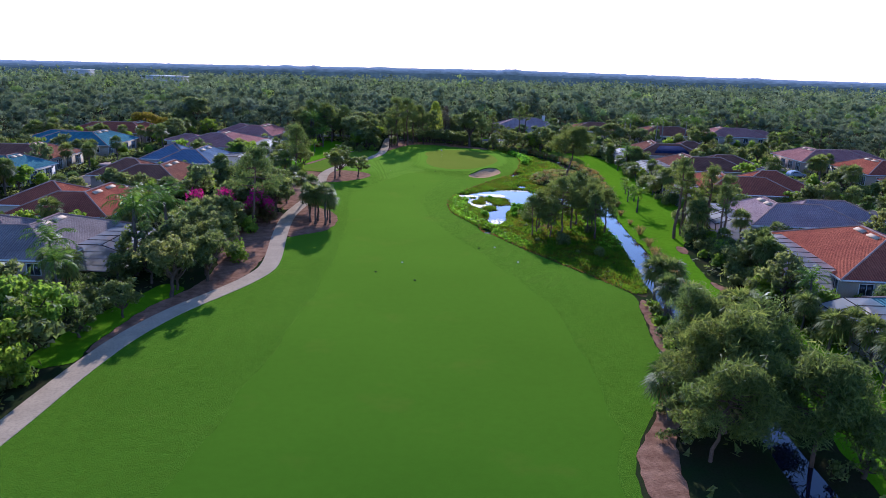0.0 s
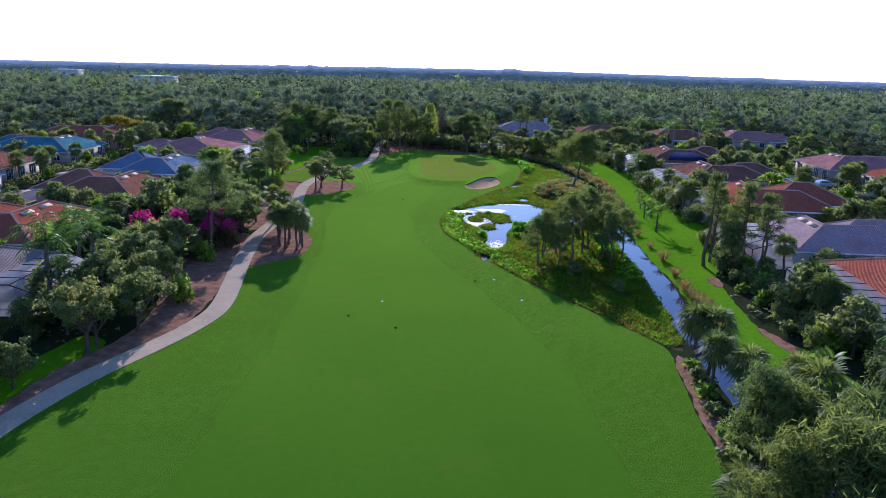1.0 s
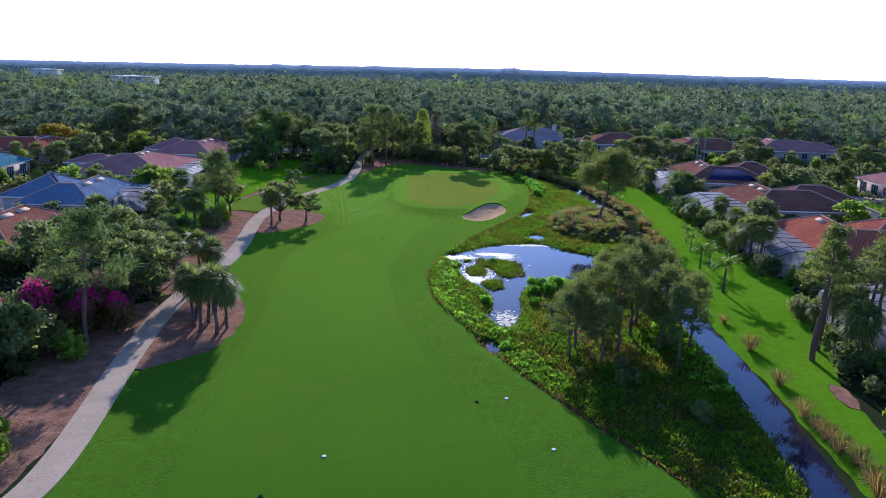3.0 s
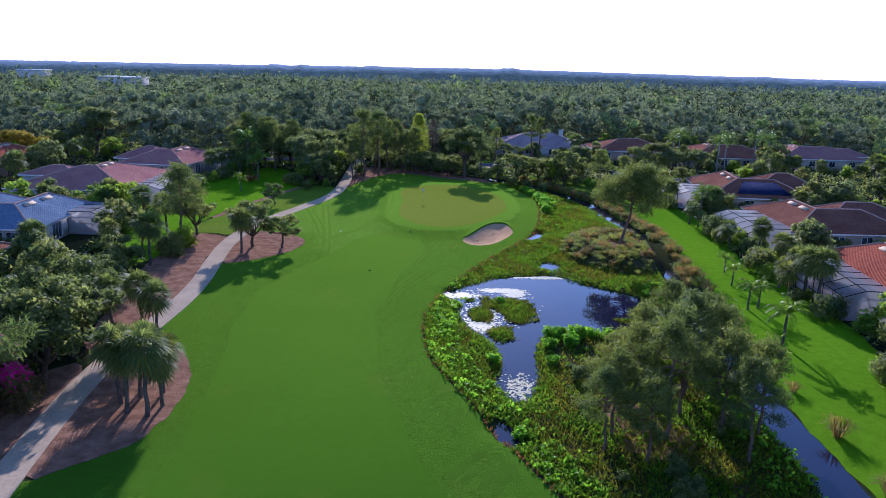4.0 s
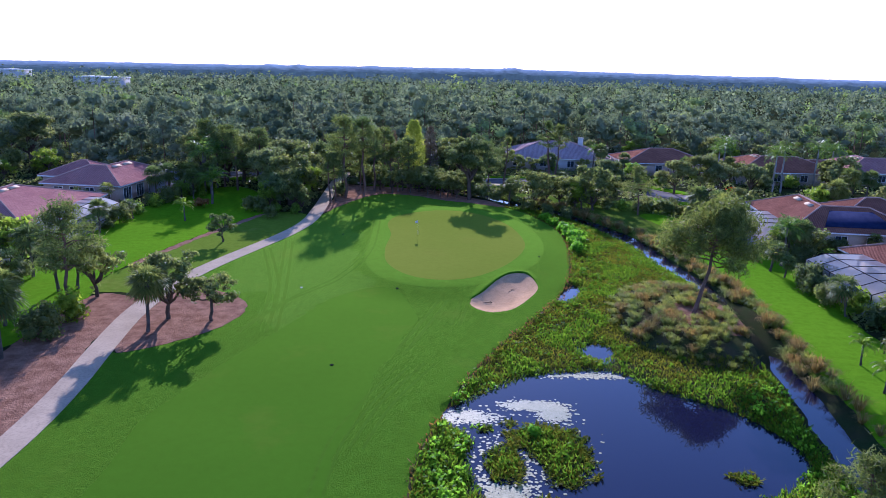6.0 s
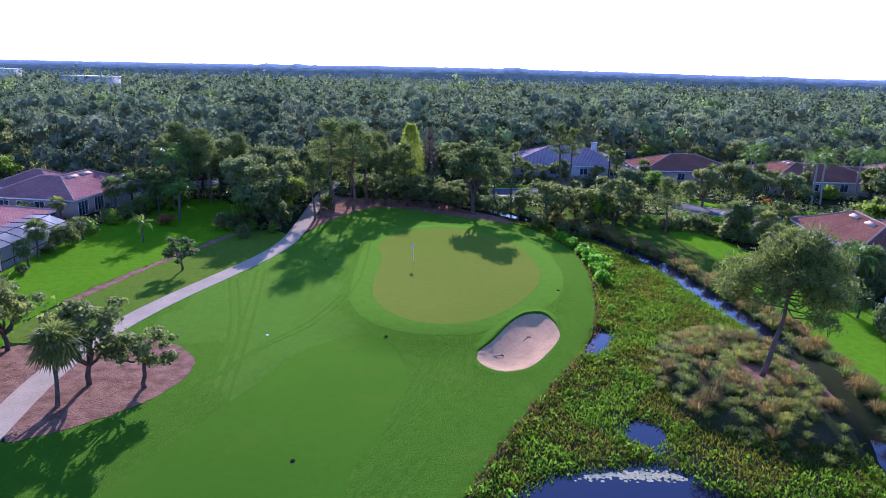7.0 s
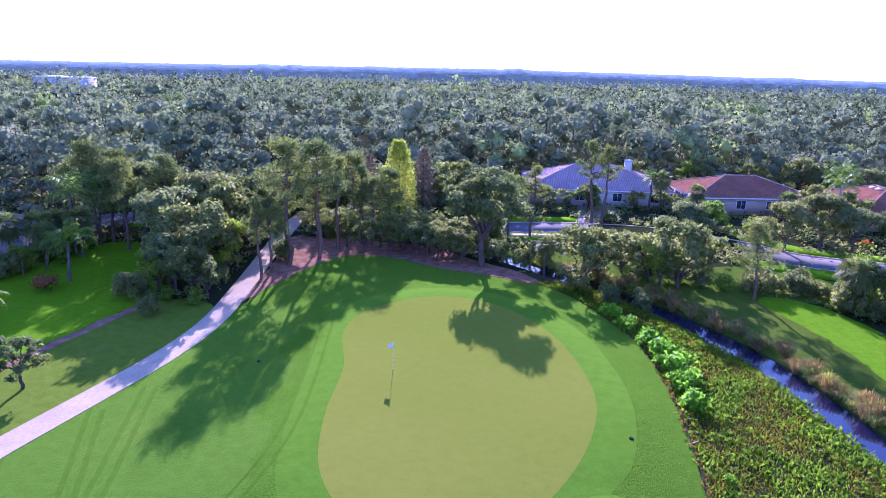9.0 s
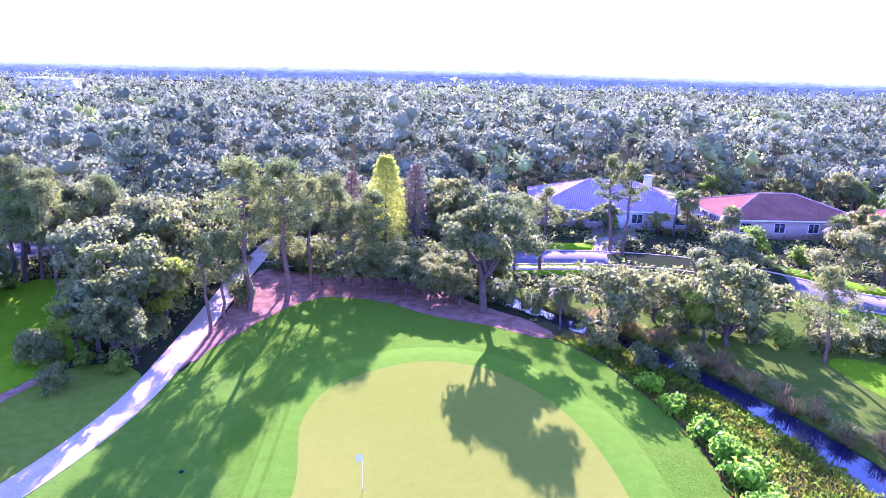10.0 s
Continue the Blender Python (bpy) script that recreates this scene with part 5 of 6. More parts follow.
# palms and oaks in the beds beside the cart path
for k, (x, y, s) in enumerate(((-20.6, 114.8, 1.0), (-18.9, 114.3, 1.05), (-18.4, 116.0, 0.95), (-21.6, 116.2, 1.05), (-20.6, 117.4, 1.1), (-19.2, 118.2, 0.9), (-22.2, 118.6, 1.0), (-21, 120.4, 0.85))):
    plant(palms[(k + 1) % 3 if k % 3 == 2 else k % 2], x, y, s * 0.88, group="palms in the mulch bed")
for k, (x, y, s) in enumerate(((-23.4, 128.6, 0.95), (-25.6, 130.6, 0.9), (-28.6, 131, 0.9), (-29.6, 127, 0.8), (-24.2, 159.6, 1.0))):
    plant(palms[k % 2], x, y, s, group="palms in the mulch bed")
plant(oaks[1], -23.6, 163, 1.15, 40, "oaks beside the path")
plant(small_oak, -19.4, 162.8, 1.2, 190, "oaks beside the path")
plant(small_oak, -27.6, 194.3, 0.8, 20, "oaks beside the path")
plant(pines[1], -33.4, 164.2, 1.0, 70)
plant(oaks[1], -33.2, 169.4, 0.95, 200)
for x, y, s in ((-36.5, 172, 0.95), (-38, 171, 1.0), (-43.4, 176, 1.0), (-46.6, 221.5, 1.0), (-46, 225.8, 1.0), (-43.6, 231, 0.9), (-41.4, 224.4, 0.9), (-40, 229.6, 1.0), (-43.8, 226.6, 1.0), (-37.6, 160.5, 0.9), (-41, 158, 0.8)):
    plant(palms[0], x, y, s, group="palms near the houses")
for x, y, k, s in ((-37.6, 68.4, 0, 1.35), (-36.4, 84, 0, 1.35), (-34.6, 90, 0, 1.3), (-41, 74, 0, 1.1), (-40.5, 98, 0, 1.1), (-41.4, 231, 0, 1.25), (-40.6, 235.6, 0, 1.2), (-43.4, 238.6, 0, 1.3)):
    plant(queens[k], x, y, s, group="feather palms in the gardens")
for x, y, s in ((-36.8, 206.4, 1.0), (-36.8, 220, 1.7), (-42.6, 221.6, 1.0), (36.8, 149.9, 0.8), (38, 155.5, 0.75), (35.3, 141.3, 0.95), (34.6, 131.2, 1.25), (36.6, 141.8, 0.9), (46.8, 192, 1.2), (71, 192, 1.3), (73, 190, 1.2)):
    plant(young_palm, x, y, s, group="young palms on the lawns")
plant(copper, -37.4, 217, 1.1)
for x, y, s in ((-33.4, 110.6, 1.0), (-30.2, 115.4, 1.0), (-30.8, 112.4, 0.8), (-27.9, 114.2, 0.72), (-36, 108.6, 1.05)):
    plant(bougain, x, y, s, group="bougainvilleas beside the path")
plant(pines[0], -29, 110.2, 0.95, 10)
for x, y, k, s in ((-34.2, 106.8, 2, 0.95), (-31.4, 108.2, 2, 0.9), (-29.2, 108, 1, 1.0), (-36.6, 105, 2, 0.8), (-26.7, 91.4, 1, 1.15), (-27.4, 93.4, 1, 0.8)):
    plant(bushes[k], x, y, s, group="shrubs before the bougainvilleas")
plant(bright_tree, -34.2, 51, 1.25, 30, "broadleaf trees beside the path")
plant(bright_tree, -35.4, 58, 1.15, 130, "broadleaf trees beside the path")
plant(bright_tree, -35.6, 43, 1.3, 230, "broadleaf trees beside the path")
for x, y, s in ((-29.3, 75.9, 0.75), (-28.3, 84.6, 0.8), (-29.4, 90.4, 0.95), (-32.6, 87.6, 0.95), (-31.6, 95, 1.0), (-35, 92.6, 0.85), (-33.4, 80.8, 0.8)):
    plant(open_oak if int(y) % 2 else oaks[1], x, y, s, group="oaks beside the path")
for x, y, s in ((-29, 124.4, 1.25), (-28.6, 118.8, 1.2), (-31, 120.8, 1.2), (-33, 127, 0.8), (-31.6, 134.6, 0.75), (-35, 134, 0.7), (-33.4, 141.5, 0.65), (-34.6, 115.6, 0.75), (-35.4, 149, 0.6)):
    plant(oaks[1 if x > -34 else 0], x, y, s, group="oaks beside the path")

for x, y, s in ((-34.9, 98, 1.1), (-37.6, 103, 0.8), (-30.6, 115, 0.8), (-33, 121, 0.85), (-35.4, 126.5, 0.75), (-33.6, 132, 0.8), (-34.4, 138.5, 0.75), (-35, 145, 0.6),
                (-33.2, 63.5, 0.7), (-38.6, 62, 1.0), (-40, 52, 1.1), (-36.8, 108.6, 0.75), (-30, 126.6, 0.65), (-31.4, 137.5, 0.55)):
    plant(thicket, x, y, s, group="dense trees beside the path")

for x, y, s in ((-27.4, 82, 0.95), (-29.6, 78.4, 0.85), (-31.6, 69, 0.6)):
    plant(open_oak if int(x * 10) % 2 else oaks[1], x, y, s, group="oaks beside the path")
for x, y, s in ((-41, 244, 1.1), (-35.4, 246, 1.0)):
    plant(oaks[0], x, y, s, group="oaks behind the garden lawn")

# right of the fairway: near canal bank
def banana(x, y):
    """Banana clump: short stems with broad arching blades."""
    r = np.random.default_rng(77)
    t = thing("banana_plant", pose(x, y, ground_z(x, y)), "clump of bright green banana plants with broad leaves", "banana plant")
    for k in range(6):
        w = k * 1.05
        foot = np.array((math.cos(w) * 0.7, math.sin(w) * 0.7, -0.1))
        top = foot * (1.3, 1.3, 0) + np.array((0, 0, r.uniform(1.0, 1.7)))
        part("stem", Geo().tube([foot, top], [0.12, 0.08], 7), "feather_leaf", t)
        for m in range(7):
            a = m * 2.4 + r.uniform(-0.3, 0.3)
            out = np.array((math.cos(a), math.sin(a), 0.0))
            side = np.array((-math.sin(a), math.cos(a), 0.0))
            el, L, p = radians(r.uniform(35, 80)), r.uniform(1.3, 1.9), top.copy()
            rows = []
            for i in range(6):
                f = i / 5
                e = el - f * f * radians(80)
                rows.append((p - side * 0.34 * math.sin(math.pi * (0.08 + 0.9 * f)) + (0, 0, 0.05), p.copy(), p + side * 0.34 * math.sin(math.pi * (0.08 + 0.9 * f)) + (0, 0, 0.05)))
                p = p + (out * math.cos(e) + np.array((0, 0, math.sin(e)))) * L / 5
            g = Geo().add(np.array(rows), [(3 * i + j, 3 * i + j + 1, 3 * i + j + 4, 3 * i + j + 3) for i in range(5) for j in (0, 1)])
            part("leaf", g, "young_leaf", t)


banana(32.6, 74.6)
for x, y, k, s in ((20.4, 60.6, 0, 0.9), (21.2, 64.4, 3, 1.0), (21.7, 67.6, 0, 0.8), (22.1, 71.0, 3, 1.1), (22.4, 74.0, 0, 0.8), (22.8, 76.6, 3, 0.9), (19.4, 57.2, 0, 0.9), (17.2, 51.6, 0, 0.8), (23.0, 72.6, 0, 0.7)):
    plant(bushes[k], x, y, s, group="shrubs on the canal bank")
for x, y, k, s in ((36.4, 82, 2, 0.7), (35.6, 86, 0, 1.0), (36.2, 89, 2, 0.6), (37.4, 92, 2, 0.75), (36.6, 95, 1, 0.7), (37.6, 98, 2, 0.7), (38.4, 101.6, 2, 0.7), (37, 104, 0, 1.1), (36.2, 100, 3, 1.0), (38.6, 96, 2, 0.8), (37.6, 85.4, 2, 0.8)):
    plant(bushes[k], x, y, s, group="shrubs at the lawn's edge")
for x, y, s in ((23.2, 77.3, 0.95), (24.1, 76.2, 1.0), (22.7, 71.8, 0.9), (23.6, 68.2, 0.95), (24.4, 66, 0.9), (26.6, 63.4, 1.1), (27.4, 59.6, 0.95), (28, 68, 0.8)):
    plant(palms[0], x, y, s, group="palms on the canal bank")
for x, y, s in ((21, 57.6, 0.75), (24.6, 54.6, 0.85), (18.6, 50, 0.7)):
    plant(pines[1], x, y, s, group="pines on the canal bank")
bank_pine = pine("slash_pine", 26, 8.2, 4.4, "broad low slash pine on the canal bank", 0.42, "pine_leaf", 84, 62, 0.05, (0, 0), 0.22)
for x, y, s in ((20.6, 48.6, 0.95), (24.8, 51.6, 1.05), (22.6, 56.4, 0.85), (18.2, 44.6, 0.85), (25.2, 45, 1.0)):
    plant(bank_pine, x, y, s, group="pines on the canal bank")
for x, y, s in ((17.2, 47, 0.6), (19, 51.6, 0.65), (27.6, 43, 0.8)):
    plant(thicket, x, y, s, group="dense trees on the canal bank")
plant(palms[2], 17.2, 50.4, 0.9)
plant(palms[2], 18.6, 53.6, 0.9)
for x, y, s in ((37.2, 63.4, 0.8), (37.4, 60, 0.85), (36, 70, 0.7), (39.4, 87.8, 1.0), (39.9, 90.2, 1.05), (40.8, 118.5, 0.8)):
    plant(palms[0], x, y, s, group="palms near the houses")
plant(queens[0], 38.4, 74, 0.75)
for x, y, s in ((35.5, 111.5, 0.8), (37.2, 113.9, 0.82), (38.6, 116.4, 0.85), (39.6, 110, 0.9), (41, 106, 0.85), (40.4, 112.8, 0.9), (38.8, 102.4, 0.8)):
    plant(thin_pine, x, y, s, group="pines at the lawn's edge")
for x, y, s in ((43.4, 145.8, 1.05), (43.9, 143.4, 1.1), (44, 149.4, 0.9), (45.4, 155.6, 0.9), (47.9, 191.8, 0.9), (48.9, 190.4, 0.95), (44.6, 203, 0.85), (44.8, 209, 0.95), (44.4, 199.6, 0.9)):
    plant(palms[0], x, y, s, group="palms near the houses")
plant(queens[0], 45.6, 188, 0.85)

# the pond's pines
plant(pine("slash_pine", 25, 10.8, 5.6, "large slash pine with a broad crown on the mound", 0.52, "pine_leaf", 104, 66, 0.0, (2.4, 0.6), 0.2), 27.0, 165.8, 1.0, 0)
for k, (x, y, s) in enumerate(((13.4, 111, 0.5), (15.2, 117.6, 0.55), (25.2, 114, 0.66), (23, 110, 0.6), (14.4, 113, 0.62), (16.6, 116.4, 0.68), (18.2, 113, 0.72), (20.4, 116.6, 0.78), (22.4, 114, 0.74), (21.6, 120, 0.72), (24.4, 119.4, 0.74), (18.4, 121, 0.66), (22.3, 128, 0.6), (24.8, 125, 0.66), (16, 109.6, 0.55))):
    plant(pines[1 if k % 3 else 0], x, y, s, group="pines between pond and canal")

# behind the green
for k, (x, y, s) in enumerate(((-16.6, 225, 0.68), (-15.4, 228.4, 0.6), (-12.4, 231.4, 0.97), (-13.6, 237, 0.75), (-6.2, 236, 0.75), (-4.6, 238.4, 0.7), (-9.4, 240, 0.8), (11.4, 243, 0.85), (35.2, 219.4, 0.66))):
    plant(pines[(0, 2, 2, 1)[k % 4]], x, y, s, group="pines behind the green")
for x, y, s in ((26.2, 253.6, 0.95), (25.0, 255.8, 1.0), (-17.2, 222.4, 0.7), (-16.2, 230.6, 0.8), (-10.8, 236, 0.95), (-7.6, 238, 0.85), (14.6, 246, 0.8)):
    plant(thin_pine, x, y, s, group="slender pines behind the green")
for x, y, s in ((-3.9, 235, 0.66), (-2.4, 236.4, 0.62), (-0.6, 234, 0.64), (0.6, 235.6, 0.66), (1.8, 232, 0.66), (3.1, 231.4, 0.64), (3.9, 233.6, 0.6), (4.8, 231, 0.6), (-1.4, 238, 0.62), (2.4, 237, 0.6)):
    plant(oaks[1], x, y, s, group="slender trees behind the green")
for x, y, s in ((-22, 256, 1.1), (-17.6, 257, 1.2), (-13, 259, 1.1), (-9, 260, 1.25), (-5.4, 258.6, 1.1), (-1.6, 261, 1.2), (2.4, 259.6, 1.1), (6, 262, 1.2), (10, 258, 1.0), (-20, 262, 1.3), (-11, 264, 1.3), (-3, 265, 1.3), (4, 266, 1.3)):
    plant(thicket, x, y, s, group="dense trees across the street")
for x, y, s in ((-7.4, 234.6, 0.7), (-5.6, 237.6, 0.72), (-3.0, 238.6, 0.7), (0.2, 238.4, 0.74), (4.6, 235.6, 0.7), (6.4, 235, 0.68), (-9.8, 237.4, 0.72)):
    plant(oaks[1], x, y, s, group="slender trees behind the green")
plant(oak("tall_oak", 39, 11.6, 5.2, "oak_leaf", "tall dark live oak with a domed crown beside the green", density=190, lsize=0.2, bare=0.3, low=0.44), 7.0, 229.8, 1.0, 75)
plant(cypresses[0], -4.0, 250, 1.0)
plant(cypresses[1], -0.6, 254, 1.0)
plant(cypresses[1], -8.6, 254, 0.9)
plant(palms[1], 14, 226.4, 0.72)
for x, y, s in ((17.8, 223.5, 1.0), (20.4, 226.4, 0.85), (23.4, 228.6, 0.72), (28.2, 222.6, 1.1), (31.4, 226.4, 0.85), (25.6, 225.4, 0.8)):
    plant(thicket, x, y, s * 1.15, group="dense trees along the canal")
for x, y, s in ((-25, 218, 0.9), (-22.4, 226, 0.8), (-26, 233, 0.95), (-22.6, 236, 0.9), (-30.5, 239, 1.1), (-21.6, 246, 1.0), (-27, 246, 1.2), (47, 222.6, 0.55), (53, 221, 0.8)):
    plant(garden_oaks[0] if x < -24 else thicket, x, y, s, group="dense trees round the green")
for x, y, s in ((19.6, 266, 0.7), (23.4, 267.4, 0.5), (34.5, 266.8, 0.55), (38.8, 266, 0.6), (42, 262.6, 0.6), (15.5, 268, 0.9), (13, 262, 0.8), (8, 258, 0.7), (-14, 256, 0.9), (3, 256, 0.7)):
    plant(thicket, x, y, s, group="dense trees along the street")
for x, y, s in ((20.6, 194, 1.0), (20.9, 197, 1.1), (20.8, 200, 1.2), (20.7, 203, 1.2), (20.6, 206, 1.1), (19.6, 209.6, 1.0), (22, 201.6, 1.0), (18.8, 213, 1.0), (21.6, 198.4, 0.9)):
    plant(fresh, x, y, s, group="bright shrubs at the water's edge")
for x, y, k, s in ((-22.2, 215.6, 1, 0.9), (-24, 221, 0, 1.1), (-28, 226.4, 2, 0.8), (-24, 230, 0, 1.2), (-27.6, 236, 2, 1.05), (-37, 241, 2, 1.1), (-23.2, 240, 0, 1.1), (-20.9, 215.7, 1, 0.6)):
    plant(oaks[k], x, y, s, group="oaks left of the green")
for x, y, s in ((-39.5, 237, 0.95), (-43.6, 241, 1.0), (-36.2, 233.6, 0.9), (-33.4, 238, 0.9)):
    plant(pines[0], x, y, s, group="pines behind the garden lawn")
plant(oaks[2], -46.5, 247, 1.1)
for x, y, s in ((-26.4, 217.4, 0.75), (-21.9, 224.6, 0.95)):
    plant(bright_tree, x, y, s, group="bright trees round the green")
for x, y, s in ((-21.4, 213.8, 0.7), (-24.6, 214.6, 0.6), (-27.8, 214.4, 0.5)):
    plant(bushes[1], x, y, s, group="shrubs round the green")
plant(yellow_tree, -94.5, 234, 1.0)
plant(oaks[2], -87.5, 257, 1.3)
for x, y, s in ((63, 256.6, 1.0), (68.3, 243.7, 0.95), (71, 246, 1.0), (80, 251, 1.0), (84, 252, 0.95), (59.6, 251, 0.9)):
    plant(queens[1], x, y, s, group="royal palms near the woods")
plant(queens[0], 36.6, 266.4, 0.9)
for x, y, s in ((47.6, 240.6, 0.75), (53.4, 242.6, 0.85), (56.4, 240, 0.7), (33.4, 238.4, 0.75), (62.6, 240.4, 0.7)):
    plant(oaks[2], x, y, s, group="oaks along the street")
for x, y in ((60.2, 243.4), (52, 224), (44, 217), (47, 214)):
    plant(hibiscus, x, y, 1.0, group="hibiscus beds")

# ---- gardens: bushes, palms and oaks between the houses ----
rng = np.random.default_rng(5)
KEEP_OFF = [(STREET_R, 4.4), (STREET_L, 4.4), (PATH, 2.4), (CANAL, 3.4)]


def clear(x, y, gap):
    """No house, street, lawn, bed of grass or water at this place."""
    for hx, hy, rz, _, _, _, L, W, _, _, more in HOMES:
        c = 1 if abs(rz) < 90 else -1
        u = (x - hx) * c
        if -gap - (more["cage"][2] if "cage" in more else 0) < u < L + 6 + gap and abs(y - hy) < W / 2 + gap:
            return False
    q = (np.array([x]), np.array([y]))
    if any(line_distance(*q, l, False)[0] < g + gap * 0.5 for l, g in KEEP_OFF):
        return False
    return all(depth_in(*q, o)[0] < -gap for o in [COURSE, POND, MARSH, DULL, BANK] + LAWNS)


def scatter(n, x0, x1, y0, y1, kinds, gap, group):
    made = 0
    for _ in range(n * 6):
        x, y = rng.uniform(x0, x1), rng.uniform(y0, y1)
        if made >= n:
            break
        if clear(x, y, gap):
            k, s = kinds[rng.integers(len(kinds))]
            plant(k, x, y, s * rng.uniform(0.8, 1.2), rng.uniform(0, 360), group)
            made += 1


bush_kinds = [(bushes[0], 1.0), (bushes[1], 1.0), (bushes[2], 0.9), (bushes[3], 1.0)]
for x0, x1, y0, y1, n_bush, n_tree in ((-46, -31, 40, 98, 40, 18), (-39, -31, 98, 165, 46, 8), (-71, -44, 85, 212, 80, 34), (-118, -76, 120, 250, 40, 84), (37, 52, 45, 222, 90, 16), (64, 78, 60, 232, 50, 40), (82, 122, 60, 250, 44, 76), (26, 110, 250, 298, 34, 34)):
    scatter(n_bush, x0, x1, y0, y1, bush_kinds, 0.6, "garden shrubs")
    scatter(n_tree, x0, x1, y0, y1, [(garden_oaks[0], 0.9), (garden_oaks[1], 0.85), (palms[0], 1.0), (garden_oaks[2], 1.0), (palms[1], 0.9), (garden_oaks[1], 0.7), (palms[0], 0.9)], 1.3, "garden trees")
for x, y, s in ((-28.2, 215, 0.8), (-24.8, 210.6, 0.6), (-21.6, 222, 0.5), (17, 221.6, 0.6), (19.6, 218, 0.6), (22.6, 216.6, 0.6), (-16.6, 231, 0.8), (9, 232.6, 0.8), (12, 231, 0.7), (14.4, 233, 0.8)):
    plant(bushes[2], x, y, s, group="shrubs round the green")
for x, y, k, s in ((-44.6, 216, 1, 0.9), (-44.4, 219.4, 0, 1.1), (-43.6, 224, 1, 1.0), (-43, 227.4, 0, 1.1), (-42, 230, 1, 0.8), (-41, 233.4, 3, 1.2), (-46.6, 218, 2, 0.6), (-43.4, 234.6, 2, 0.6), (-40.4, 226.6, 3, 1.0), (-29.6, 217.4, 2, 0.6), (-26.6, 219.6, 2, 0.6)):
    plant(bushes[k], x, y, s, group="shrubs round the garden lawn")
for k in range(12):
    plant(bushes[2 if k % 3 else 0], -15.6 + 2.1 * k, 242.4 + (k % 3) * 0.9 - (k > 8) * (k - 8) * 1.6, 0.95 + 0.12 * (k % 4), group="shrubs behind the green")
for x, y, k, s in ((36.4, 221.6, 2, 0.7), (38.6, 222.4, 0, 1.3), (40.6, 221.6, 2, 0.7), (42.6, 220.6, 0, 1.2), (44.6, 219.4, 2, 0.6), (33.4, 222.6, 1, 0.8), (31, 224.4, 0, 1.2), (28.6, 225.6, 1, 0.9), (25, 226, 0, 1.2), (46, 216.6, 3, 1.2), (37.6, 224.4, 2, 0.7), (41.6, 223.8, 2, 0.7)):
    plant(bushes[k], x, y, s, group="shrubs along the canal")
plant(bright_tree, 26.4, 223.4, 0.75, 80)
for x, y, s in ((44.4, 215.4, 0.95), (43.6, 217.4, 0.9), (46.2, 213.6, 0.9)):
    plant(palms[0], x, y, s, group="palms near the houses")

for hx, hy, turn, _, _, _, L, W, _, _, more in HOMES[:12]:
    c = 1 if abs(turn) < 90 else -1
    away = more["cage"][2] if "cage" in more else 0
    for k in range(7):
        u, v = -away - rng.uniform(1.0, 2.6), -W / 2 + W * (k + rng.uniform(0.1, 0.9)) / 7
        q = (np.array([hx + c * u]), np.array([hy + v]))
        if max(depth_in(*q, COURSE)[0], band_in(*q, PATH, 2.0)[0]) < 0:
            plant((bushes[2], bushes[1], palms[2], bushes[2], bushes[0], palms[0])[int(rng.integers(6))], q[0][0], q[1][0], rng.uniform(0.65, 1.0), rng.uniform(0, 360), "planting along the houses")
    for k in range(7):
        u, v = L * (k + rng.uniform(0.1, 0.9)) / 7, -W / 2 - rng.uniform(1.2, 2.6)
        plant((bushes[2], bushes[0], palms[2], bushes[1])[int(rng.integers(4))], hx + c * u, hy + v, rng.uniform(0.55, 0.9), rng.uniform(0, 360), "planting along the houses")

# canal bank and mound grasses
for k in range(62):
    y = 84 + k * 1.85
    i = int(np.argmin(np.abs(CANAL[:, 1] - y)))
    x = CANAL[i, 0] + float(canal_half(np.array(y))) + rng.uniform(0.7, 1.5)
    if not 101 < y < 134 or k % 4 == 0:
        plant(fountains[0 if y < 150 or k % 3 else 1], x, y, rng.uniform(0.7, 1.15) * (1.0 if y < 120 else 0.85), rng.uniform(0, 360), "grasses on the canal bank")
for k in range(420):
    i = int(rng.integers(len(CANAL)))
    y = CANAL[i, 1]
    if 150 < y < 232:
        plant(fountains[k % 2], CANAL[i, 0] + 1.1 + 2.0 * rng.random() ** 2, y + rng.uniform(0.4, 2.0), rng.uniform(0.6, 1.0), rng.uniform(0, 360), "grasses on the canal bank")
for k in range(390):
    a, r = rng.uniform(0, 6.283), rng.uniform(0.22, 1.05)
    x, y = MOUND[0] - 0.6 + math.cos(a) * r * 7.2, MOUND[1] - 0.5 + math.sin(a) * r * 11
    if wet(np.array([x]), np.array([y]))[0] < -0.5:
        plant(fountains[1 if k % 5 else 0], x, y, rng.uniform(0.4, 0.8), rng.uniform(0, 360), "grasses on the mound")


# ---- marsh plants ----
def blades(points, h, w, rng, lean=0.35):
    """Upright leaves standing on the marsh."""
    n = len(points)
    a = rng.uniform(0, 6.283, n)
    u = np.stack([np.cos(a), np.sin(a), np.zeros(n)], 1)
    hh = (h * rng.uniform(0.6, 1.3, n))[:, None]
    ww = (w * rng.uniform(0.7, 1.3, n))[:, None]
    tip = points + np.stack([rng.normal(size=n) * lean, rng.normal(size=n) * lean, np.ones(n)], 1) * hh
    mid = points + (tip - points) * 0.55
    v = np.stack([points, mid + u * ww, tip, mid - u * ww], 1)
    return v.reshape(-1, 3), np.arange(n * 4).reshape(-1, 4)


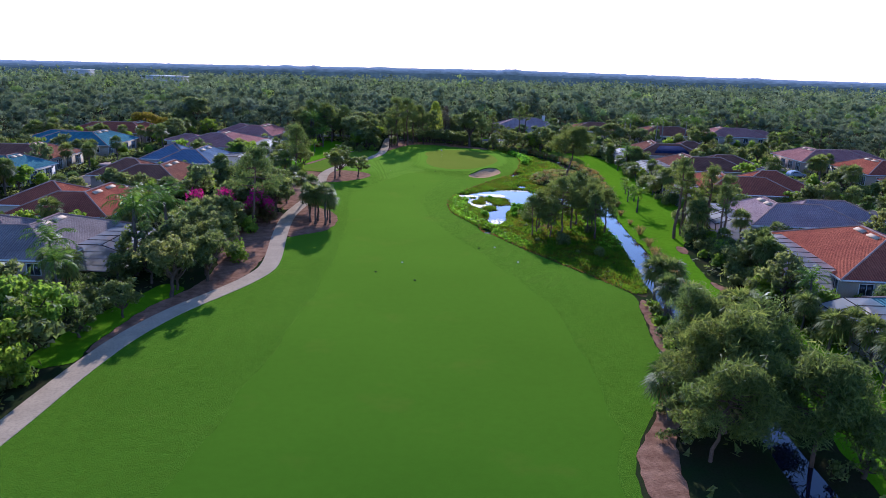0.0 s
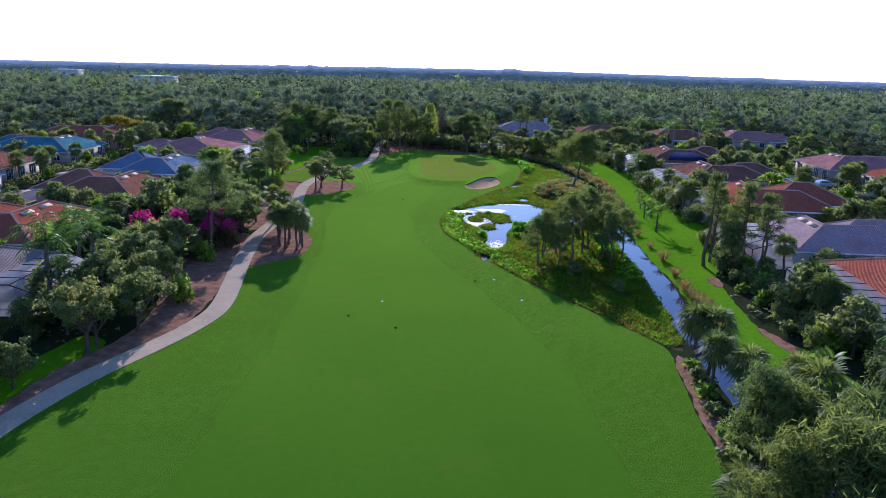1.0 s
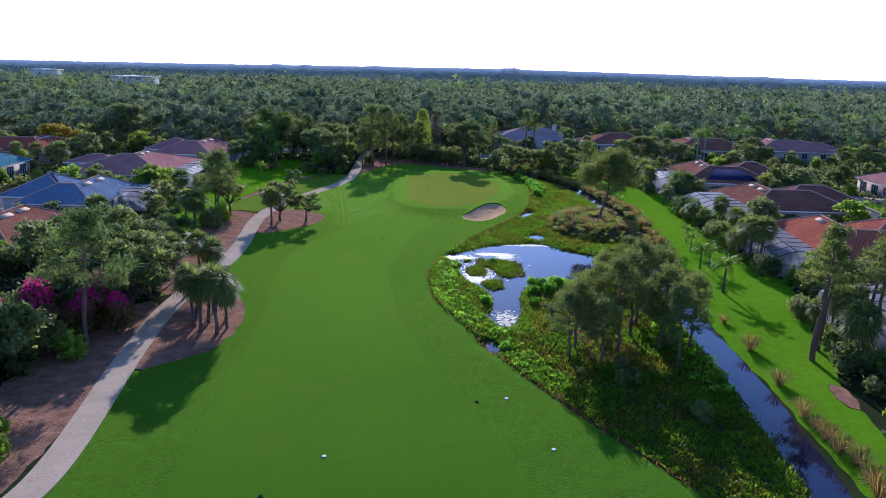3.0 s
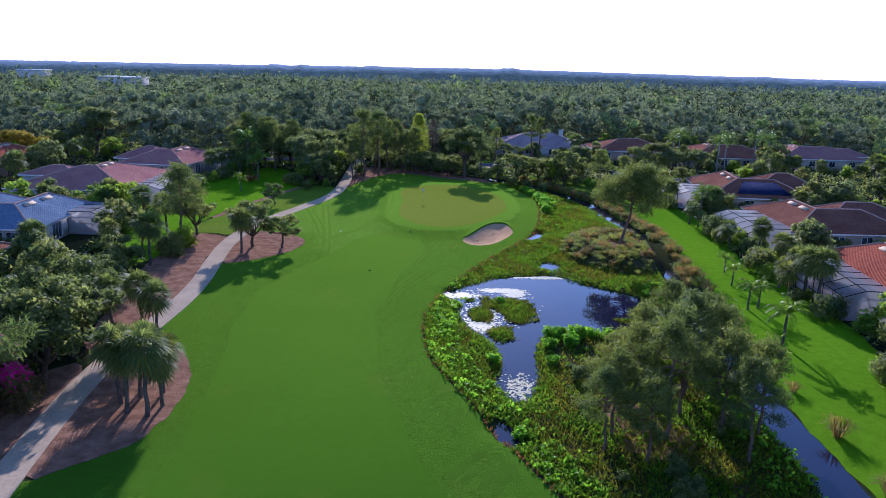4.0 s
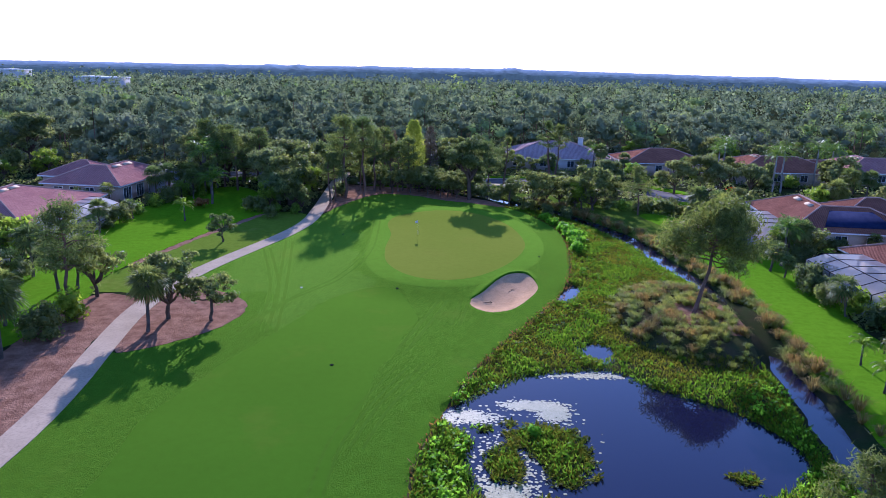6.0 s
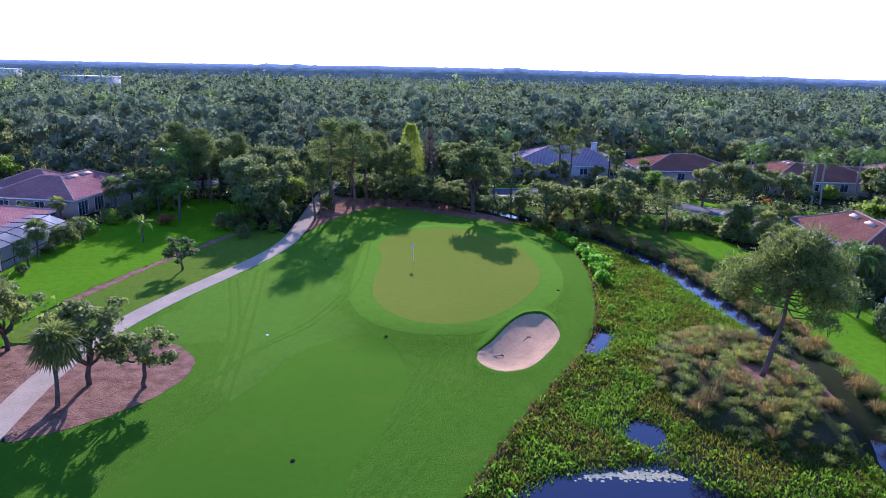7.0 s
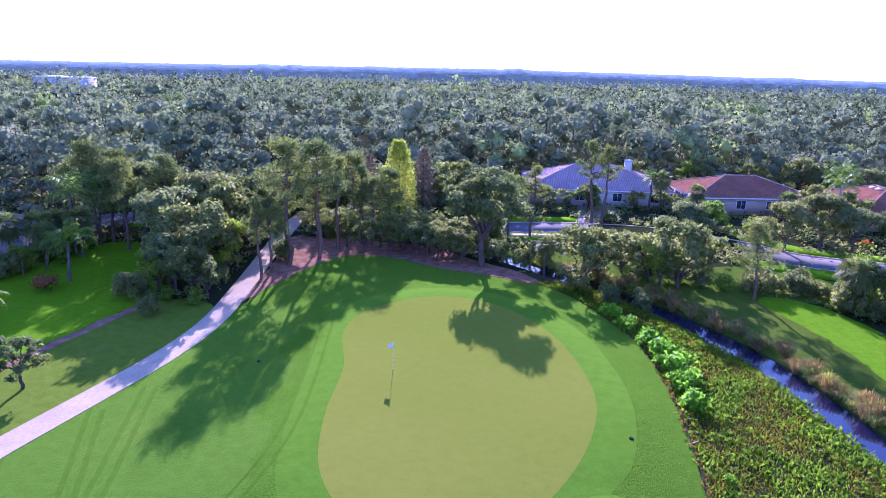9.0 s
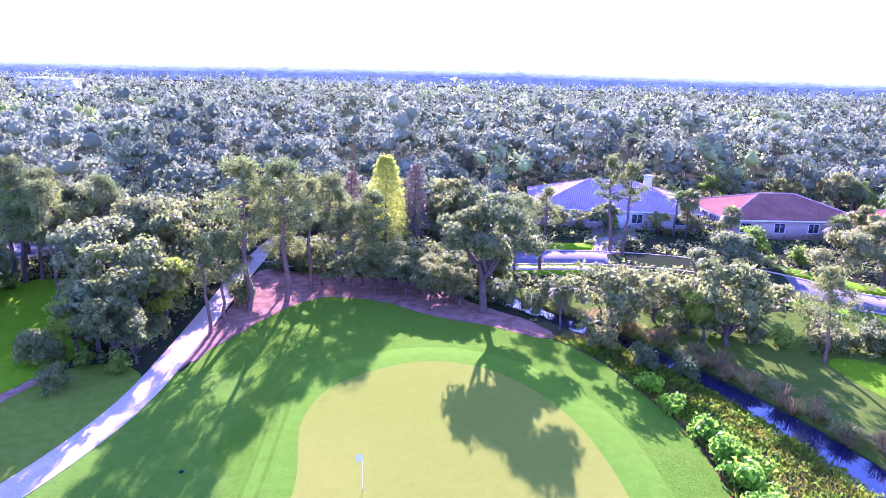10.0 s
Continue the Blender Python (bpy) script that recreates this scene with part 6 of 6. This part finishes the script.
def marsh_points(n, rule, rng):
    x, y = rng.uniform(0, 33, n), rng.uniform(82, 224, n)
    d = depth_in(x, y, MARSH)
    w = wet(x, y)
    ok = (d > 0.2) & (w < -0.15) & rule(x, y, d, w, rng.random(n))
    x, y = x[ok], y[ok]
    return np.stack([x, y, [ground_z(a, b) for a, b in zip(x, y)]], 1)


def on_mound(x, y):
    return ((x - MOUND[0]) / MOUND[2]) ** 2 + ((y - MOUND[1]) / MOUND[3]) ** 2


wave = lambda x, y: np.sin(x * 0.9 + 1.7 * np.sin(y * 0.4)) + np.sin(y * 0.55 + 1.3 * np.sin(x * 0.6))
broad = marsh_points(300000, lambda x, y, d, w, r: (on_mound(x, y) > 0.85) & ((d < 3.4) & (r < 0.9) & (y > 117) & (y < 146) | (wave(x, y) > 0.15) & (r < 0.55) & (d < 9) | (w > -1.8) & (r < 0.3)), rng)
tagged(new("pickerelweed", Geo().add(*blades(broad, 0.36, 0.062, rng, 0.5)).mesh("pickerelweed", "marsh_leaf")), "dense bright green pickerelweed along the shore", "marsh plants", kind="stuff")
sedge = marsh_points(340000, lambda x, y, d, w, r: (on_mound(x, y) > 0.7) & ((wave(x, y) <= 0.3) & (r < 0.75) | (r < 0.2)), rng)
tagged(new("sedge", Geo().add(*blades(sedge, 0.32, 0.04, rng, 0.65)).mesh("sedge", "sedge")), "yellow-green sedge covering the marsh", "marsh plants", kind="stuff")
clumps = marsh_points(9000, lambda x, y, d, w, r: (on_mound(x, y) > 0.95) & (r < np.where(d < 4, 0.95, 0.5)), rng)
heads = [(cx, cy, cz + 0.12, r, 0.75) for (cx, cy, cz), r in zip(clumps, rng.uniform(0.22, 0.6, len(clumps)))]
tips, ways = blob_points(heads, 95, rng, -0.1)
shore = marsh_points(11000, lambda x, y, d, w, r: (d < 3.3) & (y > 104) & (y < 151) & (r < 0.75), rng)
shore_tips, shore_ways = blob_points([(cx, cy, cz + 0.2, r, 0.85) for (cx, cy, cz), r in zip(shore, rng.uniform(0.25, 0.55, len(shore)))], 70, rng, -0.1)
tagged(new("shore_leaves", Geo().add(*leaves(shore_tips, 0.15, rng, 0.7, facing=shore_ways, loose=0.7, split=False)).mesh("shore_leaves", "fresh_leaf")), "vivid green broad-leaved plants along the shore", "marsh plants", kind="stuff")
tagged(new("leafy_clumps", Geo().add(*leaves(tips, 0.12, rng, 0.75, facing=ways, loose=0.7, split=False)).mesh("leafy_clumps", "marsh_leaf")), "rounded leafy clumps of bright green marsh plants", "marsh plants", kind="stuff")
x, y = rng.uniform(0, 24, 60000), rng.uniform(82, 214, 60000)
d = depth_in(x, y, MARSH)
ok = (d > -0.15) & (d < 0.55) & (line_distance(x, y, spline(SHORE[6:30], False), False) < 0.7) & (rng.random(60000) < 0.6)
fringe = np.stack([x[ok], y[ok], [ground_z(a, b) for a, b in zip(x[ok], y[ok])]], 1)
tagged(new("shore_fringe", Geo().add(*blades(fringe, 0.28, 0.07, rng, 0.8)).mesh("shore_fringe", "copper_leaf")), "brown withered plants along the grass edge", "marsh plants", kind="stuff")
mat_pts = []
for o in MATS:
    lo, hi = o.min(0), o.max(0)
    n = int((hi - lo).prod() * 75)
    x, y = rng.uniform(lo[0], hi[0], n), rng.uniform(lo[1], hi[1], n)
    ok = depth_in(x, y, o) + 0.85 * np.sin(x * 2.3 + 2 * np.sin(y * 1.9)) * np.sin(y * 2.1 + 1.5 * np.sin(x * 1.7)) > 0.05
    mat_pts.append(np.stack([x[ok], y[ok], np.full(ok.sum(), WATER + 0.02)], 1))
tagged(new("floating_plants", Geo().add(*blades(np.concatenate(mat_pts), 0.17, 0.09, rng, 1.1)).mesh("floating_plants", "sedge")), "floating mats of yellow-green water plants", "water plants", kind="stuff")
pads = []
for cx, cy, n, sx, sy in ((9.0, 147.6, 330, 0.9, 0.35), (10.6, 146.6, 300, 0.6, 0.7), (7.8, 140.4, 200, 2.0, 2.0), (4.4, 145.6, 200, 1.2, 0.6), (6.2, 136, 260, 0.9, 1.2), (14, 153.3, 160, 2.4, 0.3), (9.0, 121, 110, 0.7, 1.4)):
    q = rng.normal(size=(int(3.0 * n), 2)) * (sx, sy) + (cx, cy)
    q = q[wet(q[:, 0], q[:, 1]) > 0.05]
    pads.append(q)
q = np.concatenate(pads)
r = rng.uniform(0.05, 0.15, len(q))
ring = [np.stack([q[:, 0] + np.cos(a) * r, q[:, 1] + np.sin(a) * r, np.full(len(q), WATER + 0.012) + 0.01 * math.sin(3 * a)], 1) for a in np.linspace(0, 5.24, 6)]
tagged(new("lily_pads", Geo().add(np.stack(ring, 1).reshape(-1, 3), np.arange(len(q) * 6).reshape(-1, 6)).mesh("lily_pads", "lily")), "pale lily pads floating on the pond", "water plants", kind="stuff")
for x, y, s in ((12.6, 131.8, 0.95), (13.8, 132.8, 0.7), (15.4, 132.0, 1.0), (16.9, 133.0, 0.65), (12.4, 129.4, 0.75), (18.4, 132.2, 0.8), (12.2, 125.8, 0.6), (14.4, 130.4, 0.8)):
    plant(fresh, x, y, s, group="shrubs on the pond's shore")
for k in range(20):
    x, y = rng.uniform(10, 26), rng.uniform(98, 128)
    if depth_in(np.array([x]), np.array([y]), MARSH)[0] > 1.2 and not (13.5 < x < 21 and 108 < y < 121) and wet(np.array([x]), np.array([y]))[0] < -1.0:
        plant(bushes[k % 3 if k % 3 != 1 else 2], x, y, rng.uniform(0.3, 0.5), rng.uniform(0, 360), "marsh shrubs")

for k in range(260):
    x, y = rng.uniform(0.5, 26), rng.uniform(112, 205)
    q = (np.array([x]), np.array([y]))
    shore = depth_in(*q, MARSH)[0]
    w = wet(*q)[0]
    if (0.8 < shore < 2.6 and y < 152 or -1.7 < w < -0.5 and shore > 0.8 and y < 152) and k % 2 == 0 or (0.9 < shore < 2.2 and y > 170 and k % 5 == 0):
        plant(fresh, x, y, rng.uniform(0.3, 0.62), rng.uniform(0, 360), "leafy clumps in the marsh")

# the bunker's turf lip and rakes
lip = BUNKER[2:int(np.argmax(BUNKER[:, 1])) + 6]
mid = BUNKER.mean(0)
lip_out = (lip - mid) / np.linalg.norm(lip - mid, axis=1, keepdims=True)
rise = 0.17 * np.sin(np.linspace(0, math.pi, len(lip))) ** 0.5
base_z = np.array([ground_z(*q) for q in lip])
rows = [np.c_[lip - lip_out * 0.04, base_z - 0.05], np.c_[lip + lip_out * 0.02, base_z + 0.03 + rise], np.c_[lip + lip_out * 0.35, base_z + 0.05 + rise * 0.9], np.c_[lip + lip_out * 1.3, [ground_z(*q) + 0.0 for q in lip + lip_out * 1.3]]]
n_lip = len(lip)
i = np.arange(n_lip - 1)
setting("bunker_lip", Geo().add(np.concatenate(rows), np.concatenate([np.stack([i + a * n_lip, i + 1 + a * n_lip, i + 1 + (a + 1) * n_lip, i + (a + 1) * n_lip], 1) for a in range(3)])), "collar", "raised turf lip round the far side of the bunker", "grass", True)
for x, y, rz in ((7.0, 171.6, 20), (9.9, 175.6, 60)):
    t = thing("bunker_rake", pose(x, y, ground_z(x, y) + 0.02, 0, 0, rz), "dark rake lying on the bunker sand", "rake", "bunker rakes")
    part("handle", Geo().tube([(-0.55, 0, 0.02), (0.55, 0, 0.03)], [0.02, 0.02], 6), "rubber", t)
    part("head", Geo().box(0.53, 0.58, -0.22, 0.22, -0.01, 0.05), "rubber", t)

# distance plates and sprinkler heads in the grass
for name, mat, label, spots in (("yardage_plate", "trim", "small round white distance plate in the fairway", ((-5.4, 92.7), (7.2, 101.7), (9.8, 94.2), (-13.1, 174.1))), ("sprinkler_head", "rubber", "dark sprinkler head in the mown grass", ((-3.4, 84.9), (4.9, 101), (-6.7, 153.4), (-8.4, 88), (-12, 200), (14.6, 188), (-2.6, 174)))):
    for x, y in spots:
        t = thing(name, pose(x, y, ground_z(x, y) + 0.05), label, "golf marker", name.replace("_", " ") + "s")
        part("rim", Geo().tube([(0, 0, -0.05), (0, 0, 0.03)], [0.16, 0.14], 12), mat, t)
        part("lid", Geo().add([(0.14 * math.cos(k * math.pi / 6), 0.14 * math.sin(k * math.pi / 6), 0.03) for k in range(12)], [tuple(range(12))]), mat, t)

# tyre tracks on the fairway and before the green
def arc(cx, cy, rx, ry, a0, a1, n=24):
    return [(cx + rx * math.cos(radians(a0 + (a1 - a0) * i / n)), cy + ry * math.sin(radians(a0 + (a1 - a0) * i / n))) for i in range(n + 1)]


def track(line, half=0.17):
    p = spline(line, False, 0.5)
    d = np.gradient(p, axis=0)
    d /= np.linalg.norm(d, axis=1, keepdims=True) + 1e-9
    n = np.stack([-d[:, 1], d[:, 0]], 1) * half
    lift = np.where(depth_in(p[:, 0], p[:, 1], COLLAR) > -0.3, 0.034, np.where(depth_in(p[:, 0], p[:, 1], FAIRWAY) > -0.5, 0.03, 0.026))
    z = np.array([ground_z(*q) for q in p]) + lift
    k = len(p)
    i = np.arange(k - 1)
    return np.concatenate([np.c_[p + n, z], np.c_[p - n, z]]), np.stack([i + k, i + k + 1, i + 1, i], 1)


def loop(a, b, half, n=16):
    """A U-shaped turn from the fairway's edge at a out to b and back."""
    a, b = np.array(a, float), np.array(b, float)
    u = b - a
    side = np.array((u[1], -u[0])) / np.linalg.norm(u)
    return [a + u * math.sin(math.pi * i / n) + side * half * -math.cos(math.pi * i / n) for i in range(n + 1)]


tracks = Geo()
turns = [((-1.4, 120.7), (0.2, 125.5)), ((1.5, 113.8), (3.2, 118.1)), ((4.2, 105.7), (6.3, 110.0)), ((6.6, 97.7), (8.5, 102.4)), ((8.9, 91.9), (10.9, 95.0)), ((11.4, 84.5), (13.7, 88.7))]
for (a, b) in turns:
    for f, w in ((0.5, 0.6), (0.64, 0.85), (0.95, 1.4), (1.1, 1.68), (1.25, 1.95)):
        q = (a[0] + (b[0] - a[0]) * f, a[1] + (b[1] - a[1]) * f)
        tracks.add(*track(loop(a, q, w * 0.9), 0.13))
for off in (0.0, 0.9):
    tracks.add(*track([(-21.4 + off, 191.5), (-16.7 + off, 175), (-14.8 + off, 162.3)]))
    tracks.add(*track([(-19.2 + off, 195.4), (-15.8 + off, 175), (-13.7 + off, 160.2)]))
    tracks.add(*track([(-7.3 - off, 209), (-6.8 - off, 189.2), (-9 - off * 0.7, 178.6 + off * 0.6), (-13.4, 169.7 + off), (-16.2, 160 + off)]))
    tracks.add(*track([(2.0 + off, 171), (0.1 + off, 163.5), (-1.6 + off, 157.1)], 0.16))
    tracks.add(*track([(4.4 + off * 0.9, 171.1), (3.2 + off * 0.9, 163.7)], 0.16))
    tracks.add(*track([(0.9 + off, 154.4), (-2.1 + off, 146.8), (-3.6 + off, 140)], 0.12))
    tracks.add(*track([(-1.4 + off, 153.4), (-4 + off, 145.3), (-5.2 + off, 138.7), (-5 + off, 127), (-2.9 + off, 120.2)], 0.1))
for cx, cy, r in ((-19, 92, 1.8), (-19, 92, 2.3)):
    tracks.add(*track(arc(cx, cy, r, r * 1.3, 60, 220), 0.1))
tagged(new("tyre_tracks", tracks.mesh("tyre_tracks", "track")), "dark mower tyre tracks looping over the grass", "tyre tracks", kind="structure")


# ---- the woods ----
def crown_cloud(rng, kind, quads, cores):
    """A small tree one unit high: leaf clumps, the ways they face, and leafy cores."""
    n = 10
    if kind == "pine":
        b = np.array([(rng.normal() * 0.115, rng.normal() * 0.115, rng.uniform(0.5, 0.95)) for _ in range(n)])
        r = rng.uniform(0.09, 0.16, n)
    else:
        b = np.array([(rng.normal() * 0.18, rng.normal() * 0.18, rng.uniform(0.36, 0.8)) for _ in range(n)])
        r = rng.uniform(0.14, 0.24, n)
    k = rng.choice(n, quads, p=r * r / (r * r).sum())
    d = rng.normal(size=(quads, 3))
    d /= np.linalg.norm(d, axis=1, keepdims=True)
    low = d[:, 2] < -0.3
    d[low, 2] *= -1
    if cores < 1:
        b, r, k = np.array([(0, 0, 0.7), (0.08, 0.05, 0.62)]), np.array([0.24, 0.2]) * (1.0 if kind == "pine" else 1.35), k % 2
    core = lumps([(*b[i], r[i], 0.8) for i in np.argsort(-r)[:cores]], rng, 0.66)
    return b[k] + d * r[k][:, None] * rng.uniform(0.8, 1.08, (quads, 1)) * (1, 1, 0.8), d, core


SETTLED = np.array([(-122, -50), (-122, 222), (-98, 262), (-70, 250), (-44, 247), (-24, 238), (-24, 262), (10, 262), (16, 297), (46, 302), (72, 292), (114, 287), (126, 238), (126, -50)], float)


def wood_places(y0, y1, step, rng, wide=0.66, margin=50):
    out = []
    for y in np.arange(y0, y1, step):
        w = wide * y + margin
        x = np.arange(-w, w, step)
        out.append(np.stack([x + rng.uniform(-0.45, 0.45, len(x)) * step, y + rng.uniform(-0.45, 0.45, len(x)) * step], 1))
    p = np.concatenate(out)
    return p[~inside(p[:, 0], p[:, 1], SETTLED)]


def woods(name, places, quads, cores, size, rng, stems, label, h0, h1):
    geo, tones = Geo(), []
    kind = rng.random(len(places)) < 0.5
    hh = np.where(kind, rng.uniform(h0, h1, len(places)), rng.uniform(h0 * 0.6, h1 * 0.8, len(places)))
    hh = hh * (0.9 + 0.16 * np.sin(places[:, 0] * 0.05 + 1.5 * np.sin(places[:, 1] * 0.031)) * np.sin(places[:, 1] * 0.043 + 1.2 * np.sin(places[:, 0] * 0.027)))
    hh = hh * np.where(rng.random(len(places)) < 0.03, 1.3, 1.0)
    for variant in range(8):
        sel = np.nonzero((np.arange(len(places)) % 4 == variant % 4) & (kind == (variant < 4)))[0]
        if not len(sel):
            continue
        cloud, way, (cv, cf) = crown_cloud(rng, "pine" if variant < 4 else "oak", quads, cores)
        lv, _ = leaves(cloud, size * (1.0 if variant < 4 else 1.4), rng, 0.7, facing=way, loose=0.24, split=False)
        nl = len(lv)
        lv = np.concatenate([lv, cv])
        a = rng.uniform(0, 6.283, len(sel))
        c, s = np.cos(a)[:, None], np.sin(a)[:, None]
        h = hh[sel][:, None]
        v = np.stack([(lv[:, 0] * c - lv[:, 1] * s) * h + places[sel, 0:1], (lv[:, 0] * s + lv[:, 1] * c) * h + places[sel, 1:2], lv[:, 2] * h], -1)
        first = np.arange(len(sel))[:, None, None] * len(lv)
        at = geo.n
        geo.add(v, (first + np.arange(nl).reshape(1, -1, 4)).reshape(-1, 4))
        geo.f.append((first + nl + cf[None]).reshape(-1, 3) + at)
        geo.uv.append(None)
        tones.append(np.repeat(np.clip(rng.beta(1.3, 1.5, len(sel)) + 0.12 * np.sin(places[sel, 0] * 0.021 + 2 * np.sin(places[sel, 1] * 0.013)), 0, 1), v.shape[1]))
    me = geo.mesh(name, "woods")
    me.attributes.new("tone", "FLOAT", "POINT").data.foreach_set("value", np.concatenate(tones).astype(np.float32))
    ob = tagged(new(name, me), label, "woods", kind="stuff")
    if stems:
        g = Geo()
        n = len(places)
        w = 0.011 * hh
        v = [np.stack([places[:, 0] + np.cos(t) * w * k, places[:, 1] + np.sin(t) * w * k, z * hh], 1) for z, k in ((0, 1), (0.85, 0.4)) for t in (0.3, 2.4, 4.5)]
        v = np.stack(v, 1).reshape(-1, 3)
        i = np.arange(n)[:, None] * 6
        g.add(v, np.concatenate([i + np.array([[a, b, b + 3, a + 3]]) for a, b in ((0, 1), (1, 2), (2, 0))]))
        tagged(new(name + "_stems", g.mesh(name + "_stems", "pine_bark")), "bare stems of the woodland trees", "woods", kind="stuff")
    return ob


woods("woodland", wood_places(60, 360, 7.9, rng, 0.62, 60), 300, 5, 0.023, rng, True, "dense mixed pine and oak woodland", 9.0, 16.0)
edge_places = wood_places(60, 330, 4.2, rng, 0.62, 60)
edge_places = edge_places[line_distance(edge_places[:, 0], edge_places[:, 1], SETTLED, True) < 13]
woods("woodland_edge", edge_places, 130, 5, 0.04, rng, False, "dense dark understorey along the edge of the woods", 4.0, 6.5)
woods("farther_woodland", wood_places(360, 640, 8.2, rng), 32, 1, 0.047, rng, False, "pine woodland farther off", 8.0, 13.5)
woods("far_woodland", wood_places(640, 930, 10.5, rng), 10, 1, 0.082, rng, False, "far flat pine woodland reaching the horizon", 6.5, 9.8)

# farthest land: low uneven rims of woods with painted haze, one behind the other
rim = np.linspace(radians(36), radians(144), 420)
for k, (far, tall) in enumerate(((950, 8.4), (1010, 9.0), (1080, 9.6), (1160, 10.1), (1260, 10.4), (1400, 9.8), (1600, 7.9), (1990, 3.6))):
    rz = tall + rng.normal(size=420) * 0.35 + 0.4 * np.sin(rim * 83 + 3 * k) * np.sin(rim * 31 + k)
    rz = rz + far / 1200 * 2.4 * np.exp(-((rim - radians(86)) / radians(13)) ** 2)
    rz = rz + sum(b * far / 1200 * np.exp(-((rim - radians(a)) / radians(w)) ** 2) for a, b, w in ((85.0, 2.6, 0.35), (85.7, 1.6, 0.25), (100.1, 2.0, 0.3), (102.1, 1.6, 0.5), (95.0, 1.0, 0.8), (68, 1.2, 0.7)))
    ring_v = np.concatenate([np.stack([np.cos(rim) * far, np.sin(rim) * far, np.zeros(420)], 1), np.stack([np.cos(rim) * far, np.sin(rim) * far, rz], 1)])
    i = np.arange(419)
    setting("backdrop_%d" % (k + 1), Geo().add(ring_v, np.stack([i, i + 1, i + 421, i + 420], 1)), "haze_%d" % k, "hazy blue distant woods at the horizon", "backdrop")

for x, y, wide, tall in ((-222, 592, 30, 8.7), (-348, 712, 20, 9.2)):
    t = thing("warehouse", pose(x, y, 0, 0, 0, -20), "distant long white building among the far trees", "building", "distant buildings")
    part("wall", Geo().box(-wide / 2, wide / 2, -9, 9, -0.1, tall), "stucco_white", t)
    part("roof", Geo().box(-wide / 2 - 0.5, wide / 2 + 0.5, -9.5, 9.5, tall, tall + 0.6), "trim", t, "white flat roof")

# ---- undergrowth ----
def bare_ground(x, y):
    """True where neither house, street, grass, bed, path nor water lies."""
    ok = np.ones(x.shape, bool)
    for hx, hy, rz, _, _, _, L, W, _, _, more in HOMES:
        c = 1 if abs(rz) < 90 else -1
        u = (x - hx) * c
        ok &= ~((u > -0.6 - (more["cage"][2] if "cage" in more else 0)) & (u < L + 6.6) & (np.abs(y - hy) < W / 2 + 0.7))
    for l, g in ((STREET_R, 3.6), (STREET_L, 3.6), (PATH, 1.7), (CANAL, 2.4)):
        ok &= line_distance(x, y, l, False) > g
    for o in [COURSE, POND, MARSH, DULL, BANK] + LAWNS + BEDS:
        ok &= depth_in(x, y, o) < -0.2
    return ok


n = 95000
ux, uy = rng.uniform(-118, 124, n), 20 + 285 * np.sqrt(rng.random(n))
keep = (np.abs(ux) < 0.66 * uy + 30) & (np.sin(ux * 0.5 + np.sin(uy * 0.3)) + np.sin(uy * 0.43 + 1.4 * np.sin(ux * 0.31)) > -0.9)
ux, uy = ux[keep], uy[keep]
ok = bare_ground(ux, uy)
ux, uy = ux[ok], uy[ok]
uz = np.array([ground_z(a, b) for a, b in zip(ux, uy)]) + 0.55 * rng.random(len(ux)) * (1 + np.sin(ux * 0.7) * np.sin(uy * 0.6))
tagged(new("undergrowth", Geo().add(*leaves(np.stack([ux, uy, uz + 0.05], 1), 0.32, rng, 0.6, facing=np.array((0, 0, 1.0)), loose=0.7)).mesh("undergrowth", "oak_leaf")), "low green undergrowth and ground cover between trees", "undergrowth", kind="stuff")
